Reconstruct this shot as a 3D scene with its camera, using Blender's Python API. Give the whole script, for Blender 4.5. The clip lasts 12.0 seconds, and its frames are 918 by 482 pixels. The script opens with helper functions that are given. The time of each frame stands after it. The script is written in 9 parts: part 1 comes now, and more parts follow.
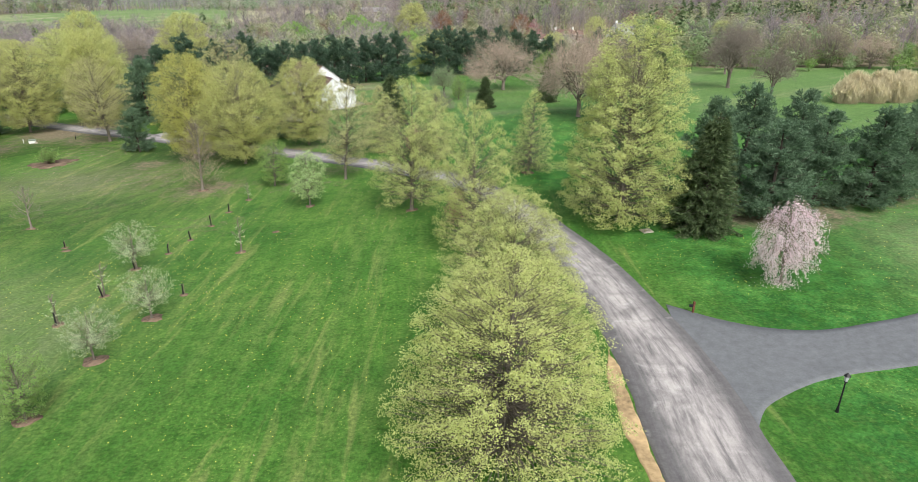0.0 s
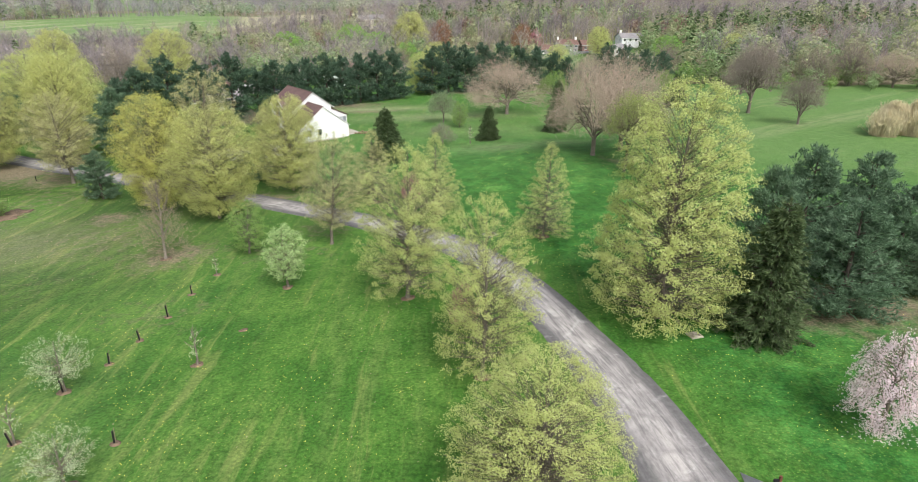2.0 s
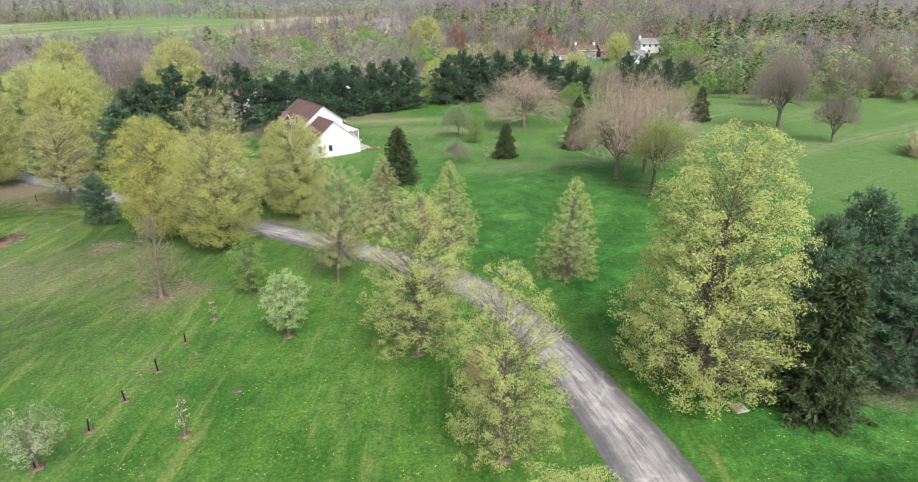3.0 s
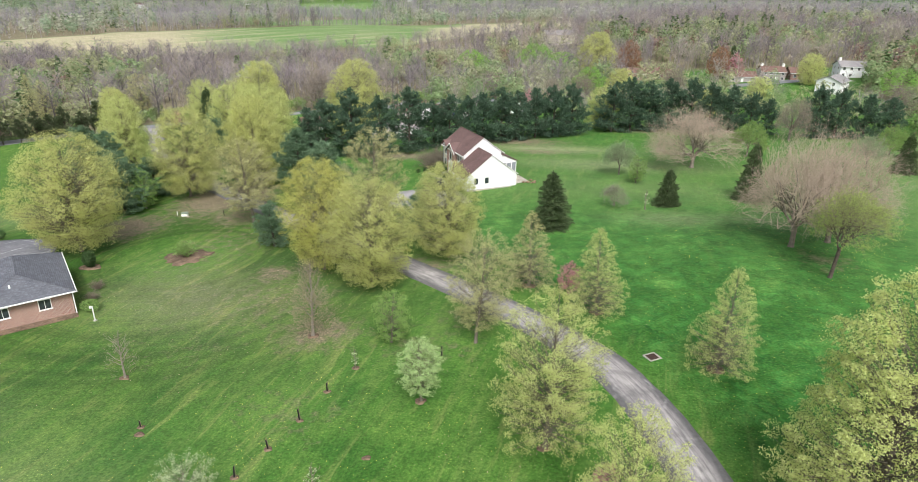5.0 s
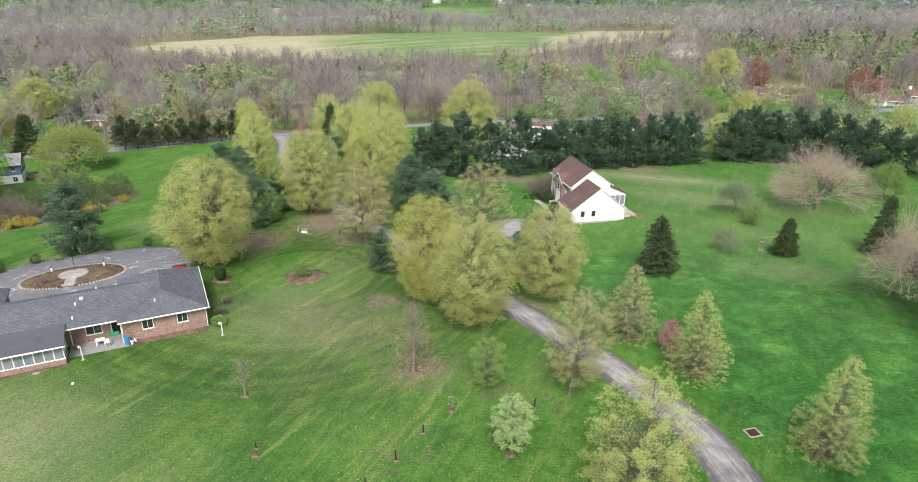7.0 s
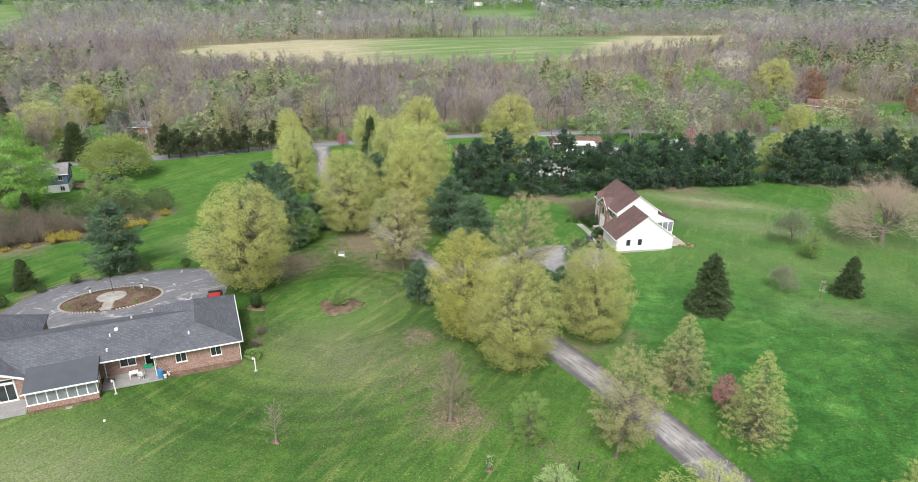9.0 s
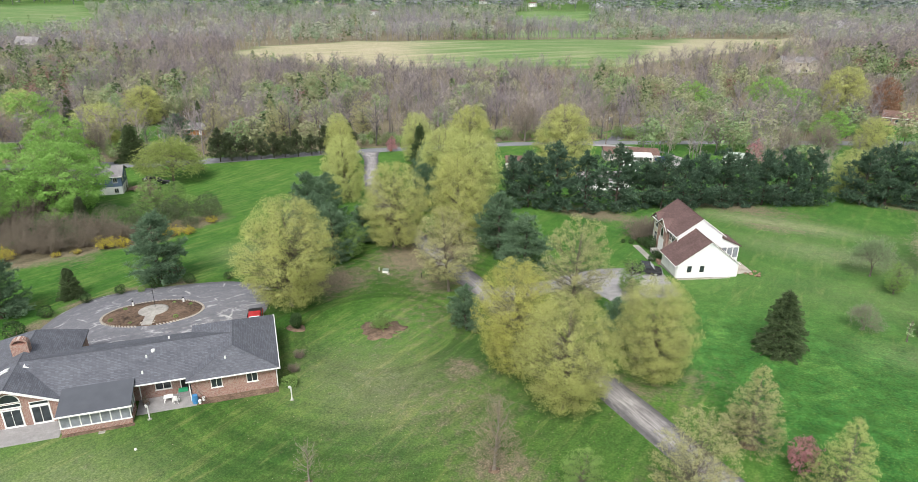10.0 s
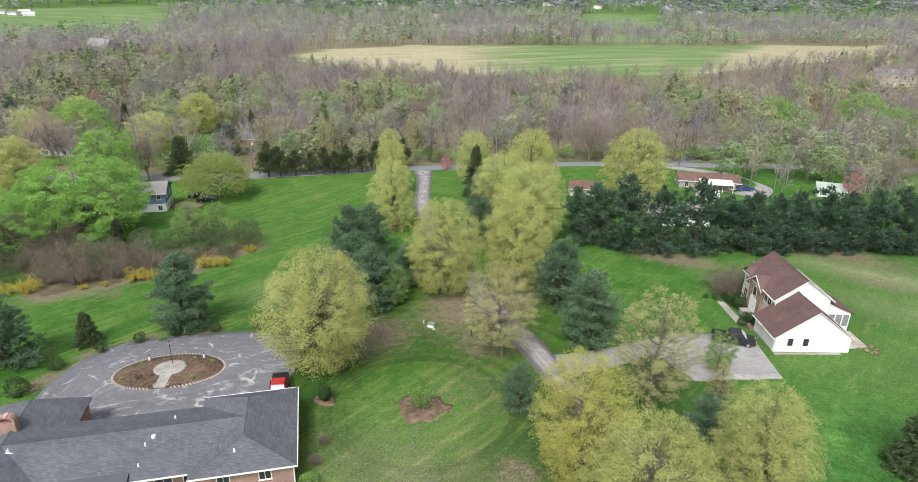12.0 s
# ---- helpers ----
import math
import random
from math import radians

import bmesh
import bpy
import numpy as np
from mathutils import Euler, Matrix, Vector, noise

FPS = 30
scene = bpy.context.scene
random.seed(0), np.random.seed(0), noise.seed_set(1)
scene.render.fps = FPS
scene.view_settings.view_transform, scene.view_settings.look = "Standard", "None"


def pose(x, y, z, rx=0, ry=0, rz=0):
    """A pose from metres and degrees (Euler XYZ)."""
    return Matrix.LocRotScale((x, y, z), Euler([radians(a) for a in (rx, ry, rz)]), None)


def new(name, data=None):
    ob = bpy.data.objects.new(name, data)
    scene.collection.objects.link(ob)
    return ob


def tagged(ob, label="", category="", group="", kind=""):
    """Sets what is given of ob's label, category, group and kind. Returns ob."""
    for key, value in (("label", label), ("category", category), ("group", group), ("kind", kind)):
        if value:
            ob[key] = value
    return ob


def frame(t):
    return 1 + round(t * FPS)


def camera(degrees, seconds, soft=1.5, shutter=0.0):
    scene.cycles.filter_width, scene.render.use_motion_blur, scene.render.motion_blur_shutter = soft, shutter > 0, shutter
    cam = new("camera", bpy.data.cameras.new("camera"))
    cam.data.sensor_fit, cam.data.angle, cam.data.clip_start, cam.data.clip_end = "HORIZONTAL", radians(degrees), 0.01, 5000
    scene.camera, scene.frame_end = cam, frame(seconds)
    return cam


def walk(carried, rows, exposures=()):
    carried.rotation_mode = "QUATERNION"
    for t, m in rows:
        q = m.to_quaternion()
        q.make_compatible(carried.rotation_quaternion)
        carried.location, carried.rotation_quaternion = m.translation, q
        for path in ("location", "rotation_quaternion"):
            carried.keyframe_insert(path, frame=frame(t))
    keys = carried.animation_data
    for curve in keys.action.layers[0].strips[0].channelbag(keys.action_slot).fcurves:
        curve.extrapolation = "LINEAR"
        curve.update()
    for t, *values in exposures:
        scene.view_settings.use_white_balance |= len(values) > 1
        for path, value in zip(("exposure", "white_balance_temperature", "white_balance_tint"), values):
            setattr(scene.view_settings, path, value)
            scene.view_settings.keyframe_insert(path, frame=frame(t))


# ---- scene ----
cam = camera(72.0, 12.0, soft=0.6)
METRES, EYE, TILT, LEAN, TURN = 54.0, 19.125, -22.4, -0.9, 0.0
ROWS = [
    (0.0, 0.0, 0.0, 0.0, -0.0, -0.0, 0.0),
    (0.5, -0.0029, 0.0458, 0.0317, -0.1, 0.04, 0.02),
    (1.0, -0.0052, 0.0906, 0.0653, -0.18, 0.07, 0.05),
    (1.5, -0.0079, 0.1349, 0.0998, -0.19, 0.08, 0.06),
    (2.0, -0.0106, 0.1786, 0.134, -0.18, 0.1, 0.05),
    (2.5, -0.0129, 0.2232, 0.1673, -0.12, 0.1, 0.0),
    (3.0, -0.014, 0.2596, 0.2007, 1.05, 0.11, -0.48),
    (3.5, -0.0132, 0.281, 0.2331, 3.88, 0.09, -1.62),
    (4.0, -0.0115, 0.2895, 0.2628, 7.59, 0.0, -3.11),
    (4.5, -0.0097, 0.2869, 0.2879, 11.35, -0.2, -4.62),
    (5.0, -0.0082, 0.2795, 0.3101, 14.87, -0.48, -6.04),
    (5.5, -0.0077, 0.2708, 0.3319, 17.63, -0.75, -7.13),
    (6.0, -0.008, 0.2624, 0.3536, 19.95, -1.04, -8.04),
    (6.5, -0.0086, 0.2548, 0.3746, 22.37, -1.37, -8.98),
    (7.0, -0.0089, 0.2475, 0.3947, 24.38, -1.67, -9.73),
    (7.5, -0.0117, 0.2445, 0.4128, 25.63, -1.85, -10.2),
    (8.0, -0.02, 0.2503, 0.4289, 25.97, -1.89, -10.33),
    (8.5, -0.0345, 0.2655, 0.4461, 26.37, -1.96, -10.47),
    (9.0, -0.0563, 0.2906, 0.4673, 27.74, -2.22, -10.96),
    (9.5, -0.0819, 0.3208, 0.4915, 29.92, -2.63, -11.74),
    (10.0, -0.1118, 0.3569, 0.5179, 32.11, -3.08, -12.5),
    (10.5, -0.1459, 0.397, 0.5466, 33.93, -3.48, -13.14),
    (11.0, -0.1827, 0.4409, 0.5755, 35.56, -3.85, -13.68),
    (11.5, -0.2242, 0.4876, 0.6047, 36.69, -4.12, -14.04),
    (12.0, -0.2679, 0.5369, 0.6343, 37.29, -4.25, -14.21),
]
EXPOSURE = 0.66
walk(cam, [(t, pose(0, 0, EYE, TILT, LEAN, TURN) @ pose(METRES * x, METRES * y, METRES * z, 90 + pitch, roll, yaw)) for t, x, y, z, yaw, pitch, roll in ROWS],
     exposures=[(0.0, EXPOSURE - 0.03), (2.5, EXPOSURE + 0.02), (5.0, EXPOSURE + 0.02), (9.0, EXPOSURE - 0.05), (12.0, EXPOSURE - 0.1)])

# ---------------------------------------------------------------- light: bright overcast spring sky
SUN_ELEV, SUN_ROT = radians(50), radians(158)
world = bpy.data.worlds.new("sky")
scene.world = world
world.use_nodes = True
wn, wl = world.node_tree.nodes, world.node_tree.links
wn.clear()
w_out, w_bg = wn.new("ShaderNodeOutputWorld"), wn.new("ShaderNodeBackground")
w_sky, w_hsv = wn.new("ShaderNodeTexSky"), wn.new("ShaderNodeHueSaturation")
w_sky.sky_type, w_sky.sun_disc = "NISHITA", False
w_sky.sun_elevation, w_sky.sun_rotation = SUN_ELEV, SUN_ROT
w_sky.dust_density, w_sky.air_density, w_sky.ozone_density = 5.0, 1.5, 1.0
w_hsv.inputs["Saturation"].default_value = 0.42
w_bg.inputs["Strength"].default_value = 0.11
wl.new(w_sky.outputs[0], w_hsv.inputs["Color"])
wl.new(w_hsv.outputs[0], w_bg.inputs["Color"])
wl.new(w_bg.outputs[0], w_out.inputs[0])
sun_data = bpy.data.lights.new("sun", "SUN")
sun_data.energy, sun_data.angle, sun_data.color = 2.0, radians(22), (1.0, 0.99, 0.975)
sun = new("sun", sun_data)
sun.rotation_euler = (radians(90) - SUN_ELEV, 0, radians(180) - SUN_ROT)

# ---------------------------------------------------------------- materials
def material(name, rough=0.8, metal=0.0, spec=0.3):
    """A new node material; returns it, its nodes, links and Principled shader."""
    m = bpy.data.materials.new(name)
    m.use_nodes = True
    n, l = m.node_tree.nodes, m.node_tree.links
    b = n["Principled BSDF"]
    b.inputs["Roughness"].default_value, b.inputs["Metallic"].default_value = rough, metal
    b.inputs["Specular IOR Level"].default_value = spec
    return m, n, l, b


def noise_node(n, l, scale, detail=4.0, rough=0.55, vec=None, distort=0.0):
    t = n.new("ShaderNodeTexNoise")
    t.inputs["Scale"].default_value, t.inputs["Detail"].default_value = scale, detail
    t.inputs["Roughness"].default_value, t.inputs["Distortion"].default_value = rough, distort
    if vec:
        l.new(vec, t.inputs["Vector"])
    return t.outputs["Fac"]


def ramp(n, l, fac, stops):
    r = n.new("ShaderNodeValToRGB")
    while len(r.color_ramp.elements) < len(stops):
        r.color_ramp.elements.new(0.5)
    for e, (p, c) in zip(r.color_ramp.elements, stops):
        e.position, e.color = p, (*c, 1) if len(c) == 3 else c
    l.new(fac, r.inputs[0])
    return r.outputs[0]


def mix(n, l, fac, a, b, mode="MIX"):
    x = n.new("ShaderNodeMix")
    x.data_type, x.blend_type = "RGBA", mode
    for sock, v in ((x.inputs[0], fac), (x.inputs[6], a), (x.inputs[7], b)):
        if isinstance(v, (int, float)):
            sock.default_value = v
        elif isinstance(v, tuple):
            sock.default_value = (*v, 1)
        else:
            l.new(v, sock)
    return x.outputs[2]


def calc(n, l, op, a, b=0.0):
    x = n.new("ShaderNodeMath")
    x.operation = op
    for sock, v in zip(x.inputs, (a, b)):
        if isinstance(v, (int, float)):
            sock.default_value = v
        else:
            l.new(v, sock)
    return x.outputs[0]


def bump(n, l, b, height, strength=0.3, dist=0.02):
    k = n.new("ShaderNodeBump")
    k.inputs["Strength"].default_value, k.inputs["Distance"].default_value = strength, dist
    l.new(height, k.inputs["Height"])
    l.new(k.outputs[0], b.inputs["Normal"])


def coords(n, which="Object"):
    return n.new("ShaderNodeTexCoord").outputs[which]


def plain(name, colour, rough=0.7, metal=0.0, vary=0.12, scale=6.0, spec=0.3):
    """Paint, plastic, metal, stone: one colour with grain and stains at two scales."""
    m, n, l, b = material(name, rough, metal, spec)
    v = coords(n)
    f = calc(n, l, "MULTIPLY", calc(n, l, "ADD", noise_node(n, l, scale, 5, vec=v), noise_node(n, l, scale * 0.15, 3, vec=v)), 0.5)
    lo, hi = tuple(c * (1 - vary * 2) for c in colour), tuple(min(1, c * (1 + vary)) for c in colour)
    l.new(ramp(n, l, f, [(0.32, lo), (0.62, hi)]), b.inputs["Base Color"])
    bump(n, l, b, f, 0.2, 0.01)
    return m


def foliage(name, dark, light, rough=0.6, through_leaf=0.35, tint=0.25, patch=(0.9, 0.35)):
    """Leaves: each leaf its own shade, each tree its own tint, some light passing through."""
    m, n, l, b = material(name, rough, spec=0.25)
    geo, info = n.new("ShaderNodeNewGeometry"), n.new("ShaderNodeObjectInfo")
    c = ramp(n, l, geo.outputs["Random Per Island"], [(0.0, dark), (0.55, tuple((a + 2 * d) / 3 for a, d in zip(dark, light))), (1.0, light)])
    c = mix(n, l, calc(n, l, "MULTIPLY", info.outputs["Random"], tint), c, tuple(x * y for x, y in zip(light, (0.95, 0.92, 0.8))))
    spots = ramp(n, l, noise_node(n, l, patch[0], 3, vec=coords(n)), [(0.3, (0, 0, 0)), (0.7, (patch[1],) * 3)])
    c = mix(n, l, spots, c, tuple(x * 0.8 for x in dark))
    l.new(c, b.inputs["Base Color"])
    tr, ms = n.new("ShaderNodeBsdfTranslucent"), n.new("ShaderNodeMixShader")
    l.new(c, tr.inputs["Color"])
    ms.inputs[0].default_value = through_leaf
    l.new(b.outputs[0], ms.inputs[1])
    l.new(tr.outputs[0], ms.inputs[2])
    l.new(ms.outputs[0], n["Material Output"].inputs["Surface"])
    return m


def bark_mat(name, dark, light):
    m, n, l, b = material(name, 0.9)
    v = coords(n)
    mp = n.new("ShaderNodeMapping")
    mp.inputs["Scale"].default_value = (1, 1, 0.25)
    l.new(v, mp.inputs["Vector"])
    f = noise_node(n, l, 14, 6, vec=mp.outputs[0])
    l.new(ramp(n, l, f, [(0.3, dark), (0.7, light)]), b.inputs["Base Color"])
    bump(n, l, b, f, 0.5, 0.02)
    return m


def grass_mat():
    m, n, l, b = material("grass", 0.85, spec=0.15)
    v = coords(n)
    att = n.new("ShaderNodeVertexColor")
    att.layer_name = "cover"
    sep = n.new("ShaderNodeSeparateColor")
    l.new(att.outputs["Color"], sep.inputs[0])
    soil, straw, lush, crop = sep.outputs[0], sep.outputs[1], sep.outputs[2], att.outputs["Alpha"]
    big, mid, small, fine = (noise_node(n, l, s, d, r, v, q) for s, d, r, q in ((0.035, 3, 0.5, 0.3), (0.16, 4, 0.6, 0.4), (0.9, 5, 0.65, 0.2), (5.0, 5, 0.7, 0.0)))
    mp = n.new("ShaderNodeMapping")
    mp.inputs["Rotation"].default_value, mp.inputs["Scale"].default_value = (0, 0, radians(18)), (0.75, 0.07, 1)
    l.new(v, mp.inputs["Vector"])
    stripe = noise_node(n, l, 1.0, 2, 0.5, mp.outputs[0])
    c = ramp(n, l, mid, [(0.34, (0.036, 0.118, 0.022)), (0.5, (0.070, 0.160, 0.032)), (0.66, (0.108, 0.205, 0.047))])
    c = mix(n, l, ramp(n, l, big, [(0.42, (0, 0, 0)), (0.62, (0.6, 0.6, 0.6))]), c, (0.105, 0.19, 0.045))
    plain_grass = calc(n, l, "SUBTRACT", 1.0, calc(n, l, "MULTIPLY", lush, 0.85))
    c = mix(n, l, calc(n, l, "MULTIPLY", plain_grass, ramp(n, l, stripe, [(0.48, (0, 0, 0)), (0.66, (0.5, 0.5, 0.5))])), c, (0.150, 0.205, 0.070))
    sward = noise_node(n, l, 0.42, 5, 0.7, v, 0.5)
    deep = ramp(n, l, mid, [(0.34, (0.028, 0.112, 0.026)), (0.55, (0.045, 0.155, 0.039)), (0.72, (0.100, 0.222, 0.063))])
    deep = mix(n, l, 0.9, deep, ramp(n, l, sward, [(0.38, (0.52, 0.60, 0.55)), (0.5, (1, 1, 1)), (0.62, (1.9, 1.55, 1.6))]), "MULTIPLY")
    c = mix(n, l, lush, c, deep)
    c = mix(n, l, ramp(n, l, small, [(0.42, (0, 0, 0)), (0.62, (0.65, 0.65, 0.65))]), c, (0.038, 0.112, 0.018))
    tuft = noise_node(n, l, 2.4, 4, 0.6, v, 0.5)
    c = mix(n, l, ramp(n, l, tuft, [(0.52, (0, 0, 0)), (0.70, (0.38, 0.38, 0.38))]), c, (0.145, 0.205, 0.058))
    speck = noise_node(n, l, 7.5, 2, 0.5, v)
    c = mix(n, l, calc(n, l, "MULTIPLY", ramp(n, l, speck, [(0.60, (0, 0, 0)), (0.70, (0.75, 0.75, 0.75))]), ramp(n, l, mid, [(0.42, (0.1, 0.1, 0.1)), (0.58, (1, 1, 1))])), c, (0.23, 0.30, 0.085))
    mp3 = n.new("ShaderNodeMapping")
    mp3.inputs["Rotation"].default_value, mp3.inputs["Scale"].default_value = (0, 0, radians(15)), (0.85, 0.11, 1)
    l.new(v, mp3.inputs["Vector"])
    scuff = noise_node(n, l, 1.0, 5, 0.62, mp3.outputs[0], 0.6)
    c = mix(n, l, calc(n, l, "MULTIPLY", plain_grass, ramp(n, l, scuff, [(0.55, (0, 0, 0)), (0.68, (0.7, 0.7, 0.7))])), c, (0.22, 0.24, 0.095))
    mp2 = n.new("ShaderNodeMapping")
    mp2.inputs["Rotation"].default_value, mp2.inputs["Scale"].default_value = (0, 0, radians(24)), (1.7, 0.22, 1)
    l.new(v, mp2.inputs["Vector"])
    swath = noise_node(n, l, 1.0, 3, 0.6, mp2.outputs[0])
    c = mix(n, l, calc(n, l, "MULTIPLY", plain_grass, 0.45), c, ramp(n, l, swath, [(0.34, (0.72, 0.78, 0.72)), (0.5, (1, 1, 1)), (0.66, (1.32, 1.2, 1.25))]), "MULTIPLY")
    # mowing rounds about the mulch island
    away = n.new("ShaderNodeVectorMath")
    away.operation = "DISTANCE"
    l.new(v, away.inputs[0])
    away.inputs[1].default_value = (-54.4, 82.2, -4.2)
    band_uv = n.new("ShaderNodeCombineXYZ")
    l.new(away.outputs["Value"], band_uv.inputs[0])
    l.new(calc(n, l, "MULTIPLY", big, 6.0), band_uv.inputs[1])
    rounds = noise_node(n, l, 0.75, 2, 0.5, band_uv.outputs[0])
    zone = ramp(n, l, calc(n, l, "DIVIDE", away.outputs["Value"], 40.0), [(0.12, (0, 0, 0)), (0.25, (0.75, 0.75, 0.75)), (0.7, (0.6, 0.6, 0.6)), (0.95, (0, 0, 0))])
    c = mix(n, l, zone, c, mix(n, l, 1.0, c, ramp(n, l, rounds, [(0.38, (0.40, 0.42, 0.38)), (0.5, (0.60, 0.57, 0.54)), (0.62, (0.90, 0.80, 0.76))]), "MULTIPLY"))
    c = mix(n, l, 1.0, c, (0.815, 0.95, 0.735), "MULTIPLY")
    c = mix(n, l, crop, c, ramp(n, l, small, [(0.3, (0.088, 0.172, 0.052)), (0.7, (0.160, 0.250, 0.090))]))
    # drilled rows along the fields: thin and bare streaks in the young crop
    rows_map = n.new("ShaderNodeMapping")
    rows_map.vector_type = "TEXTURE"
    rows_map.inputs["Rotation"].default_value, rows_map.inputs["Scale"].default_value = (0, 0, radians(37)), (70, 7, 30)
    l.new(v, rows_map.inputs["Vector"])
    drill = noise_node(n, l, 1.0, 5, 0.6, rows_map.outputs[0], 0.5)
    streak = ramp(n, l, drill, [(0.36, (0, 0, 0)), (0.5, (0.28, 0.28, 0.28)), (0.66, (0.95, 0.95, 0.95))])
    sown = ramp(n, l, crop, [(0.4, (0, 0, 0)), (0.9, (1, 1, 1))])
    straw = calc(n, l, "ADD", straw, calc(n, l, "MULTIPLY", sown, calc(n, l, "MULTIPLY", calc(n, l, "SUBTRACT", streak, 0.25), 0.75)))
    dry = calc(n, l, "MULTIPLY", straw, ramp(n, l, small, [(0.2, (0.55, 0.55, 0.55)), (0.6, (1, 1, 1))]))
    c = mix(n, l, dry, c, ramp(n, l, small, [(0.3, (0.35, 0.305, 0.20)), (0.7, (0.46, 0.41, 0.295))]))
    bare = ramp(n, l, calc(n, l, "ADD", soil, calc(n, l, "MULTIPLY", calc(n, l, "SUBTRACT", small, 0.5), 1.1)), [(0.28, (0, 0, 0)), (0.66, (0.85, 0.85, 0.85))])
    earth = ramp(n, l, fine, [(0.3, (0.142, 0.108, 0.080)), (0.7, (0.262, 0.208, 0.156))])
    mould = ramp(n, l, fine, [(0.3, (0.075, 0.052, 0.040)), (0.7, (0.165, 0.120, 0.092))])
    c = mix(n, l, bare, c, mix(n, l, ramp(n, l, soil, [(0.78, (0, 0, 0)), (0.92, (1, 1, 1))]), earth, mould))
    c = mix(n, l, 0.9, c, ramp(n, l, fine, [(0.32, (0.50, 0.56, 0.5)), (0.5, (0.98, 0.98, 0.98)), (0.70, (1.6, 1.5, 1.5))]), "MULTIPLY")
    l.new(c, b.inputs["Base Color"])
    h = calc(n, l, "ADD", fine, calc(n, l, "MULTIPLY", small, 1.2))
    bump(n, l, b, h, 0.6, 0.12)
    return m


def asphalt_mat(name, base, worn, dust=0.0, cracks=0.0, streaks=0.7, scrapes=0.0):
    """Asphalt: grain, worn pale tracks along the middle (attribute "across"), tar-filled or pale cracks."""
    m, n, l, b = material(name, 0.85)
    v = coords(n)
    att = n.new("ShaderNodeAttribute")
    att.attribute_name = "across"
    grain, blot, smear = noise_node(n, l, 9, 6, 0.7, v), noise_node(n, l, 0.55, 5, 0.65, v, 0.6), noise_node(n, l, 2.2, 5, 0.6, v)
    c = ramp(n, l, smear, [(0.3, tuple(x * 0.82 for x in base)), (0.7, tuple(x * 1.12 for x in base))])
    run, lane_uv = n.new("ShaderNodeAttribute"), n.new("ShaderNodeCombineXYZ")
    run.attribute_name = "along"
    l.new(calc(n, l, "MULTIPLY", att.outputs["Fac"], 9.0), lane_uv.inputs[0])
    l.new(calc(n, l, "MULTIPLY", run.outputs["Fac"], 0.20), lane_uv.inputs[1])
    streak = noise_node(n, l, 1.6, 6, 0.7, lane_uv.outputs[0], 0.3)
    c = mix(n, l, streaks, c, ramp(n, l, streak, [(0.3, (0.72, 0.72, 0.73)), (0.7, (1.3, 1.3, 1.28))]), "MULTIPLY")
    mid = calc(n, l, "SUBTRACT", 1.0, calc(n, l, "ABSOLUTE", calc(n, l, "MULTIPLY", calc(n, l, "SUBTRACT", att.outputs["Fac"], 0.52), 2.0)))
    wear = calc(n, l, "MULTIPLY", ramp(n, l, mid, [(0.22, (0, 0, 0)), (0.50, (0.75, 0.75, 0.75)), (0.9, (1, 1, 1))]), calc(n, l, "MULTIPLY", ramp(n, l, blot, [(0.30, (0.35, 0.35, 0.35)), (0.6, (1, 1, 1))]), ramp(n, l, streak, [(0.36, (0.25, 0.25, 0.25)), (0.58, (1, 1, 1))])))
    c = mix(n, l, calc(n, l, "MULTIPLY", wear, dust), c, worn)
    if scrapes:
        scrape_uv = n.new("ShaderNodeCombineXYZ")
        l.new(calc(n, l, "MULTIPLY", att.outputs["Fac"], 18.0), scrape_uv.inputs[0])
        l.new(calc(n, l, "MULTIPLY", run.outputs["Fac"], 0.28), scrape_uv.inputs[1])
        scrape = noise_node(n, l, 1.1, 6, 0.72, scrape_uv.outputs[0], 0.8)
        c = mix(n, l, calc(n, l, "MULTIPLY", ramp(n, l, scrape, [(0.54, (0, 0, 0)), (0.64, (scrapes, scrapes, scrapes))]), ramp(n, l, blot, [(0.40, (0, 0, 0)), (0.58, (1, 1, 1))])), c, (0.42, 0.42, 0.44))
    if cracks:
        vo = n.new("ShaderNodeTexVoronoi")
        vo.feature = "DISTANCE_TO_EDGE"
        vo.inputs["Scale"].default_value = 0.20
        wob = n.new("ShaderNodeVectorMath")
        wob.operation = "ADD"
        nz = n.new("ShaderNodeTexNoise")
        nz.inputs["Scale"].default_value, nz.inputs["Detail"].default_value = 0.7, 7
        l.new(v, nz.inputs["Vector"])
        l.new(v, wob.inputs[0])
        l.new(nz.outputs["Color"], wob.inputs[1])
        l.new(wob.outputs[0], vo.inputs["Vector"])
        line = ramp(n, l, vo.outputs["Distance"], [(0.0, (1, 1, 1)), (0.012, (0.6, 0.6, 0.6)), (0.035, (0, 0, 0))])
        line = calc(n, l, "MULTIPLY", line, ramp(n, l, blot, [(0.47, (0, 0, 0)), (0.62, (cracks, cracks, cracks))]))
        c = mix(n, l, line, c, (0.55, 0.54, 0.53))
    c = mix(n, l, 0.5, c, ramp(n, l, grain, [(0.3, (0.75, 0.75, 0.75)), (0.7, (1.2, 1.2, 1.2))]), "MULTIPLY")
    l.new(c, b.inputs["Base Color"])
    bump(n, l, b, grain, 0.35, 0.015)
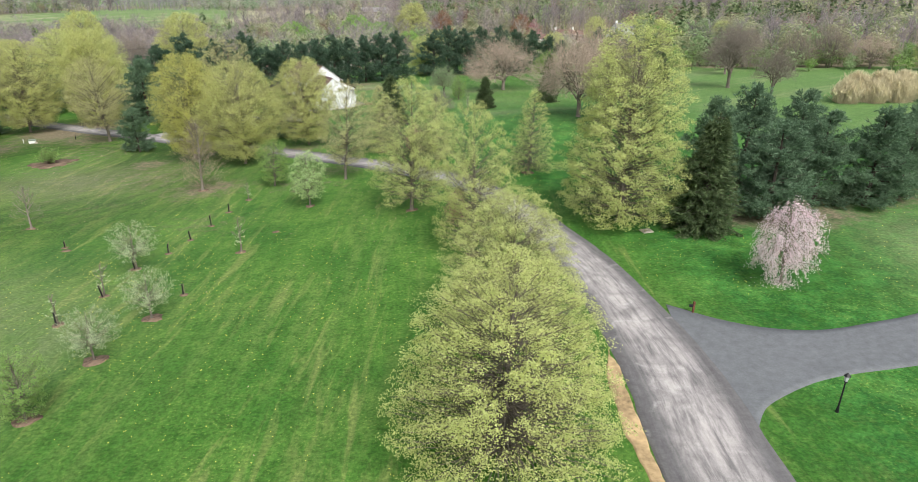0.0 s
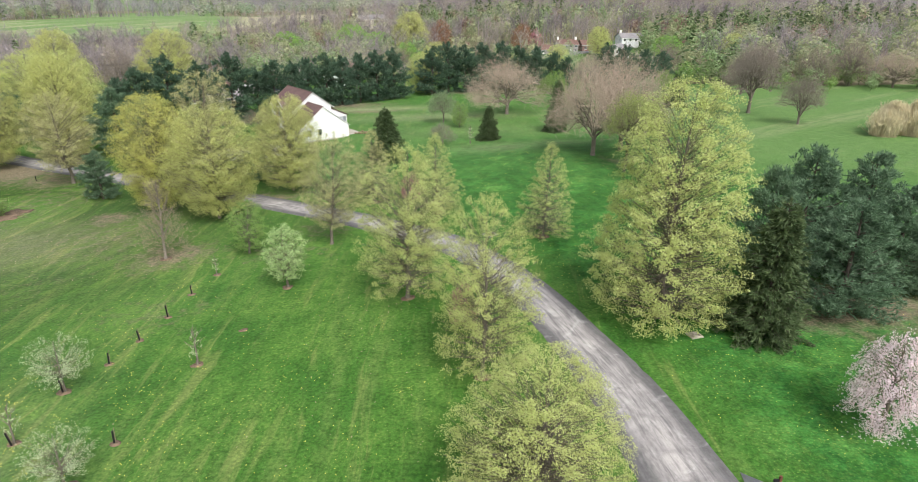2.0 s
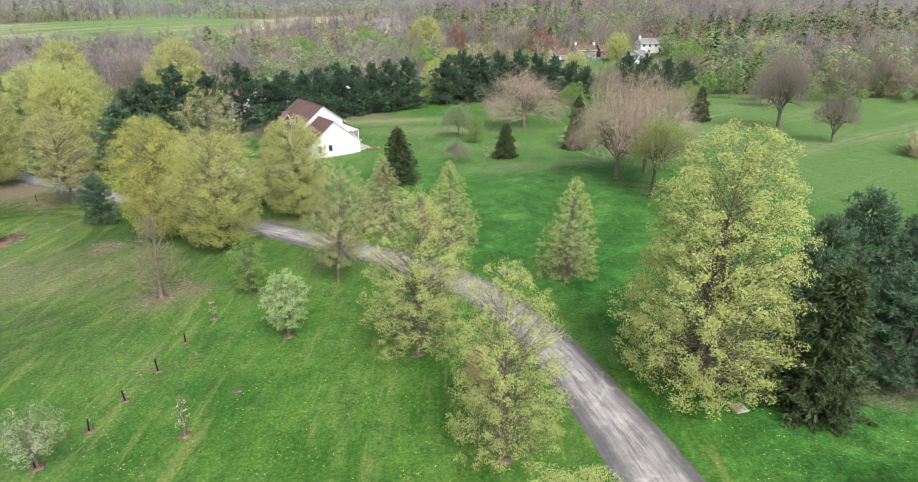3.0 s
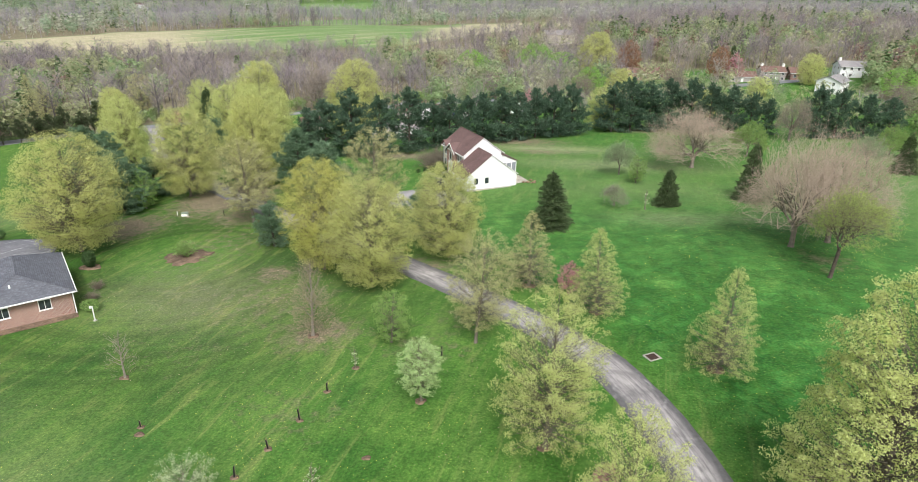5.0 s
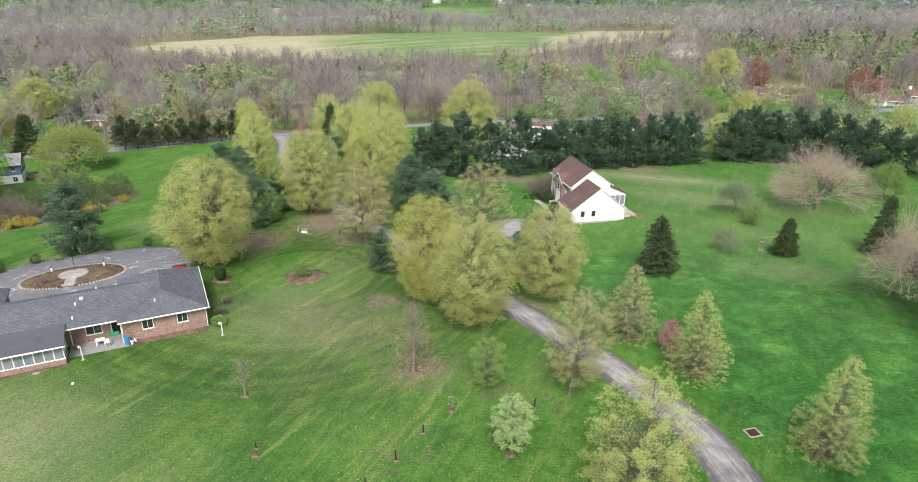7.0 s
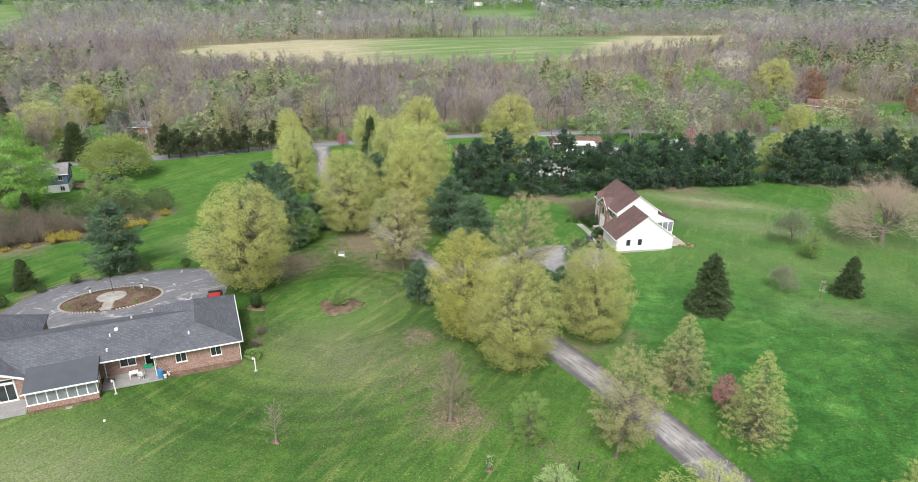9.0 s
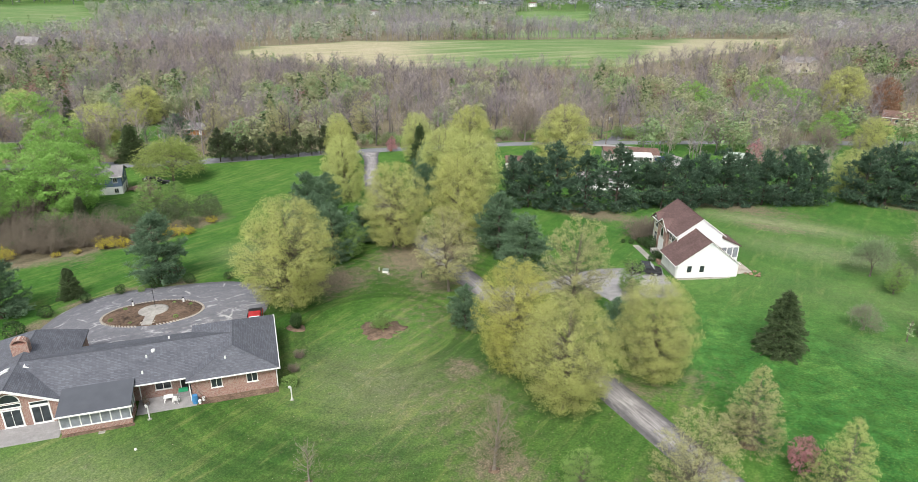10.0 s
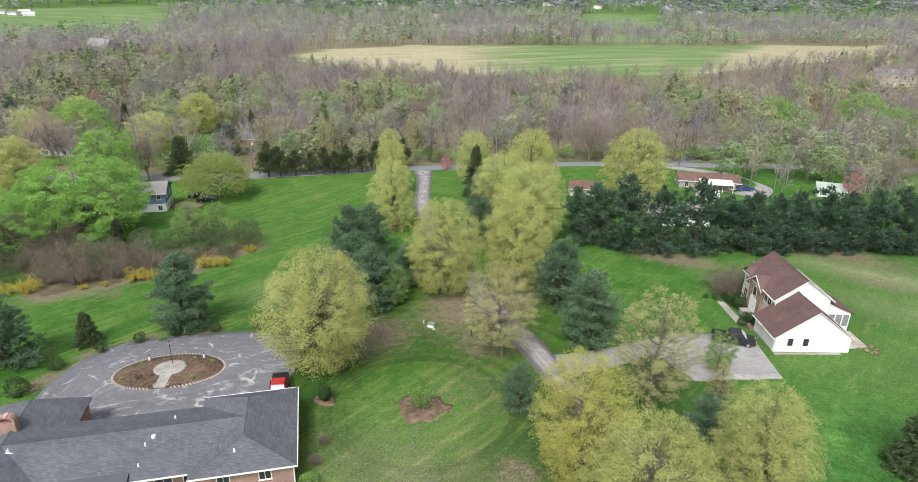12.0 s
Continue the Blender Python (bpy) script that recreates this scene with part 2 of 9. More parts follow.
    return m


def brick_mat(name):
    m, n, l, b = material(name, 0.85)
    v = coords(n)
    s = n.new("ShaderNodeSeparateXYZ")
    k = n.new("ShaderNodeCombineXYZ")
    l.new(v, s.inputs[0])
    l.new(calc(n, l, "ADD", s.outputs[0], s.outputs[1]), k.inputs[0])
    l.new(s.outputs[2], k.inputs[1])
    t = n.new("ShaderNodeTexBrick")
    t.inputs["Color1"].default_value, t.inputs["Color2"].default_value = (0.31, 0.155, 0.12, 1), (0.22, 0.105, 0.082, 1)
    t.inputs["Mortar"].default_value, t.inputs["Scale"].default_value = (0.45, 0.40, 0.365, 1), 1.0
    t.inputs["Brick Width"].default_value, t.inputs["Row Height"].default_value = 0.215, 0.075
    t.inputs["Mortar Size"].default_value = 0.011
    l.new(k.outputs[0], t.inputs["Vector"])
    f = noise_node(n, l, 0.7, 5, vec=v)
    c = mix(n, l, 0.55, t.outputs["Color"], ramp(n, l, f, [(0.3, (0.72, 0.7, 0.7)), (0.7, (1.2, 1.15, 1.1))]), "MULTIPLY")
    l.new(c, b.inputs["Base Color"])
    bump(n, l, b, t.outputs["Fac"], -0.4, 0.01)
    return m


def shingle_mat(name, colour):
    """Asphalt shingles: courses up the slope, tabs of uneven shade, streaks."""
    m, n, l, b = material(name, 0.9, spec=0.2)
    v = coords(n)
    s, k = n.new("ShaderNodeSeparateXYZ"), n.new("ShaderNodeCombineXYZ")
    l.new(v, s.inputs[0])
    l.new(calc(n, l, "ADD", s.outputs[0], s.outputs[1]), k.inputs[0])
    l.new(calc(n, l, "MULTIPLY", s.outputs[2], 2.2), k.inputs[1])
    t = n.new("ShaderNodeTexBrick")
    lo, hi = tuple(c * 0.84 for c in colour), tuple(c * 1.18 for c in colour)
    t.inputs["Color1"].default_value, t.inputs["Color2"].default_value = (*lo, 1), (*hi, 1)
    t.inputs["Mortar"].default_value = (*(c * 0.7 for c in colour), 1)
    t.inputs["Scale"].default_value, t.inputs["Brick Width"].default_value, t.inputs["Row Height"].default_value = 1.0, 0.34, 0.17
    t.inputs["Mortar Size"].default_value = 0.014
    l.new(k.outputs[0], t.inputs["Vector"])
    f = noise_node(n, l, 0.45, 5, vec=v)
    c = mix(n, l, 0.6, t.outputs["Color"], ramp(n, l, f, [(0.3, (0.75, 0.75, 0.76)), (0.7, (1.22, 1.22, 1.2))]), "MULTIPLY")
    l.new(c, b.inputs["Base Color"])
    bump(n, l, b, t.outputs["Color"], 0.35, 0.012)
    return m


def siding_mat(name, colour, pitch=0.13):
    m, n, l, b = material(name, 0.6)
    v = coords(n)
    s = n.new("ShaderNodeSeparateXYZ")
    l.new(v, s.inputs[0])
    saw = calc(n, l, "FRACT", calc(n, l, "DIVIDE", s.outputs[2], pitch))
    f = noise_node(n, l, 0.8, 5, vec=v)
    # shade of the laps is painted in: every course darkens at its foot
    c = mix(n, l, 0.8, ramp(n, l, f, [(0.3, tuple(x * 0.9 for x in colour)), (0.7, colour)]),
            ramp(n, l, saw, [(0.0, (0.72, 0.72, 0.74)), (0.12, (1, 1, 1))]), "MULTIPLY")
    l.new(c, b.inputs["Base Color"])
    bump(n, l, b, saw, 0.5, 0.012)
    return m


def glass_mat(name, colour=(0.025, 0.032, 0.036)):
    m, n, l, b = material(name, 0.06, spec=0.6)
    f = noise_node(n, l, 0.9, 2, vec=coords(n))
    l.new(ramp(n, l, f, [(0.35, colour), (0.7, tuple(c * 2.2 for c in colour))]), b.inputs["Base Color"])
    return m


M_GRASS = grass_mat()
M_LANE = asphalt_mat("worn_lane_asphalt", (0.128, 0.124, 0.128), (0.46, 0.43, 0.42), 0.95, 0.4)
M_NEW_ASPHALT = asphalt_mat("new_asphalt", (0.135, 0.143, 0.153), (0.17, 0.178, 0.188), 0.2, streaks=0.12)
M_COURT = asphalt_mat("cracked_court_asphalt", (0.150, 0.152, 0.170), (0.23, 0.23, 0.25), 0.4, 0.85, streaks=0.35, scrapes=0.75)
M_ROAD = asphalt_mat("road_asphalt", (0.20, 0.205, 0.225), (0.26, 0.26, 0.27), 0.5)
M_CONCRETE = asphalt_mat("pale_drive", (0.30, 0.29, 0.29), (0.40, 0.385, 0.38), 0.6, 0.25)
M_GRAVEL = plain("gravel_edge", (0.40, 0.29, 0.16), 0.95, vary=0.3, scale=3)
M_MULCH = plain("brown_mulch", (0.160, 0.112, 0.080), 0.95, vary=0.4, scale=7)
M_BEDSOIL = plain("bed_soil", (0.125, 0.085, 0.06), 0.95, vary=0.45, scale=3)
M_STONE = plain("pale_stone", (0.42, 0.38, 0.33), 0.85, vary=0.25, scale=4)
M_PAVER = plain("paver", (0.34, 0.325, 0.30), 0.85, vary=0.2, scale=3)
M_BRICK = brick_mat("red_brick")
M_SLATE = shingle_mat("dark_grey_shingles", (0.118, 0.124, 0.146))
M_MAROON = shingle_mat("red_brown_shingles", (0.140, 0.090, 0.086))
M_GREYROOF = shingle_mat("grey_shingles", (0.245, 0.235, 0.24))
M_REDROOF = shingle_mat("brown_red_roof", (0.17, 0.108, 0.09))
M_MEMBRANE = plain("porch_roof_membrane", (0.085, 0.092, 0.108), 0.8, vary=0.08, scale=0.8)
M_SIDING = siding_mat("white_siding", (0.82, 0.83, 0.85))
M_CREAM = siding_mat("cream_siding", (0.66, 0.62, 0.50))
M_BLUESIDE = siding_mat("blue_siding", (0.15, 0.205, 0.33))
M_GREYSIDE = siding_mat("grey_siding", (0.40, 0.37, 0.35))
M_TRIM = plain("white_paint", (0.78, 0.78, 0.77), 0.5, vary=0.05)
M_GLASS = glass_mat("window_glass")
M_SCREEN = plain("insect_screen", (0.22, 0.24, 0.27), 0.4, vary=0.2, scale=2)
M_BLACK = plain("black_metal", (0.022, 0.022, 0.024), 0.5, 0.3, vary=0.15)
M_RUBBER = plain("rubber", (0.025, 0.025, 0.025), 0.85)
M_STEEL = plain("galvanised_steel", (0.45, 0.46, 0.47), 0.4, 0.7)
M_WOOD = plain("weathered_wood", (0.19, 0.15, 0.115), 0.85, vary=0.3, scale=8)
M_DECK = plain("brown_deck_boards", (0.20, 0.135, 0.115), 0.85, vary=0.25, scale=4)
M_CEDAR = plain("orange_cedar", (0.36, 0.19, 0.09), 0.8, vary=0.2)
M_REDCAR = plain("red_car_paint", (0.40, 0.022, 0.028), 0.25, vary=0.05, spec=0.6)
M_BLACKCAR = plain("black_car_paint", (0.02, 0.021, 0.024), 0.25, vary=0.1, spec=0.6)
M_BLUECAR = plain("blue_car_paint", (0.025, 0.06, 0.2), 0.25, vary=0.05, spec=0.6)
M_SILVERCAR = plain("silver_car_paint", (0.5, 0.51, 0.53), 0.3, vary=0.05, spec=0.6)
M_LAMPGLASS = plain("pale_glass", (0.55, 0.57, 0.6), 0.2, vary=0.05, spec=0.6)
M_REDLIGHT = plain("tail_lamp", (0.35, 0.02, 0.02), 0.3)
M_BLUEPLASTIC = plain("blue_plastic", (0.06, 0.22, 0.45), 0.5)
M_GREENPLASTIC = plain("green_plastic", (0.03, 0.30, 0.14), 0.5)
M_YELLOW = plain("dandelion_yellow", (0.74, 0.68, 0.16), 0.8)
M_ORANGE = plain("orange_plastic", (0.75, 0.16, 0.04), 0.5)

M_BARK = bark_mat("grey_brown_bark", (0.10, 0.086, 0.07), (0.235, 0.205, 0.172))
M_TWIG = bark_mat("brown_twigs", (0.16, 0.14, 0.092), (0.285, 0.25, 0.172))
M_GREYTWIG = bark_mat("grey_twigs", (0.15, 0.130, 0.108), (0.285, 0.252, 0.215))
M_BLUSHTWIG = bark_mat("pinkish_tan_twigs", (0.33, 0.262, 0.205), (0.50, 0.41, 0.335))
M_HEDGETWIG = bark_mat("grey_brown_hedge_twigs", (0.115, 0.098, 0.074), (0.25, 0.215, 0.168))
M_PINEBARK = bark_mat("dark_pine_bark", (0.045, 0.038, 0.033), (0.13, 0.105, 0.085))
M_LEAF_YELLOW = foliage("spring_leaf_yellow", (0.462, 0.487, 0.185), (0.635, 0.667, 0.27), through_leaf=0.52, patch=(0.7, 0.22))
M_LEAF_GOLD = foliage("spring_leaf_gold", (0.475, 0.48, 0.145), (0.65, 0.655, 0.22), through_leaf=0.52, patch=(0.7, 0.22))
M_LEAF_LIME = foliage("spring_leaf_lime", (0.475, 0.515, 0.205), (0.655, 0.715, 0.30), through_leaf=0.52, patch=(0.7, 0.16))
M_LEAF_DULL = foliage("spring_leaf_dull", (0.44, 0.435, 0.22), (0.60, 0.595, 0.31), through_leaf=0.52, patch=(0.7, 0.2))
M_LEAF_GREEN = foliage("fresh_green_leaf", (0.14, 0.27, 0.07), (0.32, 0.47, 0.15))
M_LEAF_OLIVE = foliage("thin_olive_leaf", (0.30, 0.39, 0.11), (0.48, 0.58, 0.20), through_leaf=0.55)
M_LEAF_SAGE = foliage("grey_green_leaf", (0.22, 0.33, 0.17), (0.40, 0.52, 0.30), through_leaf=0.5)
M_LEAF_BRIGHT = foliage("bright_green_leaf", (0.20, 0.40, 0.085), (0.43, 0.67, 0.20), through_leaf=0.5, patch=(0.35, 0.45), tint=0.1)
M_LEAF_PALE = foliage("pale_sapling_leaf", (0.42, 0.52, 0.30), (0.70, 0.76, 0.55), through_leaf=0.5, patch=(0.9, 0.15))
M_BLOSSOM_WHITE = foliage("white_blossom", (0.24, 0.4, 0.12), (0.64, 0.76, 0.42), tint=0.0)
M_BLOSSOM_PINK = foliage("pink_blossom", (0.78, 0.58, 0.66), (0.95, 0.85, 0.90), through_leaf=0.5, tint=0.0, patch=(0.9, 0.1))
M_BLOSSOM_ROSE = foliage("rose_blossom", (0.42, 0.17, 0.20), (0.72, 0.36, 0.42), tint=0.1)
M_BUD_RED = foliage("red_brown_bud", (0.24, 0.12, 0.075), (0.42, 0.25, 0.16))
M_BUD_TAN = foliage("tan_bud", (0.3, 0.225, 0.175), (0.52, 0.41, 0.33))
M_FORSYTHIA = foliage("forsythia_yellow", (0.44, 0.38, 0.04), (0.76, 0.66, 0.09), tint=0.0)
M_NEEDLE = foliage("pine_needles", (0.084, 0.156, 0.090), (0.268, 0.40, 0.252), through_leaf=0.4, tint=0.2, patch=(1.4, 0.5))
M_NEEDLE_OLD = foliage("old_pine_needles", (0.048, 0.098, 0.064), (0.168, 0.268, 0.178), through_leaf=0.35, tint=0.25, patch=(0.7, 0.6))
M_SPRUCE = foliage("spruce_needles", (0.058, 0.100, 0.045), (0.180, 0.245, 0.108), through_leaf=0.35, tint=0.2, patch=(1.6, 0.4))
M_CEDARLEAF = foliage("cedar_foliage", (0.05, 0.075, 0.042), (0.15, 0.185, 0.095), through_leaf=0.3, tint=0.2)
M_YEW = foliage("yew_foliage", (0.018, 0.045, 0.014), (0.066, 0.118, 0.038), through_leaf=0.12, tint=0.2)
M_REED = foliage("dry_reed", (0.56, 0.49, 0.31), (0.85, 0.79, 0.57), tint=0.1)
M_WOOD_BARE = foliage("bare_wood_twigs", (0.314, 0.273, 0.292), (0.407, 0.36, 0.386), through_leaf=0.45, tint=0.0, patch=(0.05, 0.4))
M_WOOD_DARK = foliage("dark_wood_twigs", (0.182, 0.161, 0.177), (0.248, 0.223, 0.243), through_leaf=0.45, tint=0.0, patch=(0.05, 0.4))
M_WOOD_TAN = foliage("tan_wood_twigs", (0.407, 0.36, 0.324), (0.517, 0.461, 0.418), through_leaf=0.45, tint=0.0, patch=(0.05, 0.35))
M_WOOD_BUD = foliage("budding_wood", (0.332, 0.358, 0.2), (0.46, 0.488, 0.29), through_leaf=0.45, tint=0.0, patch=(0.05, 0.4))
M_WOOD_GREEN = foliage("green_wood", (0.224, 0.325, 0.152), (0.381, 0.498, 0.254), through_leaf=0.45, tint=0.0, patch=(0.05, 0.4))
M_WOOD_RED = foliage("reddish_wood", (0.231, 0.141, 0.118), (0.396, 0.26, 0.224), tint=0.0)
M_UNDER = foliage("undergrowth", (0.14, 0.185, 0.085), (0.245, 0.29, 0.145), tint=0.0)
# far woods: aerial haze is painted into the colours, paler and bluer
M_HAZED_BARE = foliage("hazed_bare_twigs", (0.33, 0.311, 0.351), (0.424, 0.401, 0.454), through_leaf=0.45, tint=0.0, patch=(0.03, 0.35))
M_HAZED_DARK = foliage("hazed_dark_twigs", (0.22, 0.208, 0.242), (0.286, 0.271, 0.312), through_leaf=0.45, tint=0.0, patch=(0.03, 0.35))
M_HAZED_TAN = foliage("hazed_tan_twigs", (0.407, 0.374, 0.383), (0.506, 0.466, 0.471), through_leaf=0.45, tint=0.0, patch=(0.03, 0.35))
M_HAZED_BUD = foliage("hazed_budding_wood", (0.376, 0.401, 0.309), (0.505, 0.525, 0.411), through_leaf=0.45, tint=0.0, patch=(0.03, 0.4))
M_HAZED_GREEN = foliage("hazed_green_wood", (0.253, 0.342, 0.23), (0.388, 0.477, 0.321), through_leaf=0.45, tint=0.0, patch=(0.03, 0.45))
# hill woods: the same haze mixed into twig and leaf colour
M_HAZED_HILL_BARE = foliage("hazed_hill_bare_wood", (0.297, 0.311, 0.336), (0.374, 0.388, 0.418), through_leaf=0.45, tint=0.0, patch=(0.02, 0.5))
M_HAZED_HILL_BUD = foliage("hazed_hill_budding_wood", (0.303, 0.341, 0.314), (0.424, 0.462, 0.418), through_leaf=0.45, tint=0.0, patch=(0.02, 0.5))
M_HAZED_HILL_GREEN = foliage("hazed_hill_green_wood", (0.231, 0.308, 0.248), (0.33, 0.407, 0.33), through_leaf=0.45, tint=0.0)
M_HAZED_HILL_DARK = foliage("hazed_hill_dark_wood", (0.125, 0.165, 0.163), (0.206, 0.244, 0.237), through_leaf=0.3, tint=0.0)

# ---------------------------------------------------------------- mesh helpers
def np_mesh(name, verts, polys, mat=None, smooth=False):
    """A mesh from an array of points and one or more arrays of equal-sided faces."""
    me = bpy.data.meshes.new(name)
    if not isinstance(polys, (list, tuple)):
        polys = [polys]
    polys = [np.asarray(p, np.int32) for p in polys if len(p)]
    verts = np.asarray(verts, np.float32)
    me.vertices.add(len(verts))
    me.vertices.foreach_set("co", verts.ravel())
    loops = np.concatenate([p.ravel() for p in polys])
    sizes = np.concatenate([np.full(len(p), p.shape[1], np.int32) for p in polys])
    me.loops.add(len(loops))
    me.loops.foreach_set("vertex_index", loops)
    me.polygons.add(len(sizes))
    me.polygons.foreach_set("loop_start", np.concatenate([[0], np.cumsum(sizes)[:-1]]).astype(np.int32))
    me.update(calc_edges=True)
    if smooth:
        me.polygons.foreach_set("use_smooth", np.ones(len(sizes), bool))
    if mat:
        me.materials.append(mat)
    return me


def part(name, bm, mat, parent=None, label=""):
    """Link a bmesh (or a finished mesh) as one mesh object under a thing or a part."""
    if isinstance(bm, bmesh.types.BMesh):
        me = bpy.data.meshes.new(name)
        bm.to_mesh(me)
        bm.free()
        me.materials.append(mat)
    else:
        me = bm
        if mat and not me.materials:
            me.materials.append(mat)
    ob = new(name, me)
    ob.parent = parent
    return tagged(ob, label)


def thing(name, m, label, category, group="", kind=""):
    ob = new(name)
    ob.empty_display_size = 0.3
    ob.matrix_basis = m
    return tagged(ob, label, category, group, kind)


def box(bm, x0, x1, y0, y1, z0, z1, bevel=0.0):
    vs = [bm.verts.new((x, y, z)) for z in (z0, z1) for x, y in ((x0, y0), (x1, y0), (x1, y1), (x0, y1))]
    fs = [bm.faces.new([vs[i] for i in f]) for f in ((3, 2, 1, 0), (4, 5, 6, 7), (0, 1, 5, 4), (1, 2, 6, 5), (2, 3, 7, 6), (3, 0, 4, 7))]
    if bevel:
        bmesh.ops.bevel(bm, geom=list({e for f in fs for e in f.edges}), offset=bevel, segments=2, affect="EDGES", profile=0.6)
    return bm


def boxes(*rows, bevel=0.0):
    bm = bmesh.new()
    for r in rows:
        box(bm, *r, bevel=bevel)
    return bm


def prism(bm, pts, offset):
    """A flat polygon of 3D points pushed along offset into a solid."""
    a = [bm.verts.new(p) for p in pts]
    b = [bm.verts.new(Vector(p) + Vector(offset)) for p in pts]
    n = len(pts)
    bm.faces.new(a[::-1])
    bm.faces.new(b)
    for i in range(n):
        bm.faces.new((a[i], a[(i + 1) % n], b[(i + 1) % n], b[i]))
    bmesh.ops.recalc_face_normals(bm, faces=bm.faces)
    return bm


def slabs(*polys, thick=0.14):
    bm = bmesh.new()
    for p in polys:
        prism(bm, p, (0, 0, -thick))
    return bm


def cyl(bm, p0, p1, r0, r1=None, n=10):
    """A closed tapered rod from p0 to p1."""
    r1 = r0 if r1 is None else r1
    p0, p1 = Vector(p0), Vector(p1)
    d = (p1 - p0).normalized()
    s = d.orthogonal().normalized()
    t = d.cross(s)
    ring = lambda p, r: [bm.verts.new(p + (s * math.cos(a) + t * math.sin(a)) * r) for a in (2 * math.pi * i / n for i in range(n))]
    a, b = ring(p0, r0), ring(p1, r1)
    for i in range(n):
        bm.faces.new((a[i], a[(i + 1) % n], b[(i + 1) % n], b[i]))
    bm.faces.new(a[::-1])
    bm.faces.new(b)
    return bm


def tubes(p0, p1, r0, r1, sides=4):
    """Many open tapered tubes at once: points, quads."""
    p0, p1, r0, r1 = (np.asarray(a, float) for a in (p0, p1, r0, r1))
    d = p1 - p0
    d = d / np.maximum(np.linalg.norm(d, axis=1, keepdims=True), 1e-6)
    h = np.where(np.abs(d[:, 2:3]) > 0.9, np.array([[1.0, 0, 0]]), np.array([[0, 0, 1.0]]))
    s = np.cross(d, h)
    s /= np.linalg.norm(s, axis=1, keepdims=True)
    t = np.cross(d, s)
    ang = np.arange(sides) * 2 * np.pi / sides
    ring = s[:, None, :] * np.cos(ang)[None, :, None] + t[:, None, :] * np.sin(ang)[None, :, None]
    v = np.concatenate([p0[:, None] + ring * r0[:, None, None], p1[:, None] + ring * r1[:, None, None]], 1).reshape(-1, 3)
    i = np.arange(sides)
    q = np.stack([i, (i + 1) % sides, (i + 1) % sides + sides, i + sides], 1)
    f = (q[None] + (np.arange(len(p0)) * 2 * sides)[:, None, None]).reshape(-1, 4)
    return v, f


def leaves(c, size, rng, aspect=0.7, up=0.0, face=None, loose=0.45):
    """Pointed leaves of uneven size at the points c, turned at random or loosely towards the directions face."""
    n = len(c)
    a = rng.normal(size=(n, 3))
    a[:, 2] += up
    if face is not None:
        flat = face / np.maximum(np.linalg.norm(face, axis=1, keepdims=True), 1e-6) + rng.normal(size=(n, 3)) * loose
        a = np.cross(flat, a)
    a /= np.linalg.norm(a, axis=1, keepdims=True)
    b = np.cross(a, rng.normal(size=(n, 3)) if face is None else flat)
    b /= np.linalg.norm(b, axis=1, keepdims=True)
    s = (size * rng.uniform(0.6, 1.3, n))[:, None]
    v = np.stack([c - a * s * 0.5 - b * s * 0.5 * aspect, c - a * s * 0.5 + b * s * 0.5 * aspect, c + a * s * 0.65], 1).reshape(-1, 3)
    return v, np.arange(3 * n).reshape(-1, 3)


def blades(p0, p1, width, rng):
    """Thin tapering twigs, one three-cornered blade each."""
    side = np.cross(p1 - p0, rng.normal(size=p0.shape))
    side *= np.broadcast_to(np.asarray(width, float), (len(p0),))[:, None] / np.maximum(np.linalg.norm(side, axis=1, keepdims=True), 1e-6)
    v = np.stack([p0 - side * 0.5, p0 + side * 0.5, p1], 1).reshape(-1, 3)
    return v, np.arange(3 * len(p0)).reshape(-1, 3)


def needles(c, d, length, width, rng, per=7, spread=0.8):
    """Tufts of narrow blades at the points c that lean towards d."""
    n = len(c)
    dirs = d[:, None, :] + rng.normal(size=(n, per, 3)) * spread
    dirs /= np.linalg.norm(dirs, axis=2, keepdims=True)
    side = np.cross(dirs, rng.normal(size=(n, per, 3)))
    side /= np.linalg.norm(side, axis=2, keepdims=True)
    s = rng.uniform(0.6, 1.25, (n, per, 1)) * length
    base = np.repeat(c[:, None], per, 1)
    v = np.stack([base - side * width * 0.5, base + side * width * 0.5, base + dirs * s], 2).reshape(-1, 3)
    return v, np.arange(3 * n * per).reshape(-1, 3)


def join(*pieces):
    """Several (points, faces) into one, faces grouped by their number of sides."""
    off, vs, by = 0, [], {}
    for v, f in pieces:
        vs.append(v)
        by.setdefault(f.shape[1], []).append(f + off)
        off += len(v)
    return np.concatenate(vs), [np.concatenate(f) for f in by.values()]


# ---------------------------------------------------------------- the lie of the land
def step(a, b, v):
    v = np.clip((v - a) / (b - a), 0, 1)
    return v * v * (3 - 2 * v)


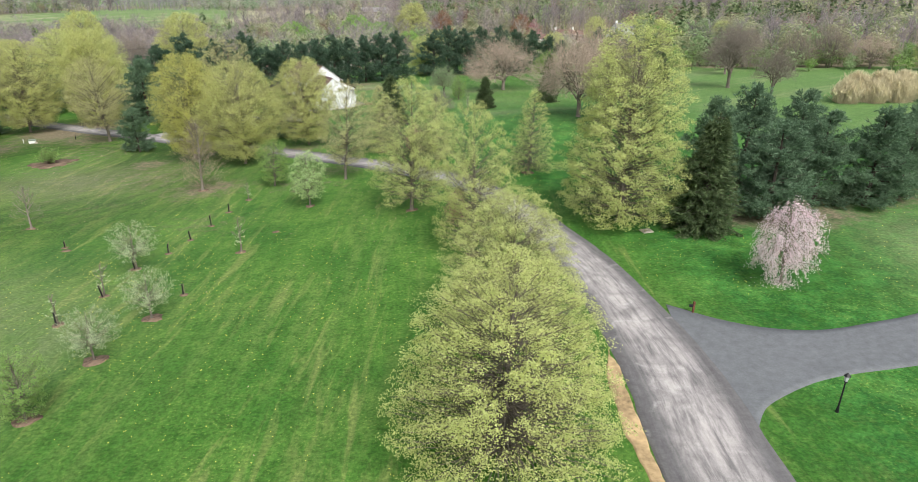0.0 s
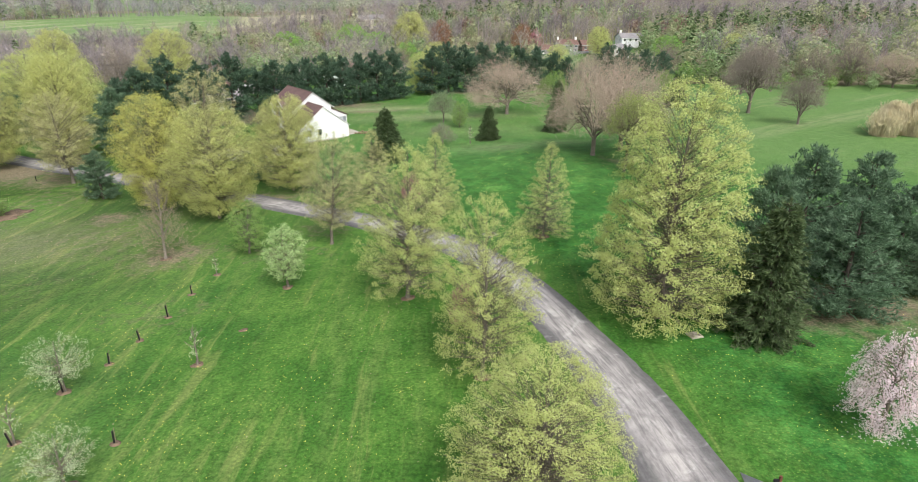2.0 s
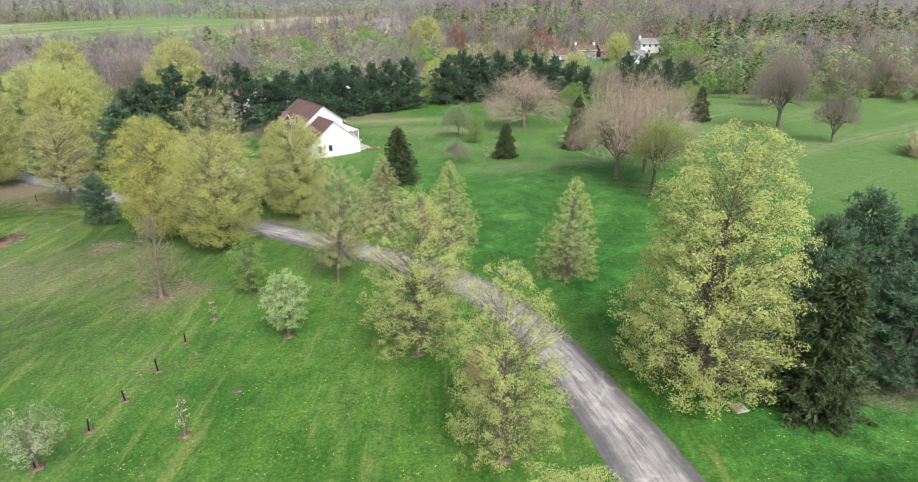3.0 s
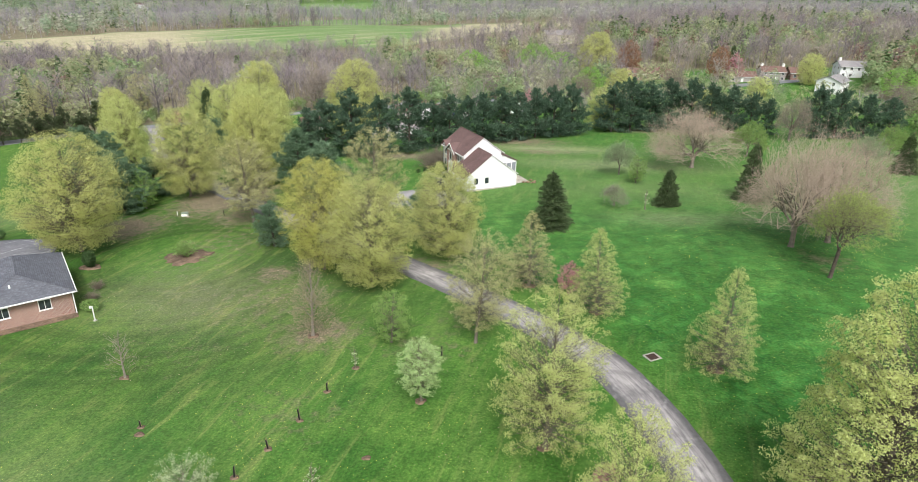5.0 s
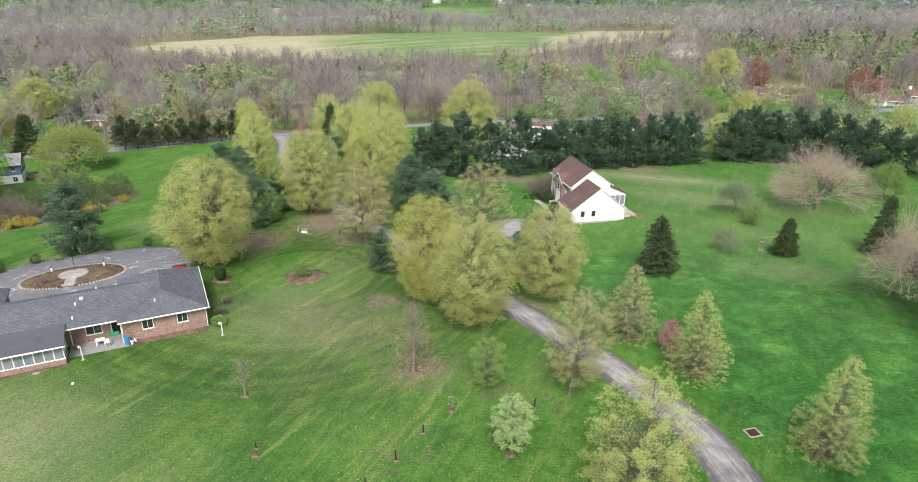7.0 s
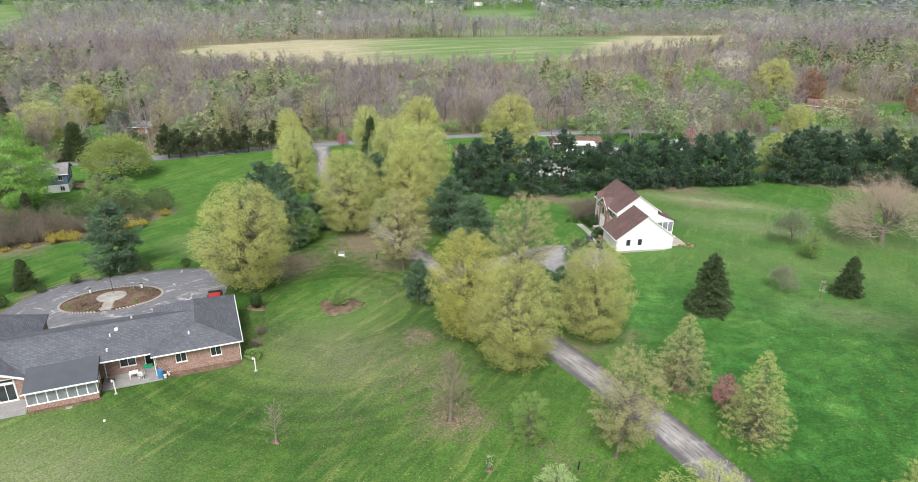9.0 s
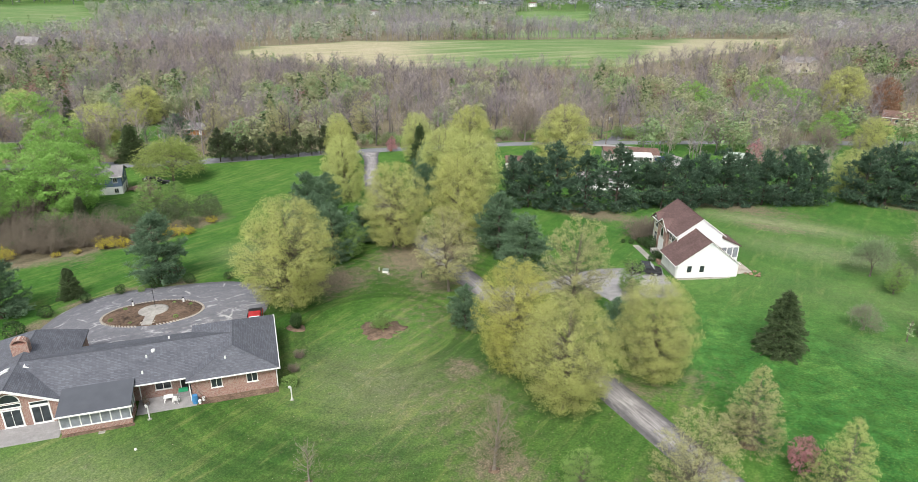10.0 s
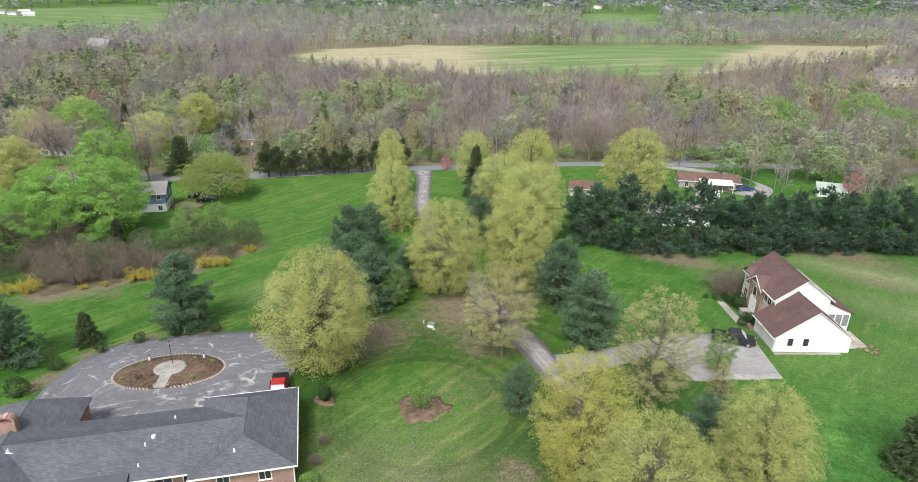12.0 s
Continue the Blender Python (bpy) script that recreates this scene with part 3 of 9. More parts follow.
def ground(x, y):
    """Height of the land: lawns that fall to the north-west, a valley with a low field, hills beyond."""
    x, y = x / 1.125, y / 1.125
    a, b = x / 100, y / 100
    q = 0.38 + 5.06 * a - 2.21 * b - 0.02 * a * a - 0.47 * a * b - 0.77 * b * b
    for cx, cy, r, k in ((-33, 48, 13, -0.85), (-73, 62, 14, 0.8), (15, 87, 14, 0.95), (-142, 96, 35, -2.5), (-2, 47, 9, 0.5), (18, 22, 10, -0.5)):
        q = q + k * np.exp(-((x - cx) ** 2 + (y - cy) ** 2) / r ** 2)
    d = np.hypot(x + 20, y - 70)
    w = step(90, 300, d)
    far = (-13 + 3 * np.sin(x / 190 + 1) * np.sin(y / 230) + 9 * np.exp(-((x + 185) / 215) ** 2 - ((y - 425) / 125) ** 2)
           + step(600, 1900, d) * 22 + step(1500, 4200, d) * 55 + 12 * step(-60, 160, x * 0.8 + y * 0.25 - 60))
    return 1.125 * (q * (1 - w) + far * w)


def gz(x, y):
    return float(ground(np.float64(x), np.float64(y)))


def inside(x, y, poly):
    """Whether points lie in a polygon."""
    r = np.zeros(np.shape(x), bool)
    for (x0, y0), (x1, y1) in zip(poly, poly[1:] + poly[:1]):
        if y0 != y1:
            r ^= ((y0 > y) != (y1 > y)) & (x < (x1 - x0) * (y - y0) / (y1 - y0) + x0)
    return r


FIELD = [(-434, 338), (-377, 318), (-311, 322), (-257, 335), (-206, 359), (-140, 390), (-92, 500), (-66, 620), (-80, 725), (-195, 712), (-262, 490), (-330, 462), (-400, 440), (-440, 388)]
FIELD_NORTH = [(-312, 510), (-250, 690), (-286, 815), (-405, 661)]
FIELD_HILL = [(-425, 770), (-330, 800), (-455, 1070), (-550, 1000)]
FIELD_WEST = [(-742, 235), (-720, 400), (-1060, 560), (-1060, 320)]
FIELD_BROWN = [(-352, 142), (-335, 166), (-357, 176), (-378, 150)]
CLEAR = [[(-240, 40), (-193, 122), (-140, 174), (-92, 226), (-60, 250), (-20, 268), (40, 262), (60, 292), (100, 250), (62, 196), (128, 182), (150, 120), (110, -60), (-200, -60)],
         [(-90, 250), (-62, 258), (-36, 300), (-62, 310)], [(-20, 290), (70, 262), (90, 330), (0, 335)], [(-250, 100), (-200, 150), (-225, 175), (-262, 125)]]
FIELDS = (FIELD, FIELD_NORTH, FIELD_HILL, FIELD_WEST, FIELD_BROWN)


def grid_lines(lo, hi, near_lo, near_hi, fine, grow=1.09):
    pts = list(np.arange(near_lo, near_hi + 0.01, fine))
    for sign, end, edge in ((1, hi, near_hi), (-1, lo, near_lo)):
        p, s = edge, fine
        while (end - p) * sign > 0:
            s = min(s * grow, 160) if abs(p) > 700 else min(s * grow, 14)
            p += sign * s
            pts.append(p)
    return np.array(sorted(pts))


gx, gy = grid_lines(-4200, 4200, -105, 50, 2.0), grid_lines(-1500, 4500, 15, 150, 2.0)
X, Y = np.meshgrid(gx, gy)
Z = ground(X, Y)
nx, ny = len(gx), len(gy)
idx = np.arange(nx * ny).reshape(ny, nx)
quads = np.stack([idx[:-1, :-1], idx[:-1, 1:], idx[1:, 1:], idx[1:, :-1]], -1).reshape(-1, 4)
ground_mesh = np_mesh("ground", np.stack([X, Y, Z], -1).reshape(-1, 3), quads, M_GRASS, True)
soil, straw, lush = (np.zeros(X.shape) for _ in range(3))
for cx, cy, rx, ry, k in ((-28, 68, 5.5, 4.5, 0.62), (-17, 67, 6, 5, 0.4), (-66, 108, 9, 13, 0.85), (-71, 90, 7, 8, 0.75), (-58, 100, 8, 9, 0.55),
                          (-24, 86, 7, 4, 0.6), (-32, 75, 5, 4, 0.35), (28, 53, 9, 5, 0.8), (-30, 168, 18, 6, 0.7), (-52, 146, 12, 5, 0.8),
                          (8, 190, 20, 6, 0.7), (-38, 63, 4, 4, 0.3), (-30, 33, 5, 2, 0.3), (-14, 74, 5, 4, 0.45), (-125, 74, 16, 5, 0.7),
                          (40, 57, 8, 5, 0.55), (-94, 106, 7, 6, 0.6), (-52, 88, 10, 17, 0.36), (-40, 80, 3, 2.2, 0.75), (-92, 58, 2.2, 3.5, 0.84), (-94, 64, 2.2, 3.5, 0.84), (-92.5, 70, 2.2, 3.0, 0.84), (-88.5, 76, 3.0, 2.2, 0.8), (-122.0, 70, 4.4, 6, 1.2), (-120.0, 77, 4.0, 6, 1.2), (-115.5, 86, 4, 6, 1.2), (-127, 76, 8, 9, 1.25), (-122, 88, 7, 9, 1.2), (-118, 97, 5, 8, 1.1), (-36, 74, 9, 11, 0.36), (-44, 62, 14, 8, 0.22), (-24, 56, 8, 6, 0.34), (-58, 46, 9, 4, 0.2), (-18, 90, 6, 10, 0.4), (22, 96, 5, 5, 0.4), (-20, 156, 9, 3, 0.6), (-2, 162, 8, 2, 0.4)):
    soil = np.maximum(soil, k * np.exp(-(((X - cx) / rx) ** 2 + ((Y - cy) / ry) ** 2)))
for cx, cy, rx, ry, k in ((-40, 34, 13, 10, 0.40), (-55, 42, 11, 8, 0.38), (38, 40, 6, 12, 0.35), (3, 128, 22, 9, 0.12), (-47, 72, 10, 7, 0.25),
                          (-20, 160, 16, 4, 0.5), (-25, 31, 3.0, 12, 0.22), (-5, 146, 20, 6, 0.3), (-90, 92, 8, 6, 0.25), (6, 111, 8, 4, 0.22), (16, 113, 6, 3, 0.2)):
    straw = np.maximum(straw, k * np.exp(-(((X - cx) / rx) ** 2 + ((Y - cy) / ry) ** 2)))
fld = inside(X, Y, FIELD)
lane_axis = (X + 250) * 0.75 + (Y - 470) * 0.6
straw = np.where(fld, np.clip(step(-20, -110, lane_axis) + step(-4, 22, X + 185 + 0.16 * (Y - 630)) + 0.2 * np.sin(X / 23 + Y / 9) * np.sin(X / 41 - Y / 31), 0.05, 0.95), straw)
soil = np.where(inside(X, Y, FIELD_BROWN), 0.85, np.minimum(soil, 1.0))
straw = straw + np.where(fld, 0, 0.06 * np.exp(-((X + 36) / 20) ** 2 - ((Y - 72) / 24) ** 2))
lane_x = np.interp(Y, [0, 29, 44.5, 57.5, 69.7, 84, 96.9, 110], [10.9, 11.6, 9.2, 5.0, -2.2, -16, -26, -30])
lush = np.clip(step(2, 9, X - lane_x) * step(-10, 20, Y) * step(128, 100, Y - 0.1 * X) + step(82, 130, Y + 0.45 * X) * (X > -70) * 0.4, 0, 1)
lush = lush * (1 - 0.7 * step(28, 50, X) * step(72, 100, Y))
lush = np.where(np.any([inside(X, Y, f) for f in FIELDS[:4]], 0), 0.0, lush)
crop = np.maximum(np.any([inside(X, Y, f) for f in FIELDS[:4]], 0) * 1.0, 0.15 * step(70, 115, Y + 0.5 * X) * step(-58, -30, X) * step(215, 150, Y) + 0.55 * step(28, 50, X) * step(72, 100, Y) * step(215, 180, Y))
wood_floor = (np.hypot(X + 22, Y - 79) > 120) & ~np.any([inside(X, Y, f) for f in (*FIELDS, *CLEAR)], 0)
soil = np.where(wood_floor, 0.72 - 0.42 * step(700, 1300, np.hypot(X, Y)), soil)
cover = ground_mesh.color_attributes.new("cover", "FLOAT_COLOR", "POINT")
cover.data.foreach_set("color", np.stack([soil, straw, lush, crop], -1).astype(np.float32).ravel())
tagged(new("ground", ground_mesh), "mown green lawn and meadow with worn earth patches, falling to a wooded valley", "ground", kind="structure")


def smooth_pairs(pairs, n):
    """Pairs of edge points, made into an even, smooth band."""
    p = np.array(pairs, float).reshape(len(pairs), 4)
    t = np.arange(len(p))
    out = []
    for i in range(len(p) - 1):
        a, b = p[max(i - 1, 0)], p[min(i + 2, len(p) - 1)]
        for s in np.arange(n) / n:
            out.append(0.5 * (2 * p[i] + (p[i + 1] - a) * s + (2 * a - 5 * p[i] + 4 * p[i + 1] - b) * s * s + (3 * p[i] - a - 3 * p[i + 1] + b) * s ** 3))
    return np.array(out + [p[-1]])


def band(name, pairs, mat, label, category, lift=0.05, n=8, cross=8, ragged=0.12, seed=1):
    """Paving laid over the land between two edges, with a small broken edge down to the grass."""
    rng = np.random.default_rng(seed)
    p = smooth_pairs(pairs, n)
    m = len(p)
    d = p[:, 2:] - p[:, :2]
    w = np.linalg.norm(d, axis=1, keepdims=True)
    wob = [np.convolve(rng.normal(size=m + 4), np.ones(5) / 5, "valid")[:, None] * ragged * d / w for _ in range(2)]
    l, r = p[:, :2] + wob[0], p[:, 2:] + wob[1]
    f = np.linspace(0, 1, cross + 1)
    xy = l[:, None] * (1 - f)[None, :, None] + r[:, None] * f[None, :, None]
    z = ground(xy[..., 0], xy[..., 1]) + lift
    rows = np.concatenate([xy, z[..., None]], -1)
    skirt = lambda e, s: np.concatenate([e[:, :2] + s * 0.08 * d / w, e[:, 2:] - lift - 0.12], 1)[:, None]
    rows = np.concatenate([skirt(rows[:, 0], -1), rows, skirt(rows[:, -1], 1)], 1)
    k = rows.shape[1]
    i = np.arange(m * k).reshape(m, k)
    q = np.stack([i[:-1, :-1], i[:-1, 1:], i[1:, 1:], i[1:, :-1]], -1).reshape(-1, 4)
    me = np_mesh(name, rows.reshape(-1, 3), q, mat, True)
    at = me.attributes.new("across", "FLOAT", "POINT")
    at.data.foreach_set("value", np.tile(np.concatenate([[0], f, [1]]), m).astype(np.float32))
    run = np.concatenate([[0], np.cumsum(np.linalg.norm(np.diff((l + r) / 2, axis=0), axis=1))])
    at = me.attributes.new("along", "FLOAT", "POINT")
    at.data.foreach_set("value", np.repeat(run, k).astype(np.float32))
    return tagged(new(name, me), label, category, kind="structure")


def widened(line, half):
    """Edge pairs of a band of the given half widths along a centre line."""
    c = np.array(line, float)
    t = np.gradient(c, axis=0)
    t /= np.linalg.norm(t, axis=1, keepdims=True)
    nrm = np.stack([-t[:, 1], t[:, 0]], 1) * (np.array(half, float)[:, None] if np.ndim(half) else half)
    return [(*a, *b) for a, b in zip(c + nrm, c - nrm)]


LANE = [(10.0, -30), (10.4, -14), (10.9, 0), (11.3, 11), (11.5, 21), (11.6, 29), (10.4, 38.3), (9.2, 44.5), (7.3, 51.0), (5.0, 57.5), (1.9, 64.0), (-2.2, 69.7),
        (-11.6, 77.0), (-22.5, 84.0), (-32, 89.6), (-45, 96.9), (-53, 101.7), (-61.3, 106.4), (-72.7, 113.6), (-79.5, 118.2), (-94.5, 129), (-110, 143), (-124, 158.6), (-132.5, 167.6), (-137.5, 172.6)]
band("lane", widened(LANE, [2.7] * 5 + [2.6, 2.3, 2.15] + [2.0] * 15 + [2.6, 4.6]), M_LANE, "worn grey asphalt lane with pale wheel tracks curving through lawns", "lane", seed=3, cross=12)
band("driveway_branch", [(13.6, 36.0, 12.2, 21.5), (15.8, 34.3, 13.9, 23.4), (18.6, 32.9, 15.6, 25.6), (22.0, 32.5, 19.2, 27.6), (26.5, 33.4, 24.5, 28.6), (31.0, 34.4, 30.0, 29.2), (50, 37.5, 50, 32.5), (80, 40, 80, 35)],
     M_NEW_ASPHALT, "smooth dark grey asphalt driveway joining the lane in a flare", "driveway", lift=0.045, seed=4, cross=10, ragged=0.05)
ROAD = [(-420, -70), (-330, 0), (-250, 62), (-191, 118), (-170, 138), (-139.5, 169.4), (-117.5, 192), (-105.5, 207), (-90, 220.5), (-62, 243), (-35, 262), (20, 292), (110, 330), (260, 380)]
band("road", widened(ROAD, 3.1), M_ROAD, "grey two-lane country road along the edge of the woods", "road", lift=0.06, seed=5)
band("house_driveway", [(-49.0, 101.6, -45.6, 98.0), (-46.3, 104.8, -42.9, 101.6), (-43.4, 109.3, -40.4, 106.6), (-41.4, 113.4, -39.0, 109.8), (-39.2, 117.0, -33.8, 107.4), (-37.8, 118.4, -32.4, 107.2), (-34.6, 120.8, -28.6, 110.8), (-31.2, 123.2, -24.9, 114.2)],
     M_CONCRETE, "pale worn driveway in front of the white house", "driveway", lift=0.07, seed=6)

# ---------------------------------------------------------------- trees
def oval(f, low=0.30, sharp=0.62):
    """Crown radius by height, 0 at the top, widest at about a third."""
    f = np.clip(f, 0, 1)
    g = (1 - f) ** sharp * (f + 0.10) ** low
    return g / ((1 - 0.3) ** sharp * 0.40 ** low)


def skeleton(rng, height, radius, base=0.12, limbs=26, subs=6, twigs=4, lift=(0.5, 1.1), profile=oval, gnarl=0.06, droop=0.0, lean=0.0, girth=1.0):
    """Trunk, limbs, sub-branches and twigs as arrays of segments."""
    k = 9
    h = np.linspace(0, 0.93, k) * height
    wob = np.cumsum(rng.normal(size=(k, 2)) * gnarl * height * 0.09, 0)
    wob -= wob[:1]
    tp = np.concatenate([wob + np.outer(h, [lean, lean * 0.5]), h[:, None]], 1)
    r0 = (0.0165 * height + 0.02) * girth
    tr = r0 * (1 - h / height) ** 1.2 + 0.012
    trunk = tubes(tp[:-1], tp[1:], tr[:-1], tr[1:], 8)
    flare = tubes(tp[:1] - [[0, 0, 0.3]], tp[:1] + [[0, 0, 0.35]], [r0 * 1.7], [r0 * 1.02], 8)
    f = ((np.arange(limbs) + rng.uniform(0.2, 0.8, limbs)) / limbs) ** 0.85
    hs = (base + (0.90 - base) * f) * height
    s0 = np.stack([np.interp(hs, h, tp[:, i]) for i in range(3)], 1)
    az = np.arange(limbs) * 2.39996 + rng.normal(size=limbs) * 0.35
    el = lift[0] + (lift[1] - lift[0]) * f + rng.normal(size=limbs) * 0.1
    reach = radius * profile(np.clip(f + 0.1, 0, 1)) * rng.uniform(0.58, 0.92, limbs) + 0.15
    length = np.minimum(reach / np.maximum(np.cos(el), 0.25), (height * 1.0 - hs) / np.maximum(np.sin(el), 0.2) * 1.0 + 0.25)
    d = np.stack([np.cos(az) * np.cos(el), np.sin(az) * np.cos(el), np.sin(el)], 1)
    q = 5
    pts = [s0]
    dd = d.copy()
    for _ in range(q):
        dd = dd + rng.normal(size=dd.shape) * (0.10 + gnarl) + [0, 0, 0.05 - droop]
        dd /= np.linalg.norm(dd, axis=1, keepdims=True)
        pts.append(pts[-1] + dd * (length / q)[:, None])
    pts = np.array(pts)
    lr = np.interp(hs, h, tr) * 0.42 + 0.008
    rad = lr[None] * np.linspace(1, 0.12, q + 1)[:, None] + 0.006
    limb = tubes(pts[:-1].reshape(-1, 3), pts[1:].reshape(-1, 3), rad[:-1].ravel(), rad[1:].ravel(), 5)

    def offshoots(p, length, count, lo, frac, spread, r):
        """Side shoots along polylines p (steps, n, 3)."""
        steps, n = p.shape[0] - 1, p.shape[1]
        u = rng.uniform(lo, 1.0, (count, n)) * steps
        i = np.minimum(u.astype(int), steps - 1)
        w = (u - i)[..., None]
        col = np.arange(n)[None].repeat(count, 0)
        a, b = p[i, col], p[i + 1, col]
        start = a * (1 - w) + b * w
        dirn = (b - a) / np.maximum(np.linalg.norm(b - a, axis=2, keepdims=True), 1e-6)
        dirn = dirn + rng.normal(size=dirn.shape) * spread + [0, 0, 0.18 - droop * 3]
        dirn /= np.linalg.norm(dirn, axis=2, keepdims=True)
        ln = (length[None] * frac * rng.uniform(0.5, 1.15, (count, n)) * (1.15 - 0.5 * u / steps))[..., None]
        m1 = start + dirn * ln * 0.5 + rng.normal(size=start.shape) * ln * 0.06
        e = start + dirn * ln + [0, 0, 0.0] + rng.normal(size=start.shape) * ln * 0.08 - np.array([0, 0, 1.0]) * droop * ln
        s, m1, e = (x.reshape(-1, 3) for x in (start, m1, e))
        return np.array([s, m1, e]), ln.ravel()

    sp, sl = offshoots(pts, length, subs, 0.22, 0.38, 0.62, 0)
    rs = 0.010 + 0.008 * sl
    sub = tubes(np.concatenate([sp[0], sp[1]]), np.concatenate([sp[1], sp[2]]), np.concatenate([rs, rs * 0.6]), np.concatenate([rs * 0.6, rs * 0.25]), 3)
    wp, wlen = offshoots(sp, sl, twigs, 0.2, 0.5, 0.6, 0)
    wr = np.full(len(wlen), 0.008)
    twig = blades(wp[0], wp[2], wr * 2.4, rng)
    tips = tp[-1][None] + rng.normal(size=(12, 3)) * [0.15, 0.15, 0.3]
    return dict(wood=[flare, trunk, limb], fine=[sub, twig], sub=sp, twig=wp, top=tips)


def along(p, n, rng, lo=0.15):
    """n random points along each two-piece shoot p."""
    u = rng.uniform(lo, 1.0, (n, p.shape[1]))[..., None]
    return (p[0][None] * (1 - u) + p[2][None] * u).reshape(-1, 3)


def crown_points(rng, height, radius, base, n, profile, lobes=26):
    """Places of leafy shoots through a lobed crown, closer together towards its outside."""
    f = rng.uniform(0, 1, n * 6)
    f = f[rng.uniform(0, 1.25, n * 6) < profile(f) ** 1.25][:n]
    n = len(f)
    az = rng.uniform(0, 2 * np.pi, n)
    la, lf, lw = rng.uniform(0, 2 * np.pi, lobes), rng.uniform(0, 0.95, lobes), rng.uniform(-0.30, 0.24, lobes)
    near = np.exp(-((np.angle(np.exp(1j * (az[:, None] - la[None]))) / 0.55) ** 2 + ((f[:, None] - lf[None]) / 0.16) ** 2))
    r = radius * profile(f) * (0.98 + near @ lw) * rng.beta(2.4, 1.0, n) ** 0.7 * rng.normal(1.0, 0.085, n)
    return np.stack([np.cos(az) * r, np.sin(az) * r, (base + (1 - base) * f) * height], 1)


def broadleaf(seed, height, radius, leaf=0.16, shoots=900, per=14, shoot=0.9, jitter=0.07, profile=oval, base=0.1, rise=0.7, **kw):
    """Meshes of a leafy tree: wood, fine branches with shoots, leaves set along the shoots."""
    rng = np.random.default_rng(seed)
    s = skeleton(rng, height, radius * 0.86, base=base, profile=profile, **kw)
    tip = crown_points(rng, height, radius, base * 0.85, shoots, profile)
    out = tip * [1, 1, 0]
    out = out / np.maximum(np.linalg.norm(out, axis=1, keepdims=True), 0.3) + [0, 0, rise] + rng.normal(size=tip.shape) * 0.35
    out /= np.linalg.norm(out, axis=1, keepdims=True)
    ln = shoot * rng.uniform(0.55, 1.3, (len(tip), 1))
    root = tip - out * ln
    r = np.full(len(tip), 0.009 + 0.0005 * height)
    fine = s["fine"] + [blades(root, tip, r * 2.2, rng)]
    u = rng.uniform(0.2, 1.05, (per, len(tip), 1))
    c = (root[None] * (1 - u) + tip[None] * u + rng.normal(size=(per, len(tip), 3)) * jitter).reshape(-1, 3)
    c = c[c[:, 2] > height * 0.03]
    face = c - [0, 0, height * 0.5]
    face = face / np.maximum(np.linalg.norm(face, axis=1, keepdims=True), 0.5) + [0, 0, 0.35] + rng.normal(size=c.shape) * 0.5
    return [join(*s["wood"]), join(*fine), join(leaves(c, leaf, rng, face=face))]


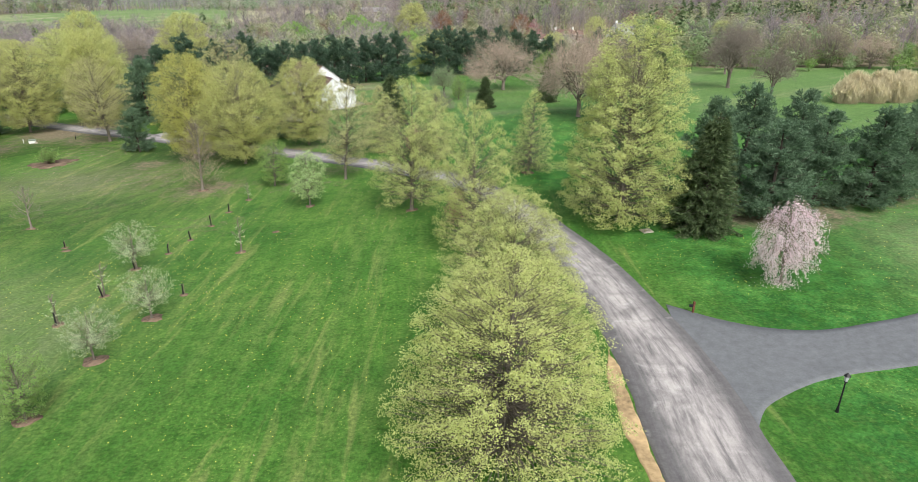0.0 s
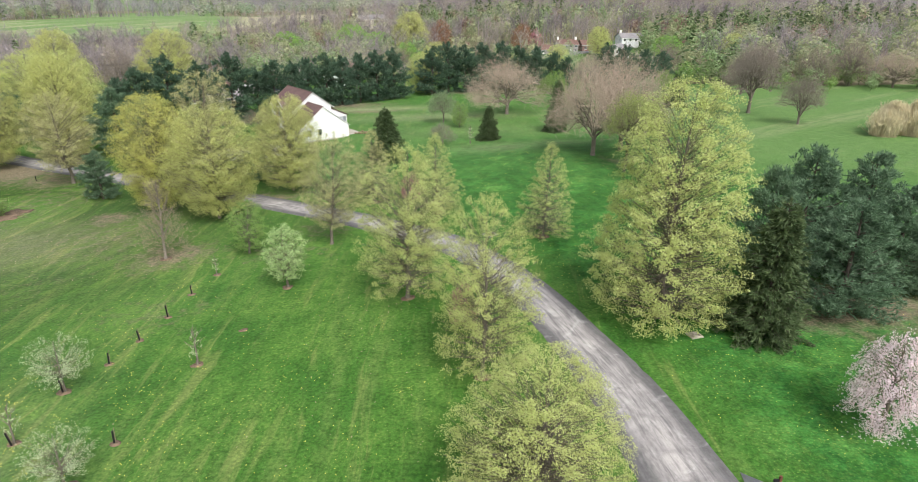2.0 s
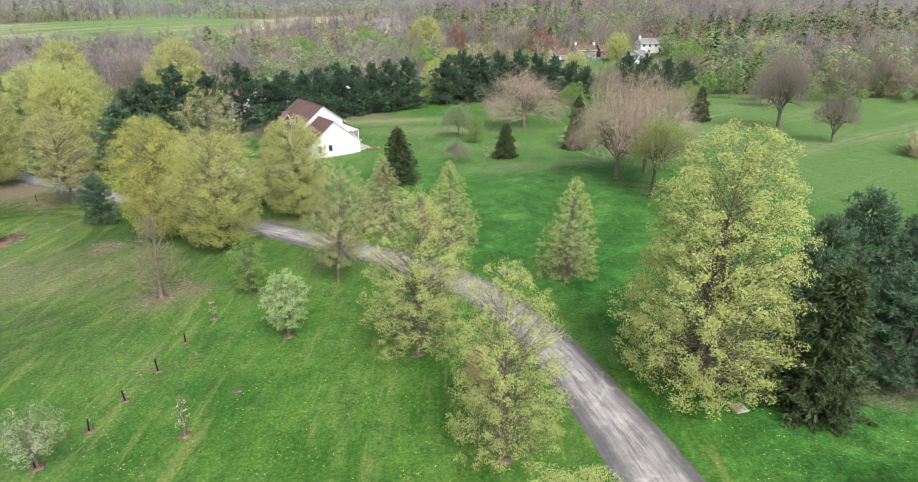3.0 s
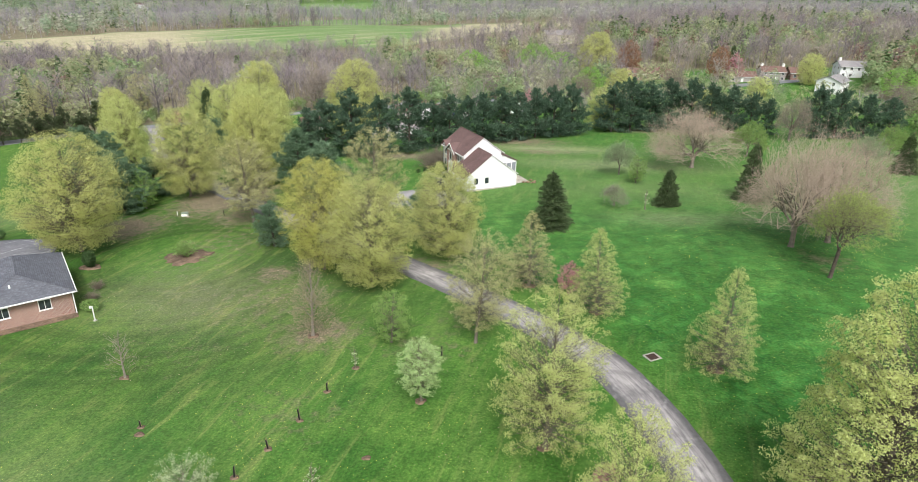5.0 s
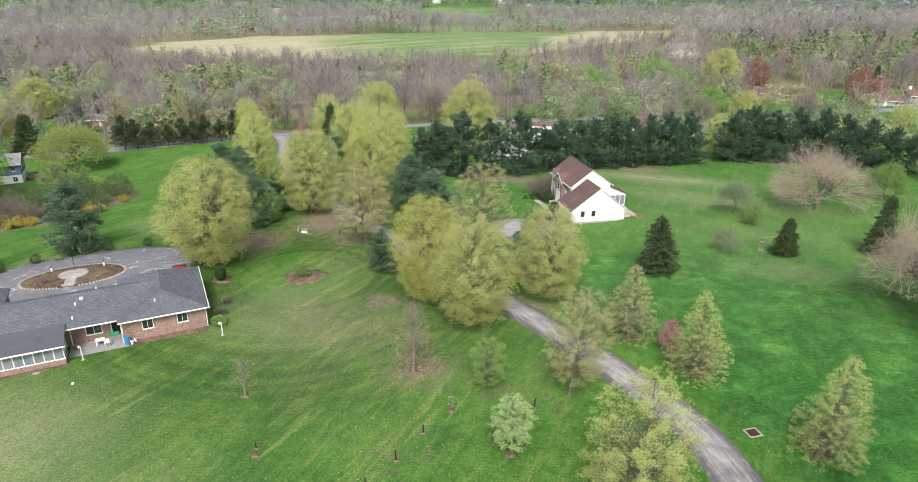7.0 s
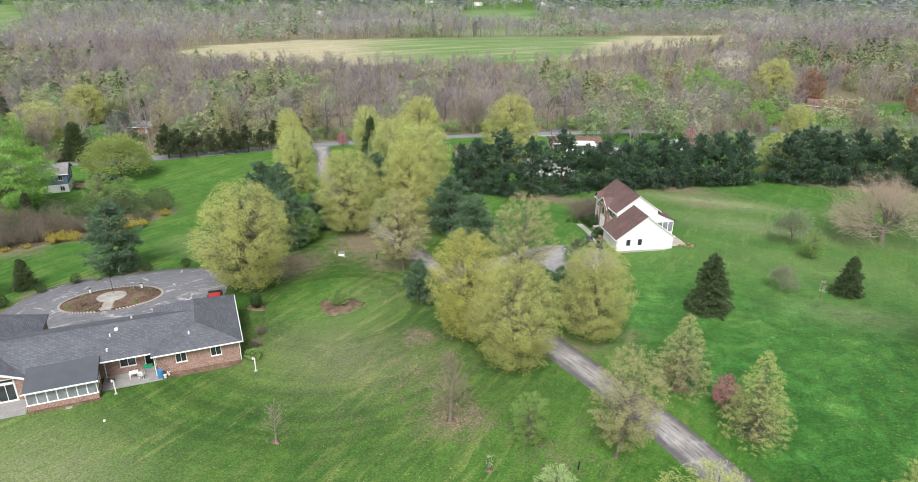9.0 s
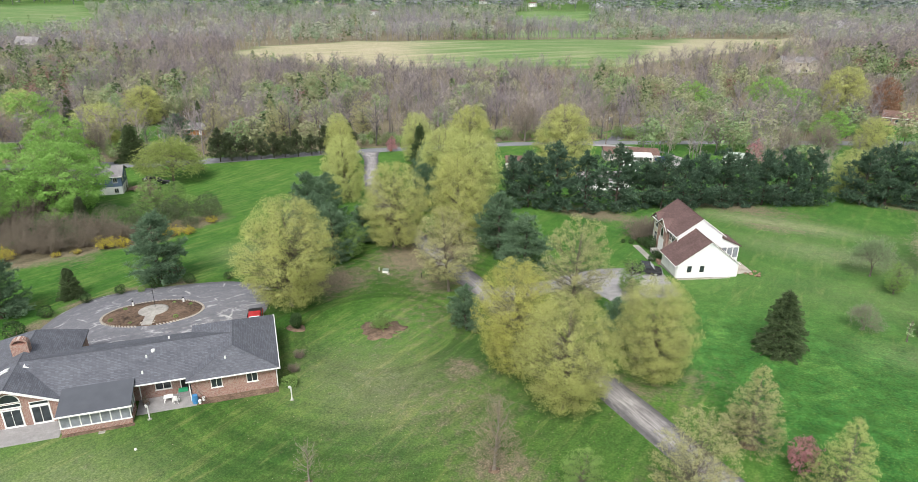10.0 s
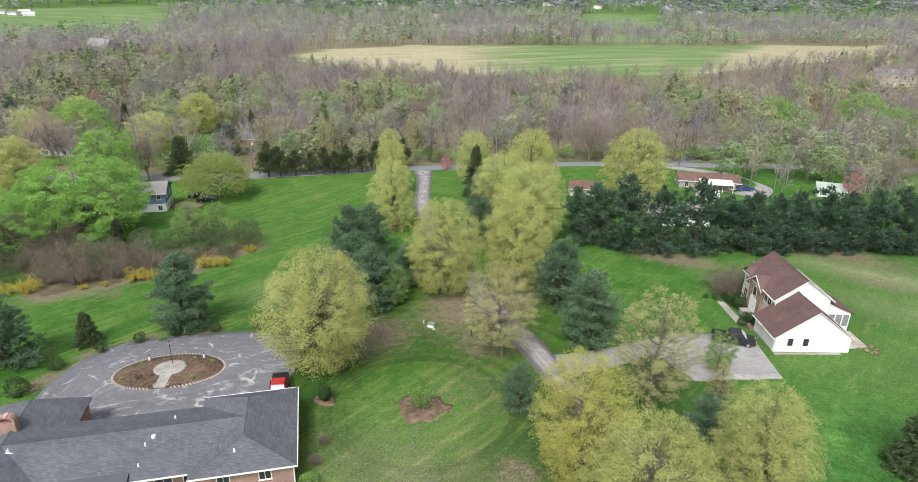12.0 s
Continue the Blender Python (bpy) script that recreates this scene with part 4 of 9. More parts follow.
def spring_tree(seed, height, radius, leaf=0.1, limbs=300, tuft=50, puff=0.4, twigs=4, per=11, jitter=0.10, profile=oval, base=0.1, lift=(0.0, 0.72), curl=0.10, ragged=0.10, bare=0.35, stout=1.0, limb=1.0):
    """Meshes of a tree coming into leaf: a straight leader, many limbs that radiate to the crown's outline, and leaves in sprays along their twigs."""
    rng = np.random.default_rng(seed)
    k = 9
    h = np.linspace(0, 0.95, k) * height
    wob = np.cumsum(rng.normal(size=(k, 2)) * 0.006 * height, 0)
    tp = np.concatenate([wob - wob[:1], h[:, None]], 1)
    r0 = (0.0135 * height + 0.02) * stout
    tr = r0 * (1 - h / height) ** 1.1 + 0.012
    wood = [tubes(tp[:-1], tp[1:], tr[:-1], tr[1:], 8), tubes(tp[:1] - [[0, 0, 0.3]], tp[:1] + [[0, 0, 0.35]], [r0 * 1.6], [r0 * 1.02], 8)]
    span = np.linspace(0, 0.985, 80)
    share = np.cumsum(profile(span) + 0.25)
    f = np.interp((np.arange(limbs) + rng.uniform(0, 1, limbs)) / limbs * share[-1], share, span)
    az = np.arange(limbs) * 2.39996 + rng.normal(size=limbs) * 0.3
    la, lz, lw = rng.uniform(0, 2 * np.pi, 16), rng.uniform(0, 1, 16), rng.uniform(-1.4, 1.0, 16) * ragged
    lobe = np.exp(-((np.angle(np.exp(1j * (az[:, None] - la[None]))) / 0.6) ** 2 + ((f[:, None] - lz[None]) / 0.16) ** 2)) @ lw
    reach = radius * profile(f) * (rng.uniform(0.72, 0.98, limbs) + lobe)
    ze = (base + (1 - base) * f) * height
    el = lift[0] + (lift[1] - lift[0]) * f ** 1.1 + rng.normal(size=limbs) * 0.10
    hs = np.clip(ze - reach * (np.tan(np.clip(el, -0.3, 1.3)) + curl), base * height * 0.9, 0.92 * height)
    s0 = np.stack([np.interp(hs, h, tp[:, i]) for i in range(3)], 1)
    d = np.stack([np.cos(az) * reach, np.sin(az) * reach, ze - hs - curl * reach], 1)
    length = np.linalg.norm(d, axis=1)
    d = d / length[:, None]
    u = np.linspace(0, 1, 4)[:, None, None]
    pts = s0[None] + d[None] * length[None, :, None] * u + np.array([0, 0, 1.0]) * (curl * length)[None, :, None] * u ** 2 + rng.normal(size=(4, limbs, 3)) * 0.02 * limb * length[None, :, None] * (u > 0)
    rad = (np.interp(hs, h, tr) * 0.13 + 0.0022 * length)[None] * limb * np.linspace(1, 0.12, 4)[:, None] + 0.005
    wood.append(tubes(pts[:-1].reshape(-1, 3), pts[1:].reshape(-1, 3), rad[:-1].ravel(), rad[1:].ravel(), 3))
    w = bare + (0.97 - bare) * rng.uniform(0, 1, (twigs, limbs))
    j = np.minimum((w * 3).astype(int), 2)
    col = np.arange(limbs)[None].repeat(twigs, 0)
    g = (w * 3 - j)[..., None]
    root = pts[j, col] * (1 - g) + pts[j + 1, col] * g
    dirn = d[None] * 0.75 + rng.normal(size=root.shape) * 0.55 + [0, 0, 0.22]
    dirn /= np.linalg.norm(dirn, axis=2, keepdims=True)
    ln = np.clip(length[None] * 0.26 * (1.25 - 0.7 * w), 0.22, 1.3) * rng.uniform(0.6, 1.2, w.shape)
    root, dirn, ln = root.reshape(-1, 3), dirn.reshape(-1, 3), ln.reshape(-1, 1)
    end = root + dirn * ln
    fine = blades(root, end, np.full(len(root), 0.014 + 0.0008 * height) * stout, rng)
    c = along(np.array([root, (root + end) / 2, end]), per, rng, 0.12)
    c = c + rng.normal(size=c.shape) * jitter
    ball = rng.normal(size=(tuft, limbs, 3))
    ball *= rng.uniform(0.45, 1.0, (tuft, limbs, 1)) / np.linalg.norm(ball, axis=2, keepdims=True)
    ball[..., 2] = np.abs(ball[..., 2]) * 0.9 - 0.25
    tips = pts[-1][None] + (ball * puff * rng.uniform(0.7, 1.3, (1, limbs, 1)))
    c = np.concatenate([c, tips.reshape(-1, 3)])
    c = c[(c[:, 2] > height * 0.03) & (c[:, 2] < height * rng.uniform(0.97, 1.03, len(c)))]
    face = c - [0, 0, height * 0.45]
    face = face / np.maximum(np.linalg.norm(face, axis=1, keepdims=True), 0.5) + [0, 0, 0.45] + rng.normal(size=c.shape) * 0.5
    return [join(*wood), join(fine), join(leaves(c, leaf, rng, face=face))]


def dome_tree(seed, height, radius, fork=0.16, counts=(8, 6, 6, 5), twigs=6, leaf=0.07, per=1, stout=1.0, lean=(0.0, 0.0), spread=0.34, low=0.0, fuzz=0.10):
    """A spreading tree: a short trunk that forks into limbs, branching again and again up to a rounded crown of fine twigs."""
    rng = np.random.default_rng(seed)
    unit = lambda d: d / np.linalg.norm(d, axis=1, keepdims=True)
    span = np.array([radius, radius, height * (1 - fork)])
    shift = np.array([lean[0], lean[1], 0.0])
    foot = np.array([lean[0] * 0.35, lean[1] * 0.35, height * fork])
    r = 0.021 * height * stout
    wood = [tubes(np.array([[0, 0, -0.3], [lean[0] * 0.1, lean[1] * 0.1, 0.35]]), np.array([[lean[0] * 0.1, lean[1] * 0.1, 0.35], foot]), np.array([r * 1.6, r * 1.05]), np.array([r * 1.05, r * 0.95]), 9)]
    n = counts[0]
    az = np.arange(n) * 2 * np.pi / n + rng.normal(size=n) * 0.25
    el = rng.uniform(low + 0.12, 1.22, n)
    d = np.stack([np.cos(az) * np.cos(el), np.sin(az) * np.cos(el), np.sin(el)], 1)
    at, thick = np.tile(foot, (n, 1)) + rng.normal(size=(n, 3)) * [0.05, 0.05, 0.04 * height], np.full(n, r * 0.52)
    lobes = rng.normal(size=(14, 3)) * [1, 1, 0.6] + [0, 0, 0.3]
    lobes, boughs = unit(lobes), []
    for level, (frac, slim) in enumerate(((0.36, 0.60), (0.64, 0.50), (0.84, 0.48), (0.96, 0.5))):
        swell = 0.80 + 0.24 * np.max(np.clip(d @ lobes.T, 0, 1) ** 9, 1)
        to = foot + shift * frac + d * span * (frac * swell * rng.uniform(0.68, 1.08, len(d)))[:, None]
        to[:, 2] = np.maximum(to[:, 2], height * 0.07)
        gap = np.linalg.norm(to - at, axis=1, keepdims=True)
        mid = (at + to) / 2 + rng.normal(size=at.shape) * 0.07 * gap + np.array([0, 0, 0.07]) * gap
        sides = (7, 5, 3, 3)[level]
        (wood if level < 2 else boughs).extend([tubes(at, mid, thick, thick * 0.8, sides), tubes(mid, to, thick * 0.8, thick * slim, sides)])
        if level < 3:
            k = counts[level + 1]
            u = rng.uniform(0.35, 1.0, (len(d), k, 1))
            u[:, 0] = 1.0
            at = (mid[:, None] * (1 - u) * 2 * (u > 0.5) + to[:, None] * (2 * u - 1) * (u > 0.5) + (at[:, None] * (1 - 2 * u) + mid[:, None] * 2 * u) * (u <= 0.5)).reshape(-1, 3)
            thick = np.maximum(np.repeat(thick * slim, k) * 0.85, 0.006)
            d = d.repeat(k, 0) + rng.normal(size=(len(d) * k, 3)) * spread * (0.82 ** level)
            d[:, 2] = np.maximum(d[:, 2], low + rng.uniform(-0.1, 0.12, len(d)))
            d = unit(d)
    k = np.repeat(np.arange(len(to)), twigs)
    u = rng.uniform(0.1, 1.0, (len(k), 1))
    root = mid[k] * (1 - u) + to[k] * u
    end = root + (d[k] * 0.4 + rng.normal(size=root.shape) * 0.85 + [0, 0, 0.1]) * rng.uniform(0.5, 1.2, (len(k), 1)) * fuzz * radius
    fine = blades(root, end, np.full(len(k), 0.010 + 0.0004 * height), rng)
    m = np.repeat(np.arange(len(k)), max(per, 1))
    c = root[m] + (end[m] - root[m]) * rng.uniform(0.3, 1.1, (len(m), 1)) + rng.normal(size=(len(m), 3)) * 0.05
    return [join(*wood), join(*boughs, fine), join(leaves(c, leaf, rng))]


def pine(seed, height, radius, tufts=1500, tuft=0.42, width=0.05, per=9, whorls=11, open_base=0.1):
    """White pine: whorls of upswept boughs that carry tufts of long needles, with gaps between the layers."""
    rng = np.random.default_rng(seed)
    h = np.linspace(0, 1.0, 9) * height
    w = np.cumsum(rng.normal(size=(9, 2)) * 0.05, 0)
    tp = np.concatenate([w, h[:, None]], 1)
    r0 = 0.017 * height + 0.03
    tr = r0 * (1 - h / height) ** 0.9 + 0.012
    wood = [tubes(tp[:-1] - [[0, 0, 0.2]], tp[1:], tr[:-1], tr[1:], 7)]
    n = whorls * 6
    f = np.repeat((np.arange(whorls) + 0.5) / whorls, 6) + rng.normal(size=n) * 0.022
    f = np.clip(open_base + (0.97 - open_base) * f, open_base, 0.97)
    hs = f * height
    az = rng.uniform(0, 2 * np.pi, n)
    reach = radius * np.clip((1 - f) ** 0.5 * (0.85 + 0.42 * np.sin(np.pi * f)), 0.10, 1.15) * rng.uniform(0.68, 1.12, n)
    s0 = np.stack([np.interp(hs, h, tp[:, i]) for i in range(3)], 1)
    el = 0.02 + 0.6 * f + rng.normal(size=n) * 0.1
    d = np.stack([np.cos(az) * np.cos(el), np.sin(az) * np.cos(el), np.sin(el)], 1)
    mid = s0 + d * reach[:, None] * 0.55 - [0, 0, 0.08]
    end = s0 + d * reach[:, None] + np.array([0, 0, 1.0]) * (reach * 0.16)[:, None]
    wood += [tubes(s0, mid, 0.012 * reach + 0.015, 0.008 * reach + 0.01, 4), tubes(mid, end, 0.008 * reach + 0.01, np.full(n, 0.006), 4)]
    clump = max(tufts // 12, 1)
    pick = rng.choice(n, clump, p=reach / reach.sum())
    u = rng.uniform(0.25, 1.0, clump) ** 0.7
    c = np.where(u[:, None] < 0.55, s0[pick] + (mid - s0)[pick] * (u / 0.55)[:, None], mid[pick] + (end - mid)[pick] * ((u - 0.55) / 0.45)[:, None])
    side = np.cross(d[pick], [0, 0, 1.0])
    spread = (reach[pick] * 0.42 * (0.35 + u * (1.2 - u) * 1.8))[:, None]
    c = c + side * rng.uniform(-1, 1, (clump, 1)) * spread + np.array([0, 0, 1.0]) * rng.normal(size=(clump, 1)) * 0.12
    puff = rng.normal(size=(12, clump, 3)) * [1, 1, 0.75]
    dirn = (puff * 0.5 + d[pick][None] * 0.45 + [0, 0, 0.5]).reshape(-1, 3)
    c = (c[None] + puff * tuft * 0.5).reshape(-1, 3)
    top = tp[-1][None] - np.array([[0, 0, 1.0]]) * rng.uniform(0, 0.7, (14, 1))
    c, dirn = np.concatenate([c, top]), np.concatenate([dirn, np.tile([0, 0, 1.0], (14, 1)) + rng.normal(size=(14, 3)) * 0.3])
    m = tufts // 8
    pi = rng.choice(n, m, p=reach / reach.sum())
    ci = s0[pi] + d[pi] * (reach[pi] * rng.uniform(0.1, 0.7, m))[:, None] + rng.normal(size=(m, 3)) * 0.25
    return [join(*wood), join(needles(c, dirn, tuft, width, rng, per, 0.5), needles(ci, d[pi] + [0, 0, 0.2], tuft * 1.7, width * 2.0, rng, 5, 0.7))]


def spruce(seed, height, radius, sprays=2600, per=7, tuft=0.3, width=0.06):
    """Norway spruce or fir: a cone of close, drooping boughs down to the grass."""
    rng = np.random.default_rng(seed)
    wood = [tubes(np.array([[0, 0, -0.2]]), np.array([[0, 0, height]]), [0.016 * height + 0.03], [0.012], 7)]
    n = 210
    f = rng.uniform(0.02, 0.97, n) ** 1.15
    az = np.arange(n) * 2.39996 + rng.normal(size=n) * 0.3
    reach = radius * (1 - f) ** 0.68 * rng.uniform(0.8, 1.08, n) + 0.08
    s0 = np.stack([0 * f, 0 * f, f * height], 1)
    d = np.stack([np.cos(az), np.sin(az), -0.22 + 0.6 * f], 1)
    end = s0 + d * reach[:, None]
    wood += [tubes(s0, end, 0.010 * reach + 0.012, np.full(n, 0.005), 3)]
    pick = rng.choice(n, sprays, p=reach / reach.sum())
    u = rng.uniform(0.2, 1.0, sprays) ** 0.7
    side = np.cross(d[pick], [0, 0, 1.0])
    c = s0[pick] + (end - s0)[pick] * u[:, None] + side * rng.uniform(-1, 1, (sprays, 1)) * (reach[pick] * 0.2 * (1.25 - u))[:, None] - np.array([0, 0, 1.0]) * rng.uniform(0, 0.16, (sprays, 1))
    c[:, 2] = np.maximum(c[:, 2], 0.08)
    dirn = d[pick] * 0.9 + side * rng.normal(size=(sprays, 1)) * 0.6 + [0, 0, -0.05]
    tip = np.tile([[0, 0, height]], (8, 1)) - np.array([[0, 0, 1.0]]) * rng.uniform(0, 0.6, (8, 1))
    c, dirn = np.concatenate([c, tip]), np.concatenate([dirn, np.tile([0, 0, 1.0], (8, 1)) + rng.normal(size=(8, 3)) * 0.3])
    m = sprays // 6
    fi, ai = rng.uniform(0.02, 0.93, m) ** 1.3, rng.uniform(0, 2 * np.pi, m)
    ri = radius * (1 - fi) ** 0.72 * rng.uniform(0.3, 0.74, m)
    ci = np.stack([np.cos(ai) * ri, np.sin(ai) * ri, fi * height + 0.1], 1)
    di = np.stack([np.cos(ai), np.sin(ai), 0 * ai - 0.1], 1)
    return [join(*wood), join(needles(c, dirn, tuft, width, rng, per, 0.45), needles(ci, di, tuft * 1.8, width * 2.0, rng, 6, 0.6))]


def bush(seed, height, radius, n=900, leaf=0.11, stems=14, flat=0.7):
    """A shrub: stems from the ground and a close, uneven coat of leaves."""
    rng = np.random.default_rng(seed)
    d = rng.normal(size=(stems, 3)) * [1, 1, 0.5] + [0, 0, 1.0]
    d /= np.linalg.norm(d, axis=1, keepdims=True)
    wood = blades(np.zeros((stems, 3)) - [0, 0, 0.05], d * np.array([radius, radius, height]) * rng.uniform(0.6, 1.0, (stems, 1)), 0.045, rng)
    v = rng.normal(size=(n, 3))
    v /= np.linalg.norm(v, axis=1, keepdims=True)
    lumps = rng.normal(size=(9, 3))
    lumps /= np.linalg.norm(lumps, axis=1, keepdims=True)
    r = 0.78 + 0.28 * np.max(np.clip(v @ lumps.T, 0, 1) ** 6, 1)
    c = v * (r * rng.uniform(0.55, 1.05, n) ** 0.45)[:, None] * [radius, radius, height * 0.52] + [0, 0, height * 0.5]
    c[:, 2] = np.maximum(c[:, 2], 0.05)
    return [join(wood), join(leaves(c, leaf, rng, face=v + rng.normal(size=v.shape) * 0.5))]


def thicket(seed, height, radius, stems=190, twigs=10, bloom=0, petal=0.035):
    """An old shrub: stems that fan out from the ground and arch over, with fine twigs and buds or flowers."""
    rng = np.random.default_rng(seed)
    az, out = rng.uniform(0, 2 * np.pi, stems), rng.uniform(0.05, 1.0, stems) ** 0.6
    way = np.stack([np.cos(az), np.sin(az), 0 * az], 1)
    foot = way * (radius * 0.3 * rng.uniform(0, 1, stems))[:, None] - [0, 0, 0.05]
    up = np.array([0, 0, 1.0])
    lobes = 0.86 + 0.16 * np.sin(az * 3 + seed) + 0.1 * np.sin(az * 5 + 2.0 * seed)
    top = height * np.sqrt(np.clip(1.06 - 0.80 * out ** 2, 0.12, 1)) * rng.uniform(0.7, 1.0, stems) * lobes
    far = radius * out * lobes * rng.uniform(0.85, 1.1, stems)
    a = foot + way * (far * 0.30)[:, None] + up * (top * 0.52)[:, None] + rng.normal(size=(stems, 3)) * 0.05
    b = foot + way * (far * 0.68)[:, None] + up * (top * 0.92)[:, None] + rng.normal(size=(stems, 3)) * 0.08
    c = foot + way * far[:, None] + up * (top * (1.0 - 0.22 * out))[:, None] + rng.normal(size=(stems, 3)) * 0.10
    c[:, 2] = np.maximum(c[:, 2], 0.08)
    r = lambda x: np.full(stems, x)
    wood = [tubes(foot, a, r(0.017), r(0.012), 3), tubes(a, b, r(0.012), r(0.008), 3), tubes(b, c, r(0.008), r(0.003), 3)]
    k, u = rng.integers(0, stems, stems * twigs), rng.uniform(0, 2, (stems * twigs, 1))
    p = np.where(u < 1, a[k] * (1 - u) + b[k] * u, b[k] * (2 - u) + c[k] * (u - 1))
    d = way[k] * 0.4 + rng.normal(size=p.shape) * 0.65 + [0, 0, 0.25]
    tip = p + d * rng.uniform(0.10, 0.34, (len(p), 1)) * height * 0.4
    tip[:, 2] = np.maximum(tip[:, 2], 0.05)
    heads = tip[::3] if not bloom else np.concatenate([p + (tip - p) * rng.uniform(0, 1, (len(p), 1)) + rng.normal(size=p.shape) * 0.04 for _ in range(bloom)])
    return [join(*wood, blades(p, tip, 0.012, rng)), join(leaves(heads, petal, rng))]


TREES = {}


def stand(key, name, x, y, scale, label, category="tree", group="", turn=None, stretch=1.0):
    """Set one tree of a made kind on the land."""
    kind = TREES[key]
    rng = random.Random(hash((round(x * 10), round(y * 10))))
    a = rng.uniform(0, 360) if turn is None else turn
    ob = thing(name, pose(x, y, gz(x, y) - 0.03, rng.uniform(-2, 2), rng.uniform(-2, 2), a), label, category, group)
    ob.scale = (scale, scale, scale * stretch)
    for pname, me in kind["parts"]:
        p = part(pname, me, None, ob)
        if pname in ("twig_mass", "stem_mass", "crown", "foliage"):
            tagged(p, kind="stuff")
    return ob


def grow(key, pieces, names, mats, height):
    TREES[key] = dict(parts=[(n, np_mesh(key + "_" + n, v, f, m)) for n, (v, f), m in zip(names, pieces, mats)], height=height,
                      radius=float(np.percentile(np.hypot(*pieces[-1][0][:, :2].T), 98)))


LEAFY = ("trunk", "twig_mass", "crown")
egg = lambda f: oval(f, 0.46, 0.50)
spire = lambda f: oval(f, 0.16, 0.80)
for i in range(2):
    grow(f"near_lime_{i}", spring_tree(10 + i, 10, 4.5, leaf=0.07, limbs=540, tuft=72, puff=0.40, twigs=5, per=13, jitter=0.08, base=0.09, lift=(-0.05, 0.8), profile=lambda f: oval(f, 0.25, 0.60)), LEAFY, (M_BARK, M_TWIG, M_LEAF_LIME), 10)
for i in range(3):
    grow(f"yellow_{i}", spring_tree(20 + i, 12, 5.5, leaf=0.115, limbs=560, tuft=56, puff=0.74, twigs=4, per=13, jitter=0.16, base=0.10, profile=egg, ragged=0.15), LEAFY, (M_BARK, M_TWIG, M_LEAF_GOLD if i == 1 else M_LEAF_YELLOW), 12)
grow("dull_0", spring_tree(30, 10, 3.4, leaf=0.085, limbs=210, tuft=46, puff=0.42, twigs=5, per=12, jitter=0.09, base=0.20, lift=(0.15, 0.8), profile=egg, ragged=0.18), LEAFY, (M_BARK, M_TWIG, M_LEAF_DULL), 10)
grow("dull_1", spring_tree(31, 10, 3.4, leaf=0.074, limbs=330, tuft=38, puff=0.32, twigs=5, per=9, jitter=0.07, base=0.05, lift=(-0.25, 0.6), curl=0.16, profile=spire), LEAFY, (M_BARK, M_TWIG, M_LEAF_LIME), 10)
grow("dull_2", spring_tree(32, 10, 3.4, leaf=0.078, limbs=320, tuft=38, puff=0.32, twigs=5, per=9, jitter=0.07, base=0.06, lift=(-0.2, 0.6), curl=0.14, profile=spire), LEAFY, (M_BARK, M_TWIG, M_LEAF_DULL), 10)
grow("open_lime", spring_tree(33, 10, 3.9, leaf=0.076, limbs=290, tuft=62, puff=0.40, twigs=6, per=12, jitter=0.08, base=0.12, lift=(0.05, 0.8), profile=lambda f: oval(f, 0.25, 0.56), ragged=0.22), LEAFY, (M_BARK, M_TWIG, M_LEAF_LIME), 10)
for i in range(3):
    grow(f"pine_{i}", pine(40 + i, 10, 3.3, tufts=4800, tuft=0.30, width=0.075, per=5, whorls=9, open_base=0.02), ("trunk", "foliage"), (M_PINEBARK, M_NEEDLE), 10)
for i in range(2):
    grow(f"spruce_{i}", spruce(50 + i, 8, 2.9, sprays=5600, per=4, tuft=0.27, width=0.085), ("trunk", "foliage"), (M_PINEBARK, M_SPRUCE), 8)
    grow(f"far_yellow_{i}", spring_tree(60 + i, 13, 5.7, leaf=0.165, limbs=360, tuft=50, puff=0.85, twigs=5, per=13, jitter=0.2, base=0.04, profile=egg, ragged=0.18), LEAFY, (M_BARK, M_TWIG, M_LEAF_LIME if i else M_LEAF_YELLOW), 13)
    grow(f"far_green_{i}", spring_tree(70 + i, 13, 7.5, leaf=0.21, limbs=250, tuft=80, puff=0.95, twigs=2, per=10, jitter=0.2, base=0.08, profile=egg, ragged=0.24), LEAFY, (M_BARK, M_TWIG, M_LEAF_BRIGHT), 13)
grow("big_lime", spring_tree(80, 16.5, 5.3, leaf=0.112, limbs=560, tuft=72, puff=0.56, twigs=5, per=13, jitter=0.10, base=0.04, lift=(0.0, 0.95), profile=lambda f: oval(f, 0.22, 0.48), ragged=0.2), LEAFY, (M_BARK, M_TWIG, M_LEAF_LIME), 16.5)
grow("wide_green", spring_tree(180, 15.4, 14.5, leaf=0.30, limbs=520, tuft=96, puff=1.25, twigs=2, per=10, jitter=0.25, base=0.05, lift=(0.0, 0.9), profile=lambda f: oval(f, 0.3, 0.45), ragged=0.2), LEAFY, (M_BARK, M_TWIG, M_LEAF_BRIGHT), 15.4)
grow("pear", spring_tree(81, 5.6, 1.75, leaf=0.085, limbs=150, tuft=44, puff=0.30, twigs=4, per=9, jitter=0.07, base=0.20, lift=(0.2, 0.9), profile=egg, ragged=0.16), LEAFY, (M_BARK, M_TWIG, M_BLOSSOM_WHITE), 5.6)
